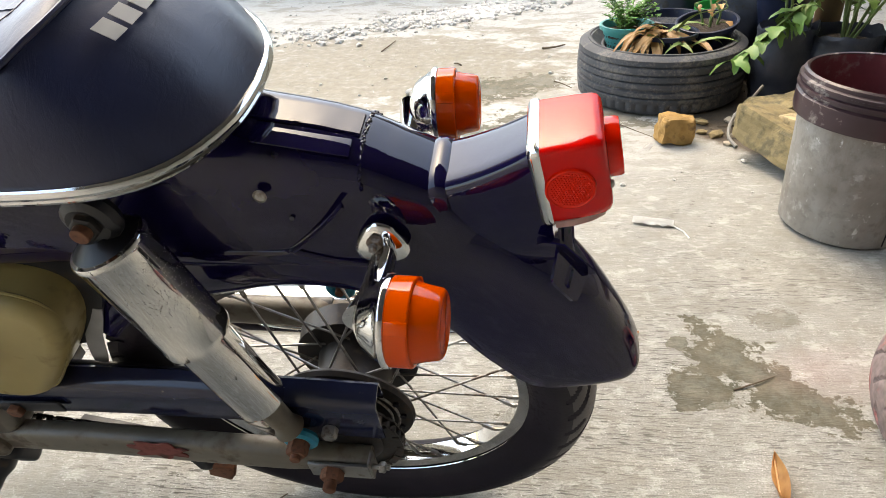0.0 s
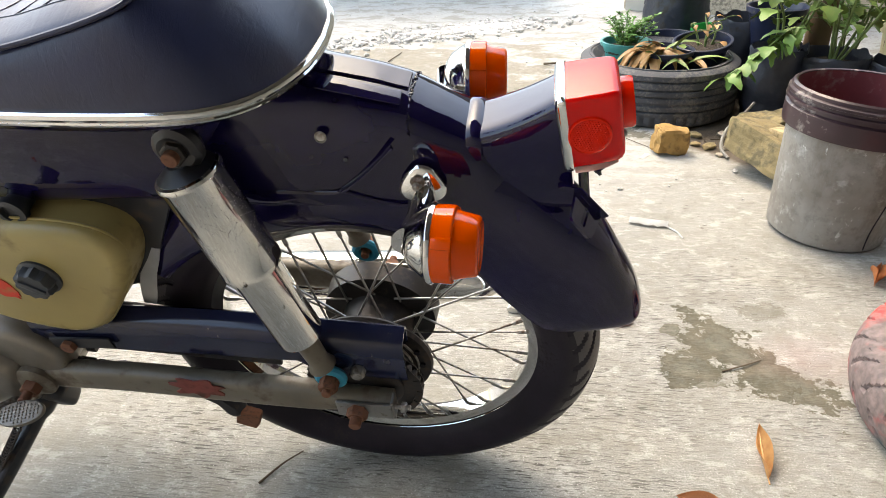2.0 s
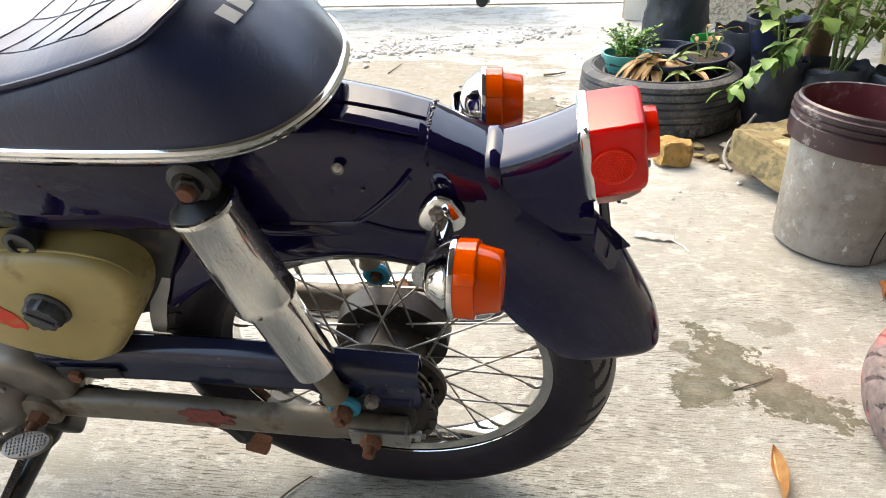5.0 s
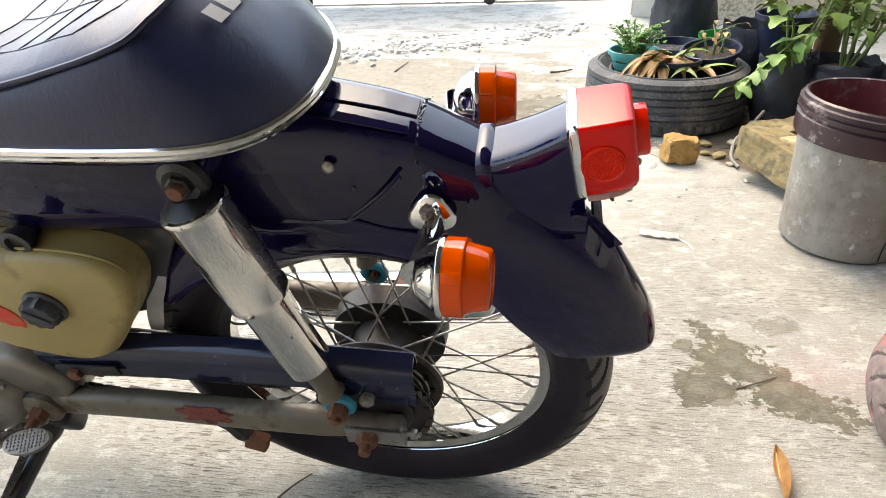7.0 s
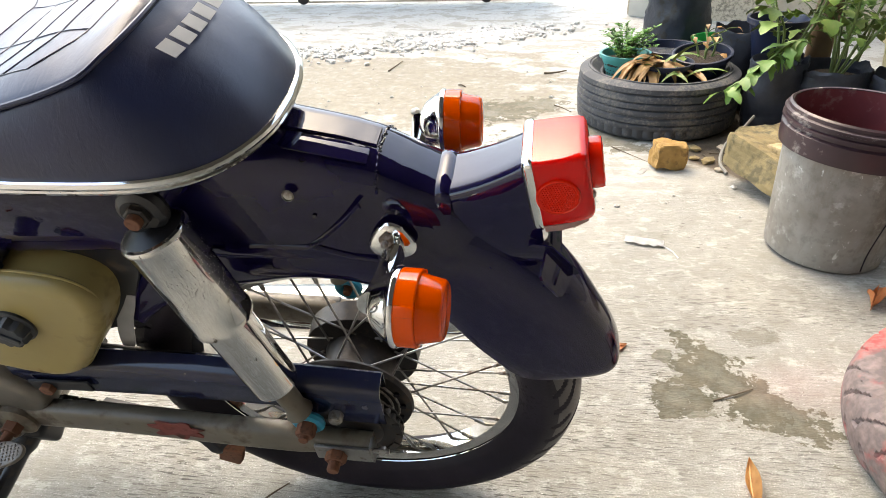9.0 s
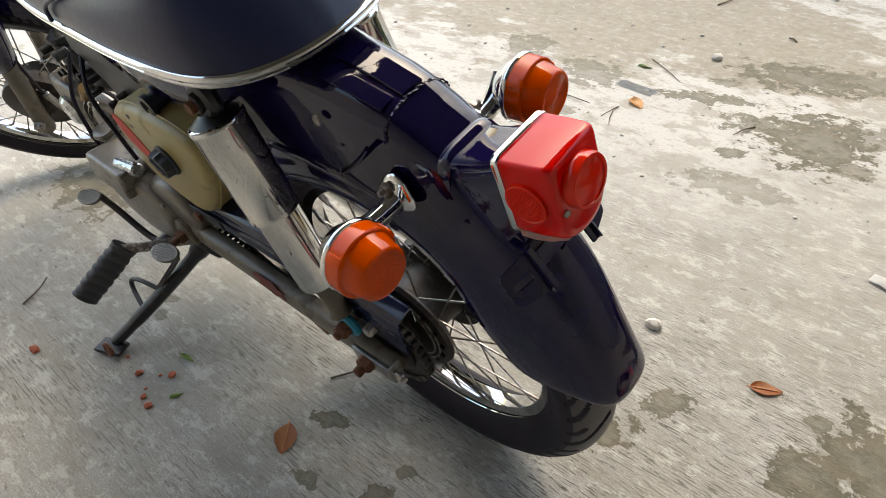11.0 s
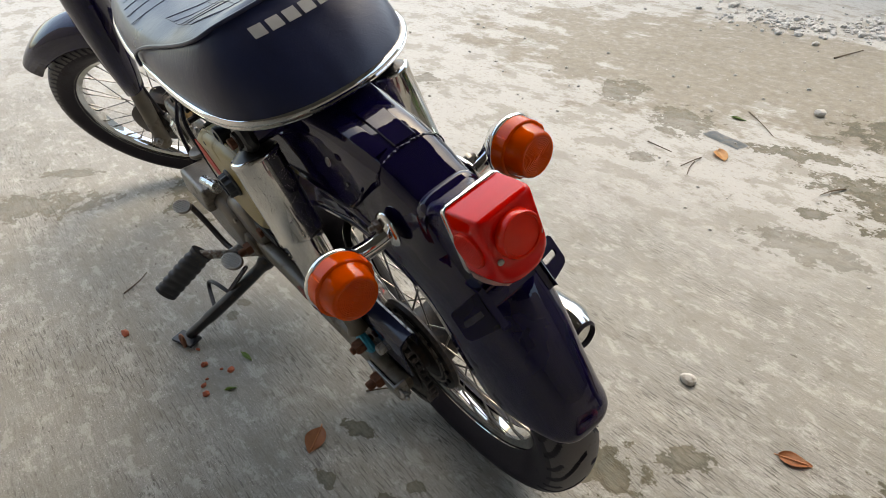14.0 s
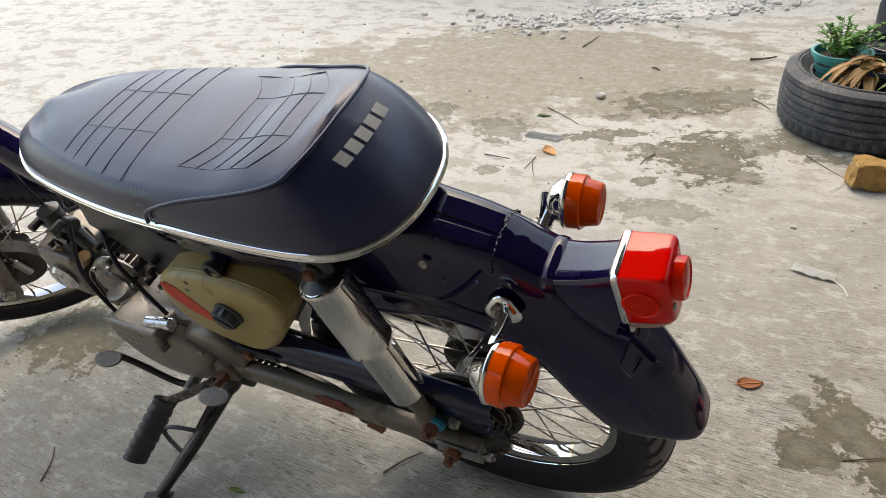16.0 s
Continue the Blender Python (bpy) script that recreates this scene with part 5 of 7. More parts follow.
box(0.030, 0.004, 0.008, pose(-0.325, -0.1215, 0.509, 0, 35, 0), 0.002, bm=bm)
part("knob", bm, KNOB, air, "dark ribbed knob")
rag = []
for i, (x, z) in enumerate(smooth_outline([(-0.437, 0.545), (-0.415, 0.548), (-0.395, 0.525), (-0.372, 0.490), (-0.372, 0.472), (-0.392, 0.474), (-0.415, 0.490), (-0.435, 0.515)], 44)):
    k = 1 + 0.10 * noise.noise(V(i * 0.9, 3, 1)) + 0.05 * (i % 2)
    rag.append((-0.404 + (x + 0.404) * k, 0.509 + (z - 0.509) * k))
part("red_sticker", slab(rag, 0.0008, axis_m((0, -0.1042, 0), (0, -1, 0), (1, 0, 0))), RED_STICKER, air, "worn red sticker with torn edges")
for x, z in ((-0.385, 0.545), (-0.375, 0.565)):
    part("small_hole", lathe([(0, 0), (0.004, 0), (0.004, 0.0008), (0, 0.0008)], 12, axis_m((x, -0.1035, z), (0, -1, 0))), KNOB, air)
bm = rod((-0.322, -0.045, 0.594), (-0.322, -0.085, 0.590), 0.0125, 20)
lathe([(0.0, 0.0), (0.019, 0.0), (0.019, 0.008), (0.012, 0.009), (0.010, 0.004), (0.0, 0.004)], 20, axis_m((-0.322, -0.083, 0.590), (0, -1, 0)) @ Matrix.Diagonal((0.85, 0.85, 1, 1)), bm)
part("lock_barrel", bm, KNOB, bike, "black barrel above the air box")

# engine ------------------------------------------------------------------------
engine = part("engine", displaced(slab(smooth_outline([(-0.700, 0.335), (-0.672, 0.385), (-0.60, 0.405), (-0.51, 0.395), (-0.435, 0.365), (-0.415, 0.315), (-0.43, 0.255), (-0.50, 0.215), (-0.60, 0.205), (-0.675, 0.245)]), 0.19, axis_m((0, 0.10, 0), (0, -1, 0), (1, 0, 0)), 0.02, 4), 0.002, 30), ALLOY, bike, "grimy cast aluminium engine")
part("side_cover", slab(smooth_outline([(-0.690, 0.325), (-0.655, 0.372), (-0.585, 0.392), (-0.50, 0.378), (-0.452, 0.335), (-0.462, 0.275), (-0.53, 0.235), (-0.61, 0.228), (-0.672, 0.262)]), 0.036, axis_m((0, -0.088, 0), (0, -1, 0), (1, 0, 0)), 0.020, 6), COVER, engine, "grimy left engine cover")
part("sprocket_cover", slab(smooth_outline([(-0.52, 0.345), (-0.49, 0.392), (-0.44, 0.400), (-0.40, 0.375), (-0.385, 0.335), (-0.41, 0.295), (-0.46, 0.285), (-0.51, 0.30)]), 0.05, axis_m((0, -0.058, 0), (0, -1, 0), (1, 0, 0)), 0.014, 4), COVER, engine, "grimy front sprocket cover")
part("top_cover", box(0.112, 0.100, 0.052, pose(-0.582, -0.088, 0.378, -8, 4, 0), 0.009, 3), ALLOY, engine, "bright aluminium top cover")
part("cover_boss", lathe([(0, 0), (0.020, 0), (0.022, 0.004), (0.020, 0.010), (0.012, 0.012), (0, 0.011)], 24, axis_m((-0.655, -0.078, 0.408), (0, -0.1, 1))), ALLOY, engine)
part("cover_rib", rod((-0.56, -0.112, 0.405), (-0.505, -0.105, 0.408), 0.012, 14), ALLOY_BRIGHT, engine)
for x, z in ((-0.682, 0.30), (-0.63, 0.238), (-0.54, 0.242), (-0.465, 0.285), (-0.47, 0.35), (-0.56, 0.388)):
    part("cover_screw", lathe([(0, 0), (0.006, 0), (0.006, 0.004), (0.004, 0.006), (0, 0.006)], 12, axis_m((x, -0.112, z), (0, -1, 0))), STEEL, engine)
# forward cylinder with fins
cyl = part("cylinder", rod((-0.66, 0, 0.335), (-0.79, 0, 0.365), 0.048, 28), ALLOY, engine, "finned cylinder barrel")
for i in range(8):
    c = V(-0.675, 0, 0.339) + V(-0.0147, 0, 0.0034) * i
    part("fin", slab(rounded(0.062, 0.062, 0.02, 4), 0.0035, axis_m(c, (-0.97, 0, 0.22), (0, 1, 0)), 0.001, 1), ALLOY, cyl)
head = part("cylinder_head", box(0.10, 0.12, 0.125, pose(-0.845, 0, 0.38, 0, 13, 0), 0.018, 4), ALLOY, engine, "cylinder head")
drum = part("head_side_cover", lathe([(0, 0), (0.058, 0), (0.060, 0.005), (0.056, 0.012), (0.046, 0.017), (0.036, 0.018), (0.034, 0.022), (0.012, 0.023), (0, 0.022)], 40, axis_m((-0.690, -0.040, 0.395), (0.1, -1, 0.1))), ALLOY, engine, "round grimy head cover")
for i in range(6):
    a = 2 * math.pi * i / 6 + 0.3
    part("cover_bolt", hexnut((-0.690 + 0.051 * math.cos(a), -0.054, 0.395 + 0.051 * math.sin(a)), (0.1, -1, 0.1), 0.0055, 0.006), STEEL, drum)
part("head_cap", lathe([(0, 0), (0.03, 0), (0.032, 0.006), (0.024, 0.014), (0, 0.016)], 28, axis_m((-0.845, -0.060, 0.38), (0, -1, 0))), ALLOY_BRIGHT, engine)
# carburettor and intake
carb = part("carburettor", rod((-0.815, -0.012, 0.455), (-0.815, -0.012, 0.515), 0.019, 20), CARB, bike, "grimy carburettor with levers and caps")
part("float_bowl", box(0.052, 0.05, 0.034, pose(-0.815, -0.012, 0.445), 0.009, 3), CARB, carb)
part("carb_top", lathe([(0, 0), (0.021, 0), (0.021, 0.009), (0.013, 0.014), (0.005, 0.022), (0, 0.022)], 20, axis_m((-0.815, -0.012, 0.515), (0, 0, 1))), CARB, carb)
part("choke_body", rod((-0.85, -0.012, 0.488), (-0.775, -0.012, 0.488), 0.016, 16), CARB, carb)
for x, z, r in ((-0.845, 0.50, 0.008), (-0.80, 0.47, 0.007), (-0.785, 0.505, 0.009), (-0.835, 0.455, 0.006)):
    part("carb_screw", rod((x, -0.02, z), (x, -0.048, z), r, 10), CARB, carb)
part("throttle_lever", box(0.042, 0.004, 0.010, pose(-0.795, -0.042, 0.485, 0, 35, 0), 0.001), STEEL, carb)
part("throttle_cable", tube(spline([(-0.815, -0.012, 0.535), (-0.82, -0.012, 0.58), (-0.85, 0, 0.62), (-0.90, 0.01, 0.68)], 14), 0.0035, 8), RUBBER, carb)
part("intake_pipe", tube(spline([(-0.79, -0.012, 0.475), (-0.772, -0.015, 0.445), (-0.75, -0.015, 0.42), (-0.715, -0.01, 0.40)], 14), 0.014, 14), CARB, carb)
part("brass_elbow", tube(spline([(-0.835, -0.035, 0.440), (-0.808, -0.042, 0.418), (-0.778, -0.044, 0.418), (-0.745, -0.045, 0.452)], 12), 0.010, 12), worn("dull_brass", (0.30, 0.20, 0.09, 1), 0.4, 0.8, dirt=(0.1, 0.07, 0.04, 1), amount=0.4), carb, "dull brass elbow")
part("frame_plate", slab([(-0.62, 0.575), (-0.60, 0.635), (-0.34, 0.60), (-0.35, 0.45), (-0.45, 0.425), (-0.52, 0.47), (-0.56, 0.53)], 0.045, axis_m((0, -0.01, 0), (0, -1, 0), (1, 0, 0)), 0.006, 2), BLACK_MATT, bike, "black frame plate beside the air box")
for pts, r in (([(-0.74, -0.03, 0.52), (-0.72, -0.075, 0.46), (-0.70, -0.09, 0.40), (-0.675, -0.098, 0.36)], 0.0040), ([(-0.60, -0.05, 0.57), (-0.56, -0.085, 0.53), (-0.54, -0.09, 0.47), (-0.53, -0.09, 0.41)], 0.004), ([(-0.76, 0.02, 0.60), (-0.71, -0.03, 0.57), (-0.67, -0.02, 0.575)], 0.0035)):
    part("hose", tube(spline(pts, 16), r, 8), RUBBER, bike, "black rubber hose")
for i in range(11):
    bm = box(rng.uniform(0.016, 0.034), rng.uniform(0.016, 0.03), rng.uniform(0.016, 0.036), pose(-0.50 - 0.032 * (i % 5), -0.045 + 0.012 * (i % 3), 0.455 + 0.036 * (i // 4), rng.uniform(0, 40), rng.uniform(0, 40), rng.uniform(0, 90)), 0.004)
    rod((-0.50 - 0.032 * (i % 5), -0.07, 0.455 + 0.036 * (i // 4)), (-0.50 - 0.032 * (i % 5), -0.045, 0.455 + 0.036 * (i // 4)), 0.006, 8, bm)
    part("link_bracket", bm, DARK_IRON, bike)

# gear pedal, foot peg, side stand ----------------------------------------------
pedal = part("gear_pedal", tube(spline([(-0.678, -0.150, 0.303), (-0.64, -0.146, 0.280), (-0.585, -0.142, 0.243), (-0.545, -0.138, 0.238), (-0.50, -0.142, 0.262), (-0.455, -0.152, 0.294), (-0.429, -0.158, 0.302)], 30), 0.0062, 10), DARK_IRON, bike, "dark steel heel-and-toe gear pedal")
for x, z in ((-0.682, 0.309), (-0.427, 0.306)):
    m = axis_m((x, -0.164, z), (0, -0.25, 1), (1, 0.25, 0))
    pad = slab([(0.031 * math.cos(2 * math.pi * i / 28), 0.0165 * math.sin(2 * math.pi * i / 28)) for i in range(28)], 0.006, m, 0.002, 2)
    for i in range(-5, 6):
        for j in range(-3, 4):
            if (i / 5.6) ** 2 + (j / 3.4) ** 2 < 0.9:
                lathe([(0.0022, 0.0055), (0.0008, 0.0075), (0, 0.0075)], 4, m @ Matrix.Translation((0.0048 * i, 0.0042 * j, 0)), pad)
    part("pedal_pad", pad, COVER, pedal, "studded metal pedal pad")
part("pedal_shaft", rod((-0.545, -0.115, 0.238), (-0.545, -0.15, 0.238), 0.011, 14), STEEL, pedal)

peg_bar = part("foot_peg", tube(spline([(-0.470, -0.06, 0.215), (-0.480, -0.12, 0.262), (-0.497, -0.165, 0.283), (-0.522, -0.20, 0.296)], 16), 0.0085, 12), STEEL, bike, "folding foot peg with a grey rubber")


def peg_rubber():
    a, b = V(-0.520, -0.194, 0.298), V(-0.540, -0.294, 0.252)
    m = axis_m(a, b - a, (1, 0, 0))
    h = (b - a).length
    rings = []
    for i in range(41):
        f = i / 40
        w = 0.0205 + 0.0015 * math.sin(f * math.pi)
        if f < 0.04 or f > 0.96:
            w += 0.002
        ring = []
        for j in range(28):
            t = 2 * math.pi * j / 28
            r = w + (0.0013 * (1 if math.sin(2 * math.pi * (f * 7 + 0.12 * math.sin(2 * t + 1))) > -0.2 else -0.6) if 0.05 < f < 0.95 else 0)
            ring.append(m @ V(r * math.cos(t) * 0.8, r * math.sin(t) * 1.05, h * f))
        rings.append(ring)
    return loft(rings)


part("peg_rubber", peg_rubber(), RUBBER_SOFT, peg_bar, "grey rubber with wavy grooves")

stand = part("side_stand", tube(spline([(-0.478, -0.085, 0.228), (-0.492, -0.125, 0.205), (-0.52, -0.20, 0.165), (-0.55, -0.27, 0.128), (-0.567, -0.308, 0.108)], 20), [0.024] * 4 + [0.0175] * 10 + [0.015] * 6, 12, flat=0.75), BLACK_MATT, bike, "dark steel side stand, folded down")
part("stand_pivot", box(0.05, 0.03, 0.05, pose(-0.468, -0.085, 0.226, 20, 0, 0), 0.01, 3), BLACK_MATT, stand)
STAND_FOOT = V(-0.574, -0.320, 0.0985)
tilt = Matrix.Rotation(radians(-LEAN), 4, "X")
part("stand_foot", box(0.055, 0.034, 0.008, Matrix.Translation(STAND_FOOT) @ tilt @ pose(0, 0, 0, 0, 0, 25), 0.003), BLACK_MATT, stand)
part("stand_eye", tube([STAND_FOOT + tilt @ V(0.018 + 0.012 * math.cos(a), -0.012, 0.014 + 0.012 * math.sin(a)) for a in [2 * math.pi * i / 20 for i in range(20)]], 0.0042, 8, True), RUST, stand)
part("stand_tang", tube(spline([(-0.520, -0.196, 0.178), (-0.560, -0.205, 0.186), (-0.590, -0.213, 0.178), (-0.585, -0.222, 0.164), (-0.545, -0.235, 0.150)], 18), 0.0045, 8), BLACK_MATT, stand)
coil = []
for i in range(150):
    f = i / 149
    c = V(-0.487, -0.145, 0.232).lerp(V(-0.520, -0.196, 0.180), f)
    coil.append(c + V(0.0055 * math.cos(i * 0.75), 0.0055 * math.sin(i * 0.75), 0.002 * math.sin(i * 0.75)))
part("stand_spring", tube(coil, 0.0016, 5), DARK_IRON, stand, "coil spring")

# right side: muffler -----------------------------------------------------------
prof = [(-0.62, 0.017), (-0.45, 0.019), (-0.36, 0.026), (-0.26, 0.036), (0.05, 0.041), (0.125, 0.040), (0.150, 0.034), (0.156, 0.026)]
rings = []
mdir = V(1, 0.02, 0.02)
for x, r in [(prof[0][0] + (prof[-1][0] - prof[0][0]) * i / 50, 0) for i in range(51)]:
    r = lerp_table(x, prof)
    c = V(x, 0.136 + 0.02 * (x + 0.2), 0.255 + 0.03 * (x + 0.2))
    rings.append([c + V(0, r * math.cos(t), r * math.sin(t)) for t in [2 * math.pi * j / 28 for j in range(28)]])
muffler = part("muffler", loft(rings), CHROME_OLD, bike, "chromed muffler with a dark outlet")
part("outlet", lathe([(0.022, -0.004), (0.026, 0), (0.022, 0.004), (0.018, -0.01), (0, -0.012)], 28, axis_m((0.157, 0.143, 0.2655), (1, 0, 0))), RUBBER, muffler)
part("header_pipe", tube(spline([(-0.86, 0.05, 0.32), (-0.87, 0.10, 0.26), (-0.80, 0.13, 0.22), (-0.61, 0.128, 0.243)], 20), 0.0155, 14), CHROME_OLD, muffler)
part("muffler_clamp", box(0.03, 0.014, 0.075, pose(-0.06, 0.106, 0.285), 0.004), BLACK_MATT, muffler)

# front end: fork, wheel and fender turned left about the steering axis ----------
AXLE = V(-1.184, -0.015, 0.293)
STEER = V(0.446, 0, 0.895).normalized()
FRONT = Matrix.Translation(AXLE) @ Matrix.Rotation(radians(46), 4, STEER)


def front_hub():
    bm = lathe([(0.010, -0.075), (0.02, -0.075), (0.024, -0.055), (0.070, -0.05), (0.080, -0.044), (0.080, -0.014), (0.056, -0.006), (0.045, 0.01), (0.05, 0.028), (0.054, 0.032), (0.03, 0.04), (0.02, 0.07), (0.010, 0.075)], 56, TO_Y)
    return part("front_wheel", bm, DARK_IRON, None, "spoked front wheel with a dark drum hub, turned left")


wheel(bike, "front_wheel", FRONT, front_hub, tyre_mesh(0.288, 0.225, 0.036, 44, 0.003))
fork = part("fork", box(0.05, 0.20, 0.035, FRONT @ Matrix.Translation(STEER * 0.53) @ pose(0.03, 0, 0, 0, 26.5, 0), 0.01, 3), BLACK, bike, "telescopic front fork with black covers")
for s in (-1, 1):
    a = V(0, s * 0.086, 0) - STEER * 0.045
    part("slider", lathe([(0, 0), (0.016, 0.0), (0.020, 0.006), (0.020, 0.05), (0.0185, 0.06), (0.0185, 0.285), (0, 0.29)], 24, FRONT @ axis_m(a, STEER)), SWING, fork, "tan-grey fork slider")
    part("fork_cover", loft([[FRONT @ (V(0, s * 0.086, 0) + STEER * h + V(w * math.cos(t) * 0.9, 0.78 * w * math.sin(t), 0)) for t in [2 * math.pi * j / 24 for j in range(24)]] for h, w in ((0.185, 0.026), (0.19, 0.031), (0.24, 0.037), (0.32, 0.048), (0.42, 0.055), (0.54, 0.056))]), BLACK, fork, "gloss black fork cover")
    bm = hexnut((0, 0, 0), (0, s, 0), 0.013, 0.014)
    bmesh.ops.transform(bm, matrix=FRONT @ Matrix.Translation((0, s * 0.104, 0)), verts=bm.verts)
    part("axle_nut", bm, STEEL, fork)
part("brake_arm", box(0.018, 0.008, 0.075, FRONT @ pose(0.03, -0.066, 0.03, 0, 40, 0), 0.003), DARK_IRON, fork)
bm = rod(FRONT @ V(0.05, -0.068, -0.01), FRONT @ V(0.06, -0.072, 0.05), 0.008, 12)
part("brake_cam", bm, STEEL, fork)
part("brake_cable", tube(spline([FRONT @ V(0.055, -0.07, 0.05), FRONT @ V(0.10, -0.08, 0.16), FRONT @ V(0.15, -0.06, 0.32), FRONT @ V(0.22, -0.03, 0.5)], 20), 0.0035, 8), RUBBER, fork)
head_axis = FRONT @ (STEER * 0.46 + V(0.045, 0, 0))
part("steering_head", rod(head_axis, head_axis + STEER * 0.17, 0.03, 20), BLACK, fork)
rings = []
for i in range(40):
    a = radians(56 + 124 * i / 39)  # from the front over the top to the rear
    w = lerp_table(i / 39, [(0, 0.040), (0.15, 0.05), (0.8, 0.052), (1, 0.05)])
    sect = []
    for j in range(17):
        t = math.pi * j / 16
        sect.append((0.292 + 0.050 * math.sin(t) ** 0.7, -w * math.copysign(abs(math.cos(t)) ** 0.7, math.cos(t))))
    inner = [(r - 0.003, y * 0.95) for r, y in reversed(sect)]
    rings.append([FRONT @ V(-r * math.cos(a), y, r * math.sin(a)) for r, y in sect + inner])
part("front_fender", loft(rings), BLACK, bike, "gloss black front fender")

# ---- the yard ----


def scatter_leaf(at, length, width, turn, curl, mat, label, tilt=(0, 0)):
    """A dry leaf: a folded blade with a midrib, curled at its rims."""
    bm = bmesh.new()
    n = 11
    rows = []
    for i in range(n):
        f = i / (n - 1)
        w = width * math.sin(math.pi * min(1, f * 0.97 + 0.02)) ** 0.8 * (1.15 - 0.5 * f)
        row = []
        for j in range(7):
            s = -1 + j / 3
            z = curl * abs(s) ** 1.5 * width * 1.6 * (0.7 + 0.5 * math.sin(5 * f + s)) + 0.12 * curl * length * (f - 0.5) ** 2 * 2
            row.append(bm.verts.new((length * (f - 0.5), w * s * (1 - 0.35 * curl), z)))
        rows.append(row)
    for a, b in zip(rows, rows[1:]):
        for j in range(6):
            bm.faces.new((a[j], a[j + 1], b[j + 1], b[j]))
    bmesh.ops.solidify(bm, geom=bm.faces, thickness=0.0008)
    tube([(length * (i / 9 - 0.62), 0, 0.0012 + 0.12 * curl * length * (i / 9 - 0.62) ** 2 * 2) for i in range(10)], 0.0012, 5, bm=bm)
    low = min(v.co.z for v in bm.verts)
    bmesh.ops.transform(bm, matrix=pose(at[0], at[1], 0.0006 - low, tilt[0], tilt[1], turn), verts=bm.verts)
    return tagged(part("leaf", bm, mat), label, "leaf")


scatter_leaf((0.603, 0.035, 0), 0.115, 0.016, 82, 0.8, LEAF_TAN, "curled tan dry leaf lying on the concrete")
scatter_leaf((0.487, -0.075, 0), 0.075, 0.024, 165, 0.12, LEAF_ORANGE, "orange-brown dry leaf lying on the concrete")
scatter_leaf((0.416, 0.378, 0), 0.055, 0.019, 25, 0.15, LEAF_ORANGE, "small orange-brown dry leaf on the concrete")
scatter_leaf((-0.158, -0.25, 0), 0.060, 0.022, -50, 0.15, LEAF_ORANGE, "small curled orange dry leaf beside the rear wheel")
scatter_leaf((-0.322, 1.308, 0), 0.075, 0.026, -40, 0.2, LEAF_TAN, "flat yellow-tan leaf on the far concrete")
scatter_leaf((1.005, 0.6, 0), 0.085, 0.028, 60, 0.8, LEAF_ORANGE, "brown dry leaf in front of the bucket")
scatter_leaf((-0.443, -0.254, 0), 0.035, 0.007, 10, 0.3, LEAF_PALE, "small yellow-green leaf near the stand")
scatter_leaf((-0.379, -0.317, 0), 0.022, 0.006, 70, 0.3, LEAF_PALE, "tiny yellow-green leaf near the stand")
scatter_leaf((-0.442, 1.608, 0), 0.05, 0.014, 10, 0.2, LEAF_PALE, "pale yellow-green leaf on the far concrete")


def lump(size, seed, rough=0.35, sub=2):
    bm = bmesh.new()
    bmesh.ops.create_icosphere(bm, subdivisions=sub, radius=1.0)
    for v in bm.verts:
        n = v.co.normalized()
        v.co = n * (1 + rough * noise.noise(n * 1.6 + V(seed, 2 * seed, 0)) + 0.35 * rough * noise.noise(n * 4.5 + V(0, seed, seed)))
        v.co = V(v.co.x * size[0], v.co.y * size[1], v.co.z * size[2])
    low = min(v.co.z for v in bm.verts)
    for v in bm.verts:
        v.co.z = max(v.co.z, low * 0.7) - low * 0.7
    return bm


def put_lump(name, at, size, seed, mat, label, category, turn=0, rough=0.35, sub=2):
    bm = lump(size, seed, rough, sub)
    bmesh.ops.transform(bm, matrix=pose(at[0], at[1], at[2] if len(at) > 2 else 0, 0, 0, turn), verts=bm.verts)
    return tagged(part(name, bm, mat, smooth=False), label, category)


put_lump("pebble", (0.187, 0.397), (0.017, 0.013, 0.011), 3, STONE, "pale pebble on the concrete beside the rear wheel", "pebble")
put_lump("pebble", (-0.275, 1.843), (0.022, 0.018, 0.014), 5, STONE, "grey pebble on the far concrete", "pebble")
for i, (x, y, s) in enumerate([(-0.685, -0.433, 0.011), (-0.477, -0.333, 0.009), (-0.427, -0.296, 0.008), (-0.421, -0.357, 0.007), (-0.396, -0.362, 0.009), (-0.533, -0.326, 0.005), (-0.445, -0.31, 0.004), (-0.436, -0.345, 0.004)]):
    put_lump("brick_chip", (x, y), (s, s * 0.8, s * 0.6), i + 7, CHIP, "small crumb of red brick on the concrete", "rubble", 40 * i, 0.5, 1)


def twig(points, r, label):
    bm = tube(spline([(x, y, r * 1.1 + z) for x, y, z in points], 14), [r * (1 - 0.5 * i / 13) for i in range(14)], 6)
    return tagged(part("twig", bm, TWIG), label, "twig")


twig([(-0.200, -0.112, 0), (-0.175, -0.072, 0.002), (-0.150, -0.040, 0)], 0.0022, "thin dry twig beside the rear wheel")
twig([(0.585, 0.235, 0), (0.63, 0.255, 0.002), (0.665, 0.275, 0)], 0.0018, "thin dry twig on the damp stain")
twig([(-0.838, -0.392, 0), (-0.858, -0.35, 0.003), (-0.890, -0.320, 0)], 0.0022, "thin dry twig on the concrete")
twig([(0.030, 1.386, 0), (0.013, 1.342, 0.004), (-0.001, 1.297, 0)], 0.003, "short dry twig on the far concrete")
twig([(-0.356, 1.250, 0), (-0.357, 1.203, 0.004), (-0.364, 1.153, 0)], 0.0025, "forked dry twig on the far concrete")
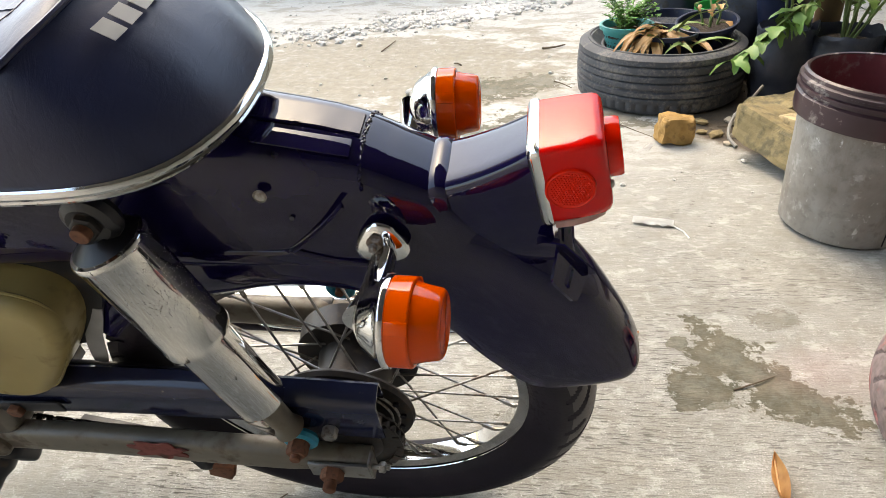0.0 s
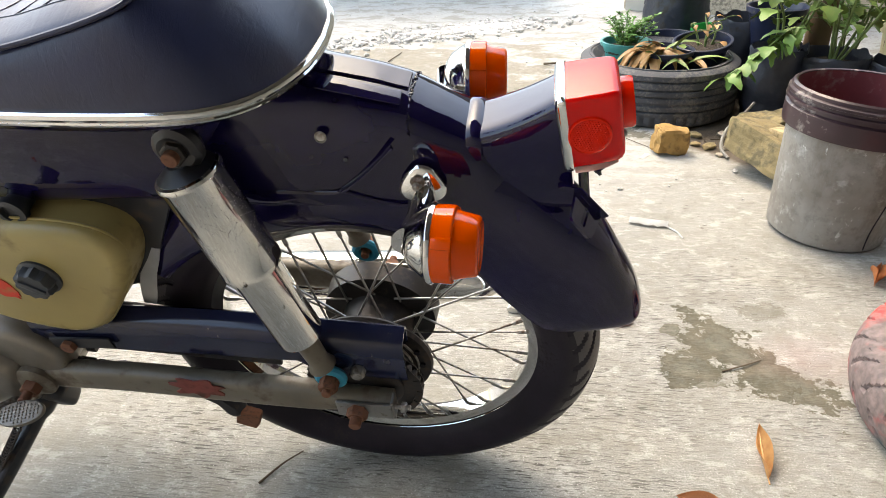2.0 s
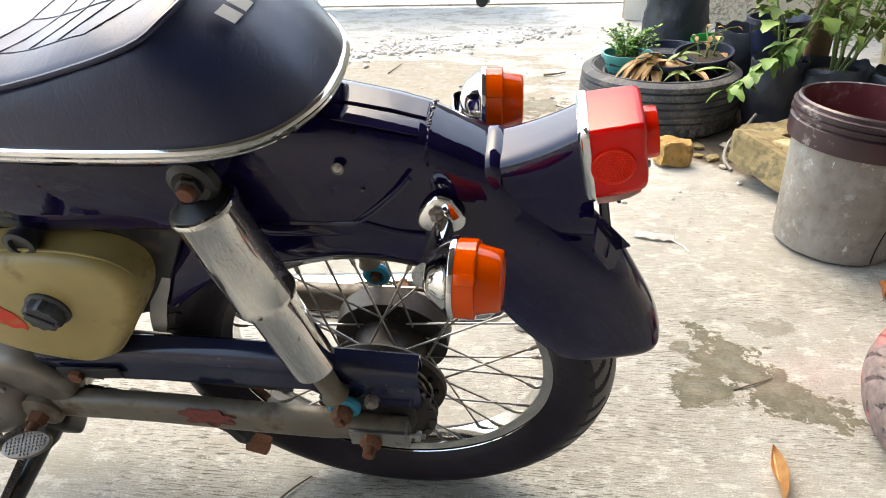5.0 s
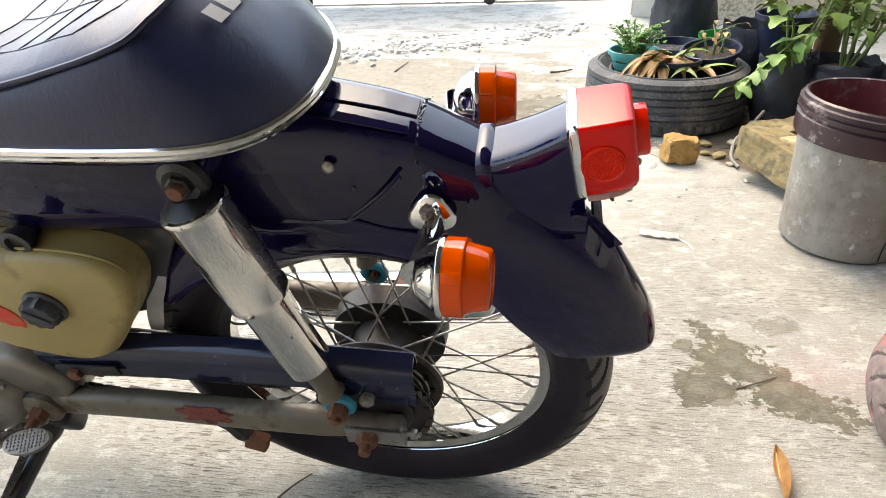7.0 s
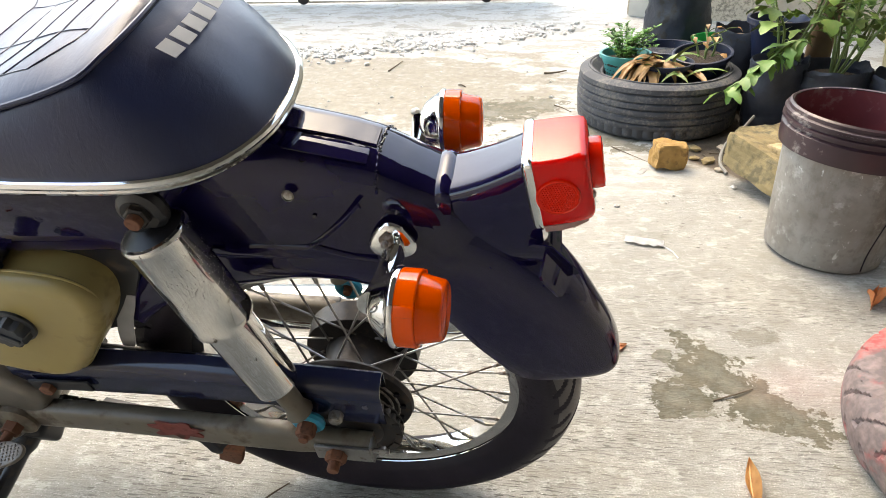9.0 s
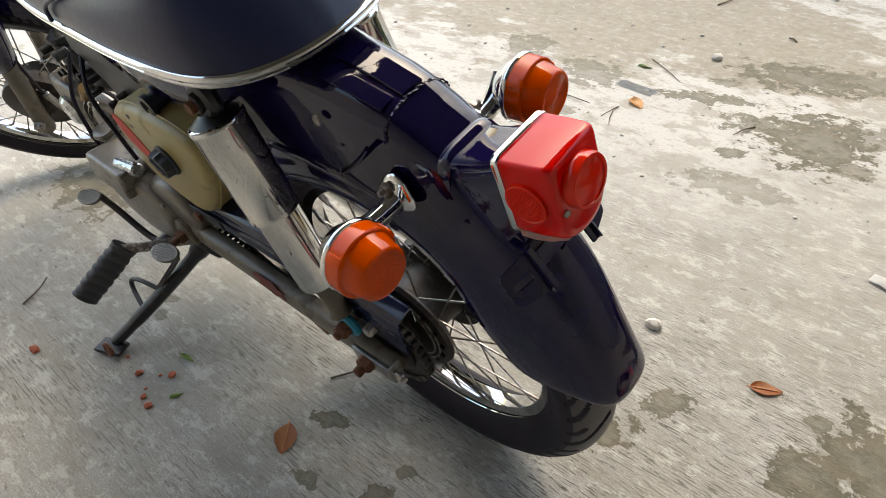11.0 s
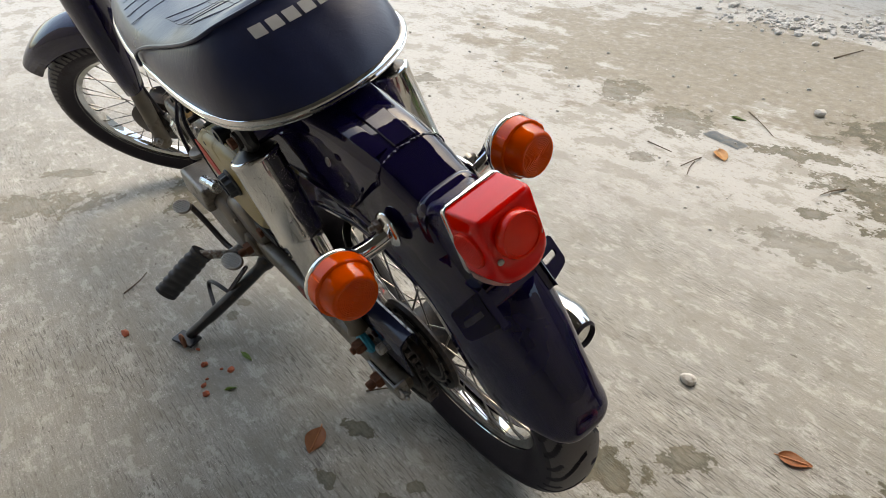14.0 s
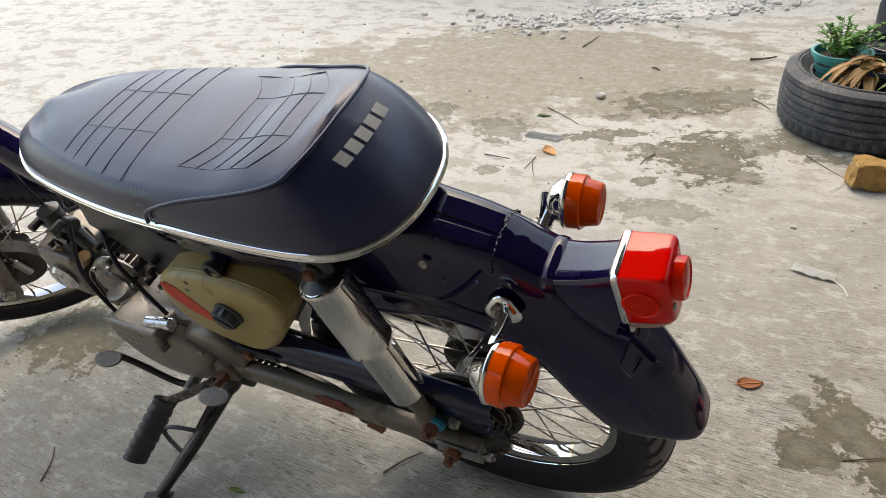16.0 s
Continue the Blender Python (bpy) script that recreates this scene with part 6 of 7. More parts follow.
twig([(-0.354, 1.213, 0), (-0.336, 1.159, 0.004), (-0.318, 1.121, 0)], 0.002, "thin dry twig lying against another")
twig([(-0.539, 1.222, 0), (-0.490, 1.211, 0.004), (-0.441, 1.215, 0)], 0.0025, "dry twig on the far concrete")
twig([(0.296, 1.962, 0), (0.327, 1.918, 0.004), (0.363, 1.877, 0)], 0.003, "dry twig beside the tyre planter")
twig([(0.495, 1.512, 0), (0.546, 1.436, 0.004), (0.604, 1.379, 0)], 0.0018, "long thin straw by the brick")
twig([(-0.523, 2.466, 0), (-0.501, 2.551, 0.004), (-0.489, 2.656, 0)], 0.004, "dry twig on the silt")
twig([(-0.453, 1.689, 0), (-0.369, 1.622, 0.004), (-0.290, 1.563, 0)], 0.0022, "thin dry stalk on the far concrete")
twig([(0.248, 2.432, 0), (0.306, 2.434, 0.004), (0.354, 2.485, 0)], 0.006, "dry stick on the far concrete")


def wrapper():
    bm = bmesh.new()
    rows = [[bm.verts.new((0.05 * (i / 8 - 0.5) * 2, 0.02 * (j / 3 - 0.5) * 2 * (1 - 0.5 * abs(i / 8 - 0.5)), 0.006 + 0.006 * noise.noise(V(i * 0.9, j * 1.3, 4)))) for j in range(4)] for i in range(9)]
    for a, b in zip(rows, rows[1:]):
        for j in range(3):
            bm.faces.new((a[j], a[j + 1], b[j + 1], b[j]))
    bmesh.ops.solidify(bm, geom=bm.faces, thickness=0.0008)
    tube([(0.045, -0.005, 0.003), (0.075, -0.03, 0.002), (0.09, -0.06, 0.002)], 0.002, 5, bm=bm)
    low = min(v.co.z for v in bm.verts)
    bmesh.ops.transform(bm, matrix=pose(0.527, 0.828, -low + 0.0005, 0, 0, -12), verts=bm.verts)
    return tagged(part("wrapper", bm, SILVER_FOIL), "torn pale wrapper scrap on the concrete", "litter")


wrapper()


def scrap(at, size, turn, mat, label):
    """A trodden flat scrap with torn ends."""
    bm = bmesh.new()
    rows = []
    for i in range(11):
        f = i / 10 - 0.5
        tear = 0.10 * noise.noise(V(7 * f, at[0] * 9, 0))
        rows.append([bm.verts.new((size[0] * (f + 0.08 * noise.noise(V(j * 1.7, f, at[1] * 9))), size[1] * (j / 4 - 0.5 + tear), 0.0012 + 0.0010 * noise.noise(V(i * 0.8, j * 0.9, at[0])))) for j in range(5)])
    for a, b in zip(rows, rows[1:]):
        for j in range(4):
            bm.faces.new((a[j], a[j + 1], b[j + 1], b[j]))
    bmesh.ops.solidify(bm, geom=bm.faces, thickness=0.0008)
    low = min(v.co.z for v in bm.verts)
    bmesh.ops.transform(bm, matrix=pose(at[0], at[1], 0.0004 - low, 0, 0, turn), verts=bm.verts)
    return tagged(part("scrap", bm, mat), label, "litter")


scrap((-0.380, 1.425), (0.14, 0.055), -8, worn("grey_blue_scrap", (0.20, 0.225, 0.24, 1), 0.6, dirt=(0.32, 0.30, 0.26, 1), amount=0.55, grain=60, big=25, bump=0.2), "flat grey-blue scrap trodden into the concrete")
scrap((0.578, 1.303), (0.055, 0.018), 60, SILVER_FOIL, "small torn pale scrap beside the brick")


def gravel():
    """Loose grit over the outer yard."""
    r = random.Random(8)
    shapes = [lump((1, 0.8, 0.6), s, 0.5, 1) for s in (1, 2, 3)]
    verts, faces = [], []
    for k in range(1900):
        if k < 900:
            x, y = r.gauss(-0.25, 0.26), r.gauss(0, 0.11)
            y += 3.17 + 0.45 * (x + 0.25)
        elif k < 1150:
            x, y = r.gauss(-0.95, 0.18), r.gauss(2.84, 0.09)
        else:
            x, y = r.uniform(-2.5, 1.1), r.uniform(0.9, 5.0)
        if x > 0.35 and y < 2.6 and y > 1.2:
            continue
        s = r.choice((0.003, 0.004, 0.006, 0.009, 0.015)) * r.uniform(0.7, 1.3) * (1.25 if k < 1150 else 0.5)
        m = pose(x, y, 0, 0, 0, r.uniform(0, 360)) @ Matrix.Diagonal((s, s, s, 1))
        b = shapes[k % 3]
        o = len(verts)
        verts += [m @ v.co for v in b.verts]
        b.verts.index_update()
        faces += [[o + v.index for v in f.verts] for f in b.faces]
    me = bpy.data.meshes.new("gravel")
    me.from_pydata(verts, [], faces)
    ob = mesh_part("gravel", me, STONE, smooth=False)
    return tagged(ob, "loose pale gravel scattered on the yard", "gravel", kind="stuff")


gravel()
tagged(part("sand_heap", displaced(lathe([(0, 0.018), (0.12, 0.014), (0.30, 0.005), (0.42, 0.001), (0.43, -0.01), (0, -0.01)], 48, pose(-0.16, 3.24, 0, 0, 0, 24) @ Matrix.Diagonal((1.0, 0.42, 1, 1))), 0.006, 14), STONE), "low spread heap of pale builder's sand", "sand", kind="stuff")


def old_tyre(name, at, radius, inner, height, grooves, mat, label, m=None, treads=True):
    """A tyre lying flat, with ribs round its tread and open in the middle."""
    rng2 = random.Random(3)
    prof = []
    h = height
    out = [(inner, h * 0.80), (inner + 0.012, h * 0.88), (inner + 0.04, h * 0.97), (radius - 0.05, h), (radius - 0.022, h * 0.985), (radius - 0.006, h * 0.93)]
    n = 36
    for i in range(n + 1):
        f = i / n
        z = h * (0.92 - 0.84 * f)
        rib = 0.0
        for g in grooves:
            if abs(f - g) < 0.018:
                rib = -0.008
        out.append((radius - 0.006 + 0.006 * math.sin(math.pi * f) + rib, z))
    out += [(radius - 0.02, h * 0.02), (radius - 0.05, 0.0), (inner + 0.04, h * 0.03), (inner, h * 0.2), (inner + 0.004, h * 0.24), (radius - 0.03, h * 0.2), (radius - 0.02, h * 0.5), (radius - 0.03, h * 0.85), (inner + 0.004, h * 0.76)]
    bm = lathe(out, 144, Matrix(), closed=True)
    if treads:
        for v in bm.verts:
            r = math.hypot(v.co.x, v.co.y)
            a = math.atan2(v.co.y, v.co.x)
            f = v.co.z / h
            if r > radius - 0.012 and f < 0.24 and int((a + math.pi) / (2 * math.pi) * 144 + 0.5) % 3 == 0:
                v.co.x *= 1 - 0.007 / r
                v.co.y *= 1 - 0.007 / r
    for v in bm.verts:
        v.co += V(v.co.x, v.co.y, 0).normalized() * 0.006 * noise.noise(v.co * 3)
    ob = part(name, bm, mat)
    part("bead", tube([((inner + 0.006) * math.cos(2 * math.pi * i / 72), (inner + 0.006) * math.sin(2 * math.pi * i / 72), h * 0.845) for i in range(72)], 0.0075, 8, True), mat, ob, "worn inner bead of the tyre")
    part("sidewall_rib", tube([((radius - 0.04) * math.cos(2 * math.pi * i / 96), (radius - 0.04) * math.sin(2 * math.pi * i / 96), h * 0.998) for i in range(96)], 0.004, 6, True), mat, ob)
    ob.matrix_world = m or pose(*at)
    return tagged(ob, label, "tyre")


PLANTER = V(0.678, 1.843, 0)
old_tyre("tyre_planter", (PLANTER.x, PLANTER.y, 0.0), 0.30, 0.205, 0.205, (0.12, 0.27, 0.42, 0.57, 0.72), OLD_TYRE, "dusty old car tyre used as a planter, lying flat")
tagged(part("planter_soil", displaced(lathe([(0.0, 0.10), (0.1, 0.105), (0.2, 0.10), (0.255, 0.085), (0.255, 0.05), (0, 0.05)], 40, Matrix.Translation(PLANTER)), 0.012, 18), SOIL), "dark soil heaped inside the tyre planter", "soil", kind="stuff")


def red_tyre():
    ob = part("painted_tyre", tyre_mesh(0.29, 0.185, 0.062, 26, 0.006, 300), RED_TYRE)
    for s in (-1, 1):
        part("bead", tube([(0.19 * math.cos(2 * math.pi * i / 72), s * 0.028, 0.19 * math.sin(2 * math.pi * i / 72)) for i in range(72)], 0.008, 8, True), RED_TYRE, ob, "worn inner bead of the tyre")
    ob.matrix_world = pose(1.062, 0.123, 0.0625, 90, 0, 20)
    return tagged(ob, "old motorcycle tyre daubed with red paint, lying flat", "tyre")


red_tyre()


def bucket():
    at = pose(0.97, 0.843, 0.0, 0, 3, 0)
    b = part("bucket", lathe([(0, 0.0), (0.128, 0.0), (0.136, 0.006), (0.138, 0.02), (0.158, 0.285), (0.153, 0.285), (0.133, 0.02), (0.125, 0.012), (0, 0.012)], 72), BUCKET)
    part("bucket_collar", lathe([(0.158, 0.275), (0.170, 0.276), (0.172, 0.284), (0.174, 0.322), (0.168, 0.327), (0.168, 0.333), (0.176, 0.335), (0.176, 0.341), (0.169, 0.343), (0.169, 0.349), (0.175, 0.351), (0.175, 0.357), (0.168, 0.360), (0.168, 0.368), (0.163, 0.372), (0.158, 0.370), (0.156, 0.30)], 72, closed=True), BUCKET_RIM, b, "maroon-black ribbed collar")
    part("lining", lathe([(0.1575, 0.368), (0.1525, 0.28), (0.132, 0.021), (0, 0.019), (0, 0.017), (0.1315, 0.018), (0.152, 0.278), (0.157, 0.367)], 72), BUCKET_IN, b, "red-stained inside")
    part("crack", tube(spline([((0.138 + 0.02 * (z - 0.02) / 0.265 + 0.0003) * math.cos(a), (0.138 + 0.02 * (z - 0.02) / 0.265 + 0.0003) * math.sin(a), z) for a, z in ((-1.24, 0.012), (-1.26, 0.06), (-1.21, 0.12), (-1.15, 0.17), (-1.13, 0.205), (-1.08, 0.24))], 20), 0.0016, 5), RUBBER, b, "dark crack in the wall")
    b.matrix_world = at
    return tagged(b, "grey plastic bucket smeared with cement, with a maroon collar", "bucket")


bucket()


def hewn(name, at, size, seed, mat, label, category, turn=0.0, tilt=(0, 0)):
    """A roughly squared block with broken corners."""
    bm = box(size[0], size[1], size[2], pose(0, 0, 0), min(size) * 0.18, 2)
    bmesh.ops.subdivide_edges(bm, edges=bm.edges, cuts=3, use_grid_fill=True)
    k = 2.2 / max(size)
    for v in bm.verts:
        n = v.co.normalized()
        v.co += n * min(size) * (0.20 * noise.noise(v.co * k + V(seed, 0, seed)) + 0.07 * noise.noise(v.co * k * 4 + V(0, seed, 0)))
    bmesh.ops.transform(bm, matrix=pose(0, 0, 0, tilt[0], tilt[1], turn), verts=bm.verts)
    low = min(v.co.z for v in bm.verts)
    bmesh.ops.transform(bm, matrix=Matrix.Translation((at[0], at[1], at[2] - low - 0.003)), verts=bm.verts)
    return tagged(part(name, bm, mat, smooth=False), label, category)


hewn("brick", (0.66, 1.345, 0), (0.10, 0.07, 0.085), 2.3, BRICK, "broken yellow brick on the concrete", "brick", 12, (0, 4))
hewn("stone", (0.945, 1.19, 0), (0.25, 0.19, 0.10), 5.1, ROCK, "ochre stone slab beside the bucket", "stone", -58, (-12, 8))
hewn("stone", (0.985, 1.175, 0.098), (0.13, 0.11, 0.04), 7.7, ROCK_PALE, "flat buff stone lying on the stone block", "stone", 20, (-6, 4))
hewn("stone", (0.99, 1.43, 0), (0.17, 0.12, 0.095), 9.4, ROCK, "ochre stone block behind the others", "stone", 10, (4, -5))
put_lump("stone", (1.472, 1.216), (0.12, 0.10, 0.07), 45, ROCK, "mossy ochre stone behind the bucket", "stone", 50, 0.4, 3)
put_lump("stone", (1.244, 0.443), (0.09, 0.12, 0.06), 47, worn("slate_grey_stone", (0.12, 0.125, 0.12, 1), 0.8, dirt=(0.2, 0.19, 0.17, 1), amount=0.3, bump=0.4, depth=0.004), "grey stone behind the painted tyre", "stone", 0, 0.3, 3)
for i, (x, y, s) in enumerate([(0.82, 1.32, 0.02), (0.80, 1.39, 0.028), (0.835, 1.19, 0.014), (0.76, 1.41, 0.02), (0.855, 1.385, 0.018), (0.87, 1.50, 0.03), (0.775, 1.495, 0.03)]):
    put_lump("rubble", (x, y), (s, s * 0.8, s * 0.4), 60 + i, (WALL, ROCK, STONE, ROCK, WALL, WALL, ROCK)[i], "small flat rubble on the soil", "rubble", 50 * i, 0.5, 1)


def soil_litter():
    """Crumbs, straw and leaf shreds on the soil strip."""
    r = random.Random(5)
    bm = bmesh.new()
    for i in range(420):
        u, v = r.gauss(0, 0.5), r.gauss(0, 0.22)
        x, y = 1.38 + u * math.cos(radians(-38)) - v * math.sin(radians(-38)), 1.69 + u * math.sin(radians(-38)) + v * math.cos(radians(-38))
        if (x - PLANTER.x) ** 2 + (y - PLANTER.y) ** 2 < 0.31 ** 2 or (x - 0.97) ** 2 + (y - 0.84) ** 2 < 0.2 ** 2 or y < 1.0:
            continue
        a = r.uniform(0, math.pi)
        l = r.uniform(0.008, 0.04)
        tube([(x - l * math.cos(a), y - l * math.sin(a), 0.003), (x, y, r.uniform(0.003, 0.012)), (x + l * math.cos(a), y + l * math.sin(a), 0.003)], r.uniform(0.001, 0.004), 4, bm=bm)
    ob = part("litter", bm, TWIG, smooth=False)
    return tagged(ob, "straw and twig litter on the soil", "litter", kind="stuff")


soil_litter()
tagged(part("root", tube(spline([(0.835, 1.285, 0.008), (0.825, 1.35, 0.02), (0.86, 1.445, 0.045), (0.925, 1.52, 0.07), (0.97, 1.57, 0.10)], 20), 0.0055, 8), PIPE), "thin grey pipe end curving over the soil", "pipe")


def pot(at, r0, r1, h, mat, label, name="plant_pot", tilt=(0, 0), ribs=0, holes=False):
    m = pose(at[0], at[1], at[2], tilt[0], tilt[1], 0)
    prof = [(0, 0), (r0 - 0.004, 0), (r0, 0.004)]
    for i in range(1, 8):
        f = i / 8
        prof.append((r0 + (r1 - r0) * f + (0.002 if (ribs and i % 2) else 0), h * 0.86 * f))
    prof += [(r1 + 0.001, h * 0.86), (r1 + 0.010, h * 0.87), (r1 + 0.012, h * 0.99), (r1 + 0.008, h), (r1 + 0.002, h * 0.99), (r1 - 0.004, h * 0.84), (r0, 0.02), (0, 0.02)]
    ob = part(name, lathe(prof, 48), mat)
    earth = displaced(lathe([(0, h * 0.80), (r1 * 0.5, h * 0.81), (r1 - 0.003, h * 0.78), (r1 - 0.006, h * 0.70), (0, h * 0.70)], 28), 0.006, 30)
    part("soil", earth, SOIL, ob, "dark potting soil")
    if holes:
        bm = bmesh.new()
        for k in range(5):
            for i in range(30):
                a = 2 * math.pi * (i + 0.5 * (k % 2)) / 30
                z = h * (0.18 + 0.13 * k)
                r = r0 + (r1 - r0) * z / (h * 0.86)
                box(0.006, 0.002, 0.008, pose(r * math.cos(a), r * math.sin(a), z, 0, 0, math.degrees(a) + 90), bm=bm)
        part("pot_mesh", bm, SOIL, ob, "basket holes")
    ob.matrix_world = m
    return tagged(ob, label, "plant pot")


def bag(at, r, h, seed, label):
    """A black polythene planting bag, crumpled, with a folded rim."""
    bm = bmesh.new()
    rows = []
    for i in range(20):
        f = i / 19
        row = []
        for j in range(40):
            a = 2 * math.pi * j / 40
            n = noise.noise(V(math.cos(a) * 2.2, math.sin(a) * 2.2, f * 5 + seed))
            n2 = noise.noise(V(math.cos(a) * 6, math.sin(a) * 6, f * 11 + seed))
            rr = r * (0.86 + 0.16 * math.sin(math.pi * min(1, 0.1 + f * 0.8)) + 0.09 * n + 0.05 * n2 + (0.05 if f > 0.93 else 0))
            row.append(bm.verts.new((rr * math.cos(a), rr * math.sin(a), h * f + (0.02 * n if f > 0.9 else 0))))
        rows.append(row)
    for a, b in zip(rows, rows[1:]):
        for j in range(40):
            k = (j + 1) % 40
            bm.faces.new((a[j], a[k], b[k], b[j]))
    bm.faces.new(rows[0][::-1])
    bmesh.ops.solidify(bm, geom=bm.faces, thickness=0.003)
    ob = part("planting_bag", bm, BAG)
    part("soil", displaced(lathe([(0, h * 0.86), (r * 0.5, h * 0.87), (r * 0.88, h * 0.84), (r * 0.85, h * 0.7), (0, h * 0.7)], 28), 0.008, 25), SOIL, ob, "dark potting soil")
    ob.matrix_world = pose(at[0], at[1], at[2], 0, 0, 40 * seed)
    return tagged(ob, label, "planting bag")


def leaf_faces(bm, at, way, length, width, droop, r, lobes=True):
    """One leaf blade, lobed or smooth, bent along its midrib."""
    way = Vector(way).normalized()
    side = way.cross(V(0, 0, 1))
    if side.length < 0.05:
        side = V(1, 0, 0)
    side = (side.normalized() + V(0, 0, r.uniform(-0.5, 0.5))).normalized()
    n = 8
    mid, lef, rig = [], [], []
    p = Vector(at)
    d = way.copy()
    for i in range(n):
        f = i / (n - 1)
        w = width * math.sin(math.pi * min(1, 0.06 + 0.94 * f)) ** 0.75 * (1.25 - 0.6 * f)
        if lobes:
            w *= 1 + 0.28 * math.cos(f * 15.0)
        up = side.cross(d)
        mid.append(bm.verts.new(p))
        if 0 < i < n - 1:
            lef.append(bm.verts.new(p + side * w + up * w * 0.25))
            rig.append(bm.verts.new(p - side * w + up * w * 0.25))
        else:
            lef.append(mid[-1])
            rig.append(mid[-1])
        p = p + d * (length / (n - 1))
        d = (d + V(0, 0, -droop / n)).normalized()
    for i in range(n - 1):
        for a, flip in ((lef, False), (rig, True)):
            q = []
            for v in (mid[i], mid[i + 1], a[i + 1], a[i]):
                if v not in q:
                    q.append(v)
            if len(q) >= 3:
                bm.faces.new(q[::-1] if flip else q)


def shrub(at, height, lean, seed, mat, label, leaves=46, leaf=(0.085, 0.032), spread=0.22, stems=3, low=0.25):
    """An aubergine-like shrub: branching stems with lobed drooping leaves."""
    r = random.Random(seed)
    root = new("shrub")
    root.matrix_world = pose(*at)
    wood, crown = bmesh.new(), bmesh.new()
    tips = []
    for s in range(stems):
        a = 2 * math.pi * (s + r.random() * 0.6) / stems
        top = V(lean[0] + spread * 0.6 * math.cos(a), lean[1] + spread * 0.6 * math.sin(a), height * r.uniform(0.75, 1.0))
        path = spline([(0.01 * math.cos(a), 0.01 * math.sin(a), -0.03), top * 0.35 + V(r.uniform(-0.02, 0.02), r.uniform(-0.02, 0.02), 0.02), top * 0.7 + V(r.uniform(-0.03, 0.03), r.uniform(-0.03, 0.03), 0.02), top], 16)
        tube(path, [0.0055 * (1 - 0.65 * i / 15) for i in range(16)], 6, bm=wood)
        tips.append(path)
    for i in range(leaves):
        path = tips[i % stems]
        f = low + (1 - low) * (i + r.random()) / leaves
        p = path[min(15, int(f * 15))]
        a = r.uniform(0, 2 * math.pi)
        out = V(math.cos(a), math.sin(a), r.uniform(-0.1, 0.5)).normalized()
        stalk = r.uniform(0.02, 0.06) * (1.4 - 0.6 * f)
        q = p + out * stalk + V(0, 0, 0.01)
        tube([p, (p + q) / 2 + V(0, 0, 0.006), q], 0.0016, 4, bm=wood)
        size = r.uniform(0.65, 1.15)
        leaf_faces(crown, q, out + V(0, 0, -0.25), leaf[0] * size, leaf[1] * size, r.uniform(0.8, 1.9), r)
    part("stem", wood, GREEN_STEM, root, "green-brown stems")
    part("foliage", crown, mat, root, "lobed drooping leaves")
    return tagged(root, label, "shrub")


def fern(at, radius, height, seed, label):
    """A low feathery herb: many thin fronds with small leaflets."""
    r = random.Random(seed)
    root = new("herb")
    root.matrix_world = pose(*at)
    wood, crown = bmesh.new(), bmesh.new()
    for i in range(46):
        a = r.uniform(0, 2 * math.pi)
        reach = radius * r.uniform(0.2, 1.05)
        top = V(reach * math.cos(a), reach * math.sin(a), height * r.uniform(0.5, 1.0))
        path = spline([(0.25 * top.x, 0.25 * top.y, -0.01), (0.55 * top.x, 0.55 * top.y, 0.65 * top.z), tuple(top)], 9)
        tube(path, 0.0011, 4, bm=wood)
        for p in path[2:]:
            for k in range(4):
                b = r.uniform(0, 2 * math.pi)
                leaf_faces(crown, p, (math.cos(b), math.sin(b), r.uniform(0, 0.9)), r.uniform(0.012, 0.024), 0.0035, 0.5, r, False)
    part("stem", wood, GREEN_STEM, root)
    part("foliage", crown, FERN, root, "feathery green leaflets")
    return tagged(root, label, "herb")


def strappy(at, seed, dry, green, length, label):
    """A tuft of strap leaves, most of them dried and hanging."""
    r = random.Random(seed)
    root = new("strap_plant")
    root.matrix_world = pose(*at)
    for count, mat, name, droop in ((dry, LEAF_DRY, "dry_foliage", 3.2), (green, LEAF_PALE, "green_foliage", 2.0)):
        bm = bmesh.new()
        for i in range(count):
            withered = mat is LEAF_DRY
            a = r.gauss(3.5, 1.0) if withered else r.gauss(-0.4, 0.9)
            start = (r.gauss(0, 0.03), r.gauss(0, 0.025), r.uniform(-0.01, 0.02))
            leaf_faces(bm, start, (math.cos(a), math.sin(a), r.uniform(0.0, 0.55) if withered else r.uniform(0.4, 1.4)), length * r.uniform(0.4, 1.1), (0.012 if withered else 0.010) * r.uniform(0.6, 1.3), droop * r.uniform(0.3, 1.0), r, False)
        if count:
            part(name, bm, mat, root)
    return tagged(root, label, "plant")


# in the tyre planter
pot((0.548, 1.84, 0.128), 0.052, 0.085, 0.125, TEAL, "teal basket pot with a feathery herb", ribs=1, holes=True)
fern((0.548, 1.84, 0.226), 0.11, 0.11, 2, "feathery green herb in the teal pot")
pot((0.681, 1.768, 0.12), 0.06, 0.095, 0.12, NAVY_POT, "navy plastic pot sunk in the tyre planter", tilt=(0, 0))
strappy((0.638, 1.748, 0.225), 4, 34, 7, 0.21, "half-dried strap-leaved plant in a navy pot")
pot((0.836, 1.838, 0.125), 0.065, 0.095, 0.135, NAVY_POT, "navy plastic pot with bare stems", tilt=(8, -6))
shrub((0.836, 1.838, 0.21), 0.12, (0.02, 0.02), 12, LEAF_DRY, "withered stems in a navy pot", 10, (0.04, 0.01), 0.10, 4)
strappy((0.745, 1.717, 0.20), 9, 4, 6, 0.17, "strap-leaved plant with green blades in a navy pot")
pot((0.75, 2.073, 0.0), 0.085, 0.115, 0.22, NAVY_POT, "navy plastic pot behind the tyre planter")
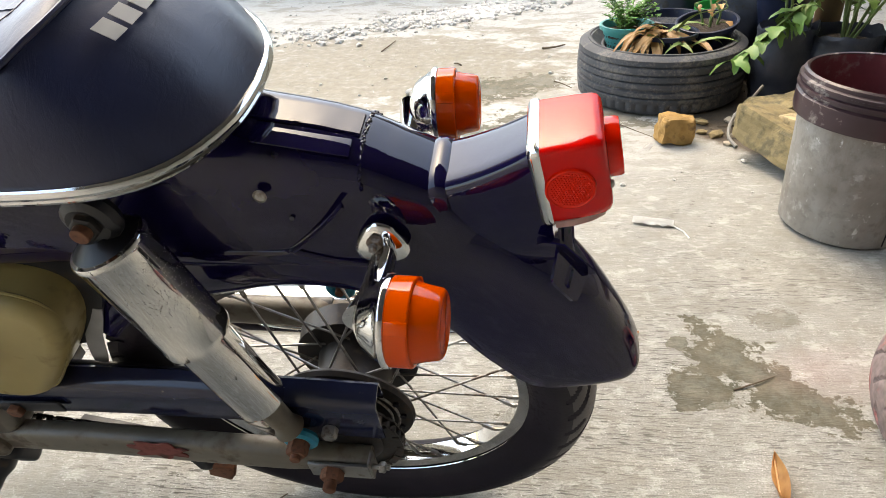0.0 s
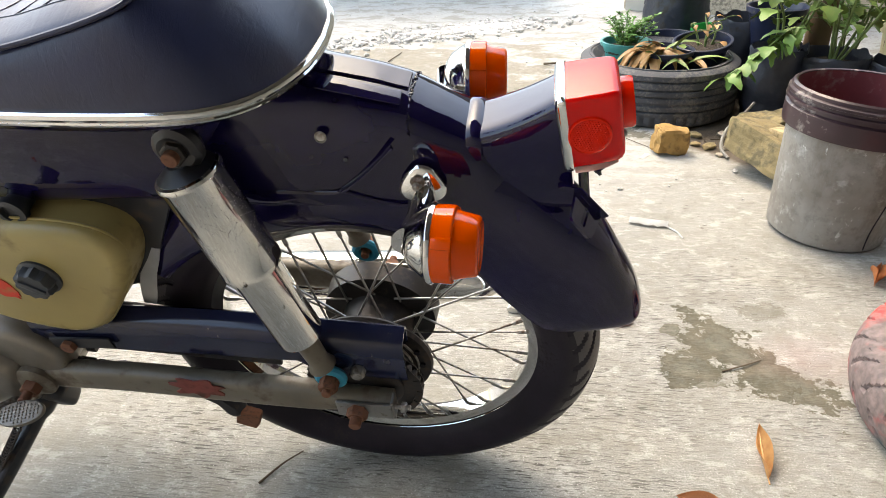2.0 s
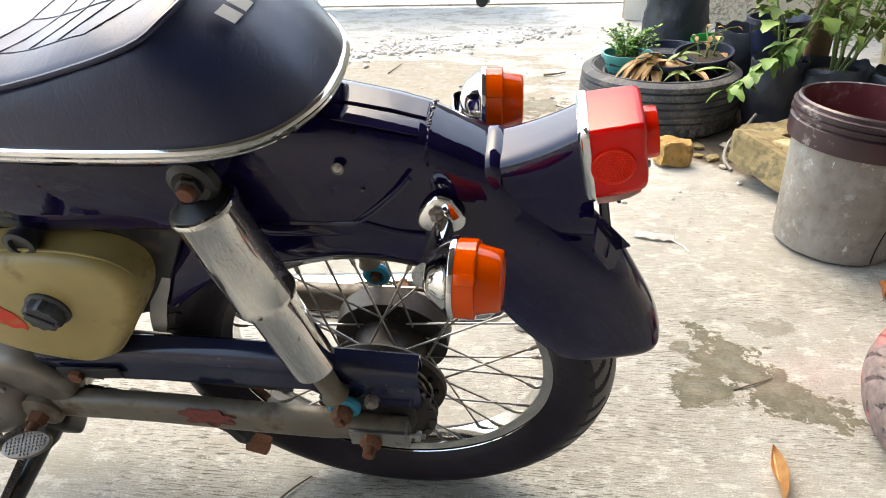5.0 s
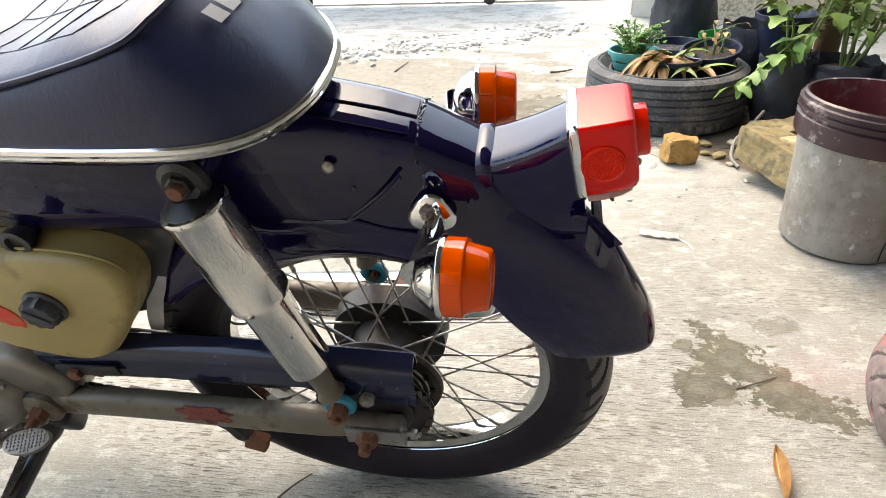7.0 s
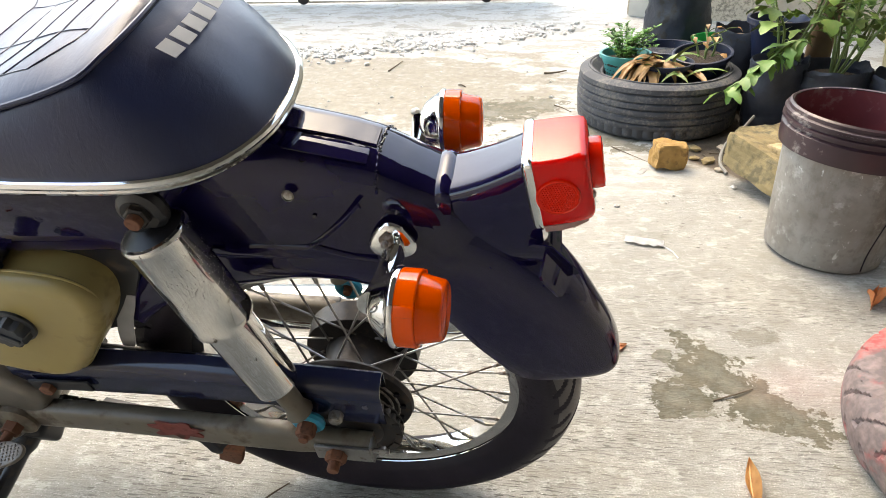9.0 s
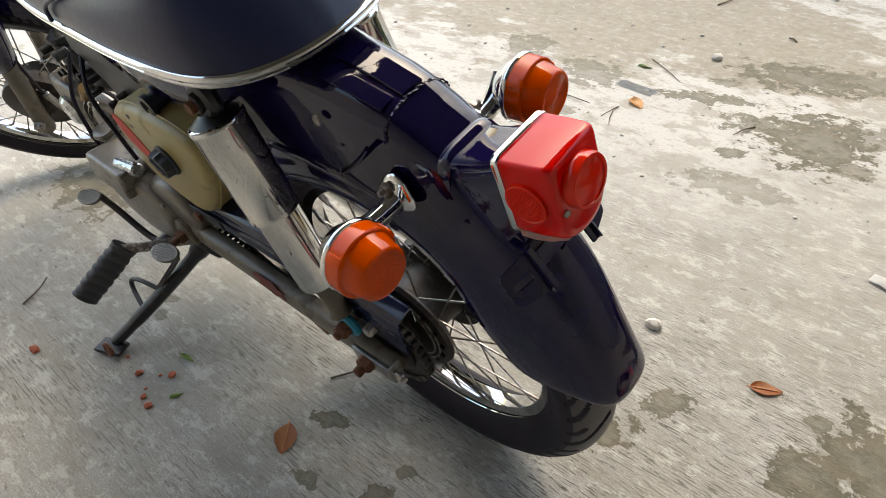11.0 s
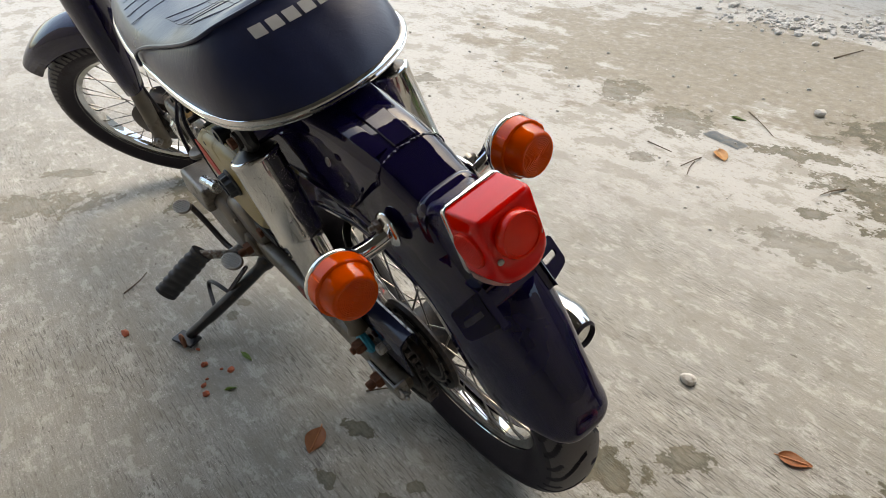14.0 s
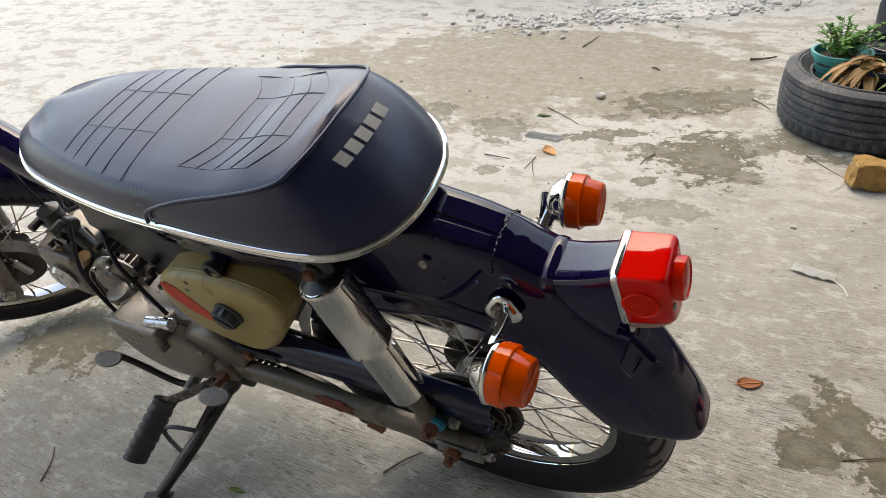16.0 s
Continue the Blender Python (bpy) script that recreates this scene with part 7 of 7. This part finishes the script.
# bags and pots behind
bag((0.831, 2.442, 0.0), 0.14, 0.36, 1, "large navy-black planting bag behind the tyre planter")
shrub((0.831, 2.442, 0.34), 0.42, (-0.2, -0.05), 5, LEAF, "green leafy shrub in a large planting bag", 60, (0.085, 0.032), 0.34, 4)
bag((1.063, 1.713, 0.0), 0.095, 0.26, 2, "black planting bag beside the tyre planter")
aubergine = shrub((1.063, 1.713, 0.24), 0.36, (0.05, 0.02), 21, LEAF_PALE, "aubergine-like shrub in a planting bag with a hanging branch", 60, (0.066, 0.028), 0.26, 4)


def hanging_branch():
    """A stem that arches over the bag's rim, with lobed leaves hanging off it."""
    r = random.Random(77)
    way = spline([(0.05, -0.03, 0.02), (0.02, -0.08, 0.10), (-0.05, -0.13, 0.08), (-0.13, -0.15, 0.01), (-0.21, -0.15, -0.05)], 24)
    part("branch", tube(way, [0.005 - 0.003 * i / 23 for i in range(24)], 6), GREEN_STEM, aubergine, "arching green stem")
    bm = bmesh.new()
    for i in range(26):
        q = way[7 + i % 17]
        a = r.uniform(0, 2 * math.pi)
        leaf_faces(bm, q, (0.7 * math.cos(a) - 0.2, 0.7 * math.sin(a) - 0.4, r.uniform(-1.0, 0.1)), r.uniform(0.055, 0.095), r.uniform(0.016, 0.026), 1.2, r)
    part("hanging_foliage", bm, LEAF, aubergine, "limp lobed green leaves")


hanging_branch()
bag((1.231, 1.666, 0.0), 0.115, 0.25, 3, "crumpled black planting bag beside the stones")
shrub((1.231, 1.666, 0.23), 0.46, (0.10, 0.05), 23, LEAF_PALE, "tall aubergine-like shrub in a planting bag", 80, (0.066, 0.028), 0.32, 5)
bag((1.431, 1.584, 0.0), 0.11, 0.24, 4, "black planting bag behind the bucket")
shrub((1.431, 1.584, 0.22), 0.5, (0.05, 0.0), 24, LEAF, "green leafy shrub behind the bucket", 70, (0.066, 0.028), 0.30, 4)
bag((1.019, 2.042, 0.0), 0.11, 0.30, 5, "black planting bag behind the planter")
pot((1.101, 1.931, 0.20), 0.07, 0.10, 0.16, NAVY_POT, "navy plastic pot standing on a bag")
bag((1.156, 1.986, 0.0), 0.10, 0.20, 6, "low black planting bag under a pot")
pot((0.973, 2.224, 0.0), 0.08, 0.10, 0.22, GREEN_PLASTIC, "bright green plastic pot behind the planter")
pot((1.626, 1.92, 0.0), 0.10, 0.13, 0.30, CREAM, "stained cream plastic tub behind the shrubs")
shrub((1.626, 1.92, 0.27), 0.4, (0, 0), 31, LEAF_PALE, "leafy shrub in a cream tub", 80, (0.06, 0.025), 0.28, 4)
strappy((1.634, 1.482, 0.02), 14, 14, 12, 0.30, "strap-leaved clump with dry blades behind the bucket")
bag((1.783, 1.489, 0.0), 0.12, 0.24, 7, "black planting bag at the far end of the row")
shrub((1.783, 1.489, 0.2), 0.55, (0.0, 0.0), 33, LEAF, "green leafy shrub at the far end of the row", 100, (0.066, 0.028), 0.34, 4)
shrub((1.509, 2.243, 0.0), 0.95, (0.0, 0.0), 35, LEAF, "tall green shrub against the wall", 150, (0.07, 0.03), 0.42, 5)
tagged(part("post", rod((1.29, 2.0, 0), (1.30, 2.02, 1.5), 0.045, 16), BARK), "brown wooden post among the plants", "post")


def gate():
    """A white sheet-metal sliding gate on rollers."""
    root = new("gate")
    root.matrix_world = pose(0.262, 4.36, 0, 0, 0, 0.7)
    w = 3.6
    part("sheet", box(w, 0.006, 1.7, pose(-w / 2, 0, 0.99)), WHITE_PAINT, root, "white painted sheet")
    part("bottom_rail", box(w, 0.045, 0.07, pose(-w / 2, 0, 0.095), 0.004), WHITE_PAINT, root, "white bottom rail")
    for i in range(10):
        part("stile", box(0.04, 0.05, 1.66, pose(-0.04 - i * (w - 0.08) / 9, 0, 0.96), 0.004), WHITE_PAINT, root)
    for x in (-0.45, -1.84, -3.2):
        part("roller", lathe([(0, -0.015), (0.035, -0.015), (0.045, -0.012), (0.040, 0), (0.045, 0.012), (0.035, 0.015), (0, 0.015)], 28, pose(x, -0.04, 0.05, 90, 0, 0)), DARK_IRON, root, "dark steel roller")
    part("drop_bolt", rod((-0.4, -0.04, 0.03), (-0.4, -0.04, 0.16), 0.01, 10), STEEL, root)
    return tagged(root, "white sheet-metal sliding gate on rollers", "gate")


gate()
structure("gate_track", box(4.6, 0.06, 0.012, pose(-0.8, 4.43, 0.006, 0, 0, 0.7)), STEEL, "steel gate track set on the concrete", "track")
structure("backdrop", box(60, 0.2, 3.2, pose(0, 26, 1.6)), PLASTER, "pale far wall across the road", "wall")
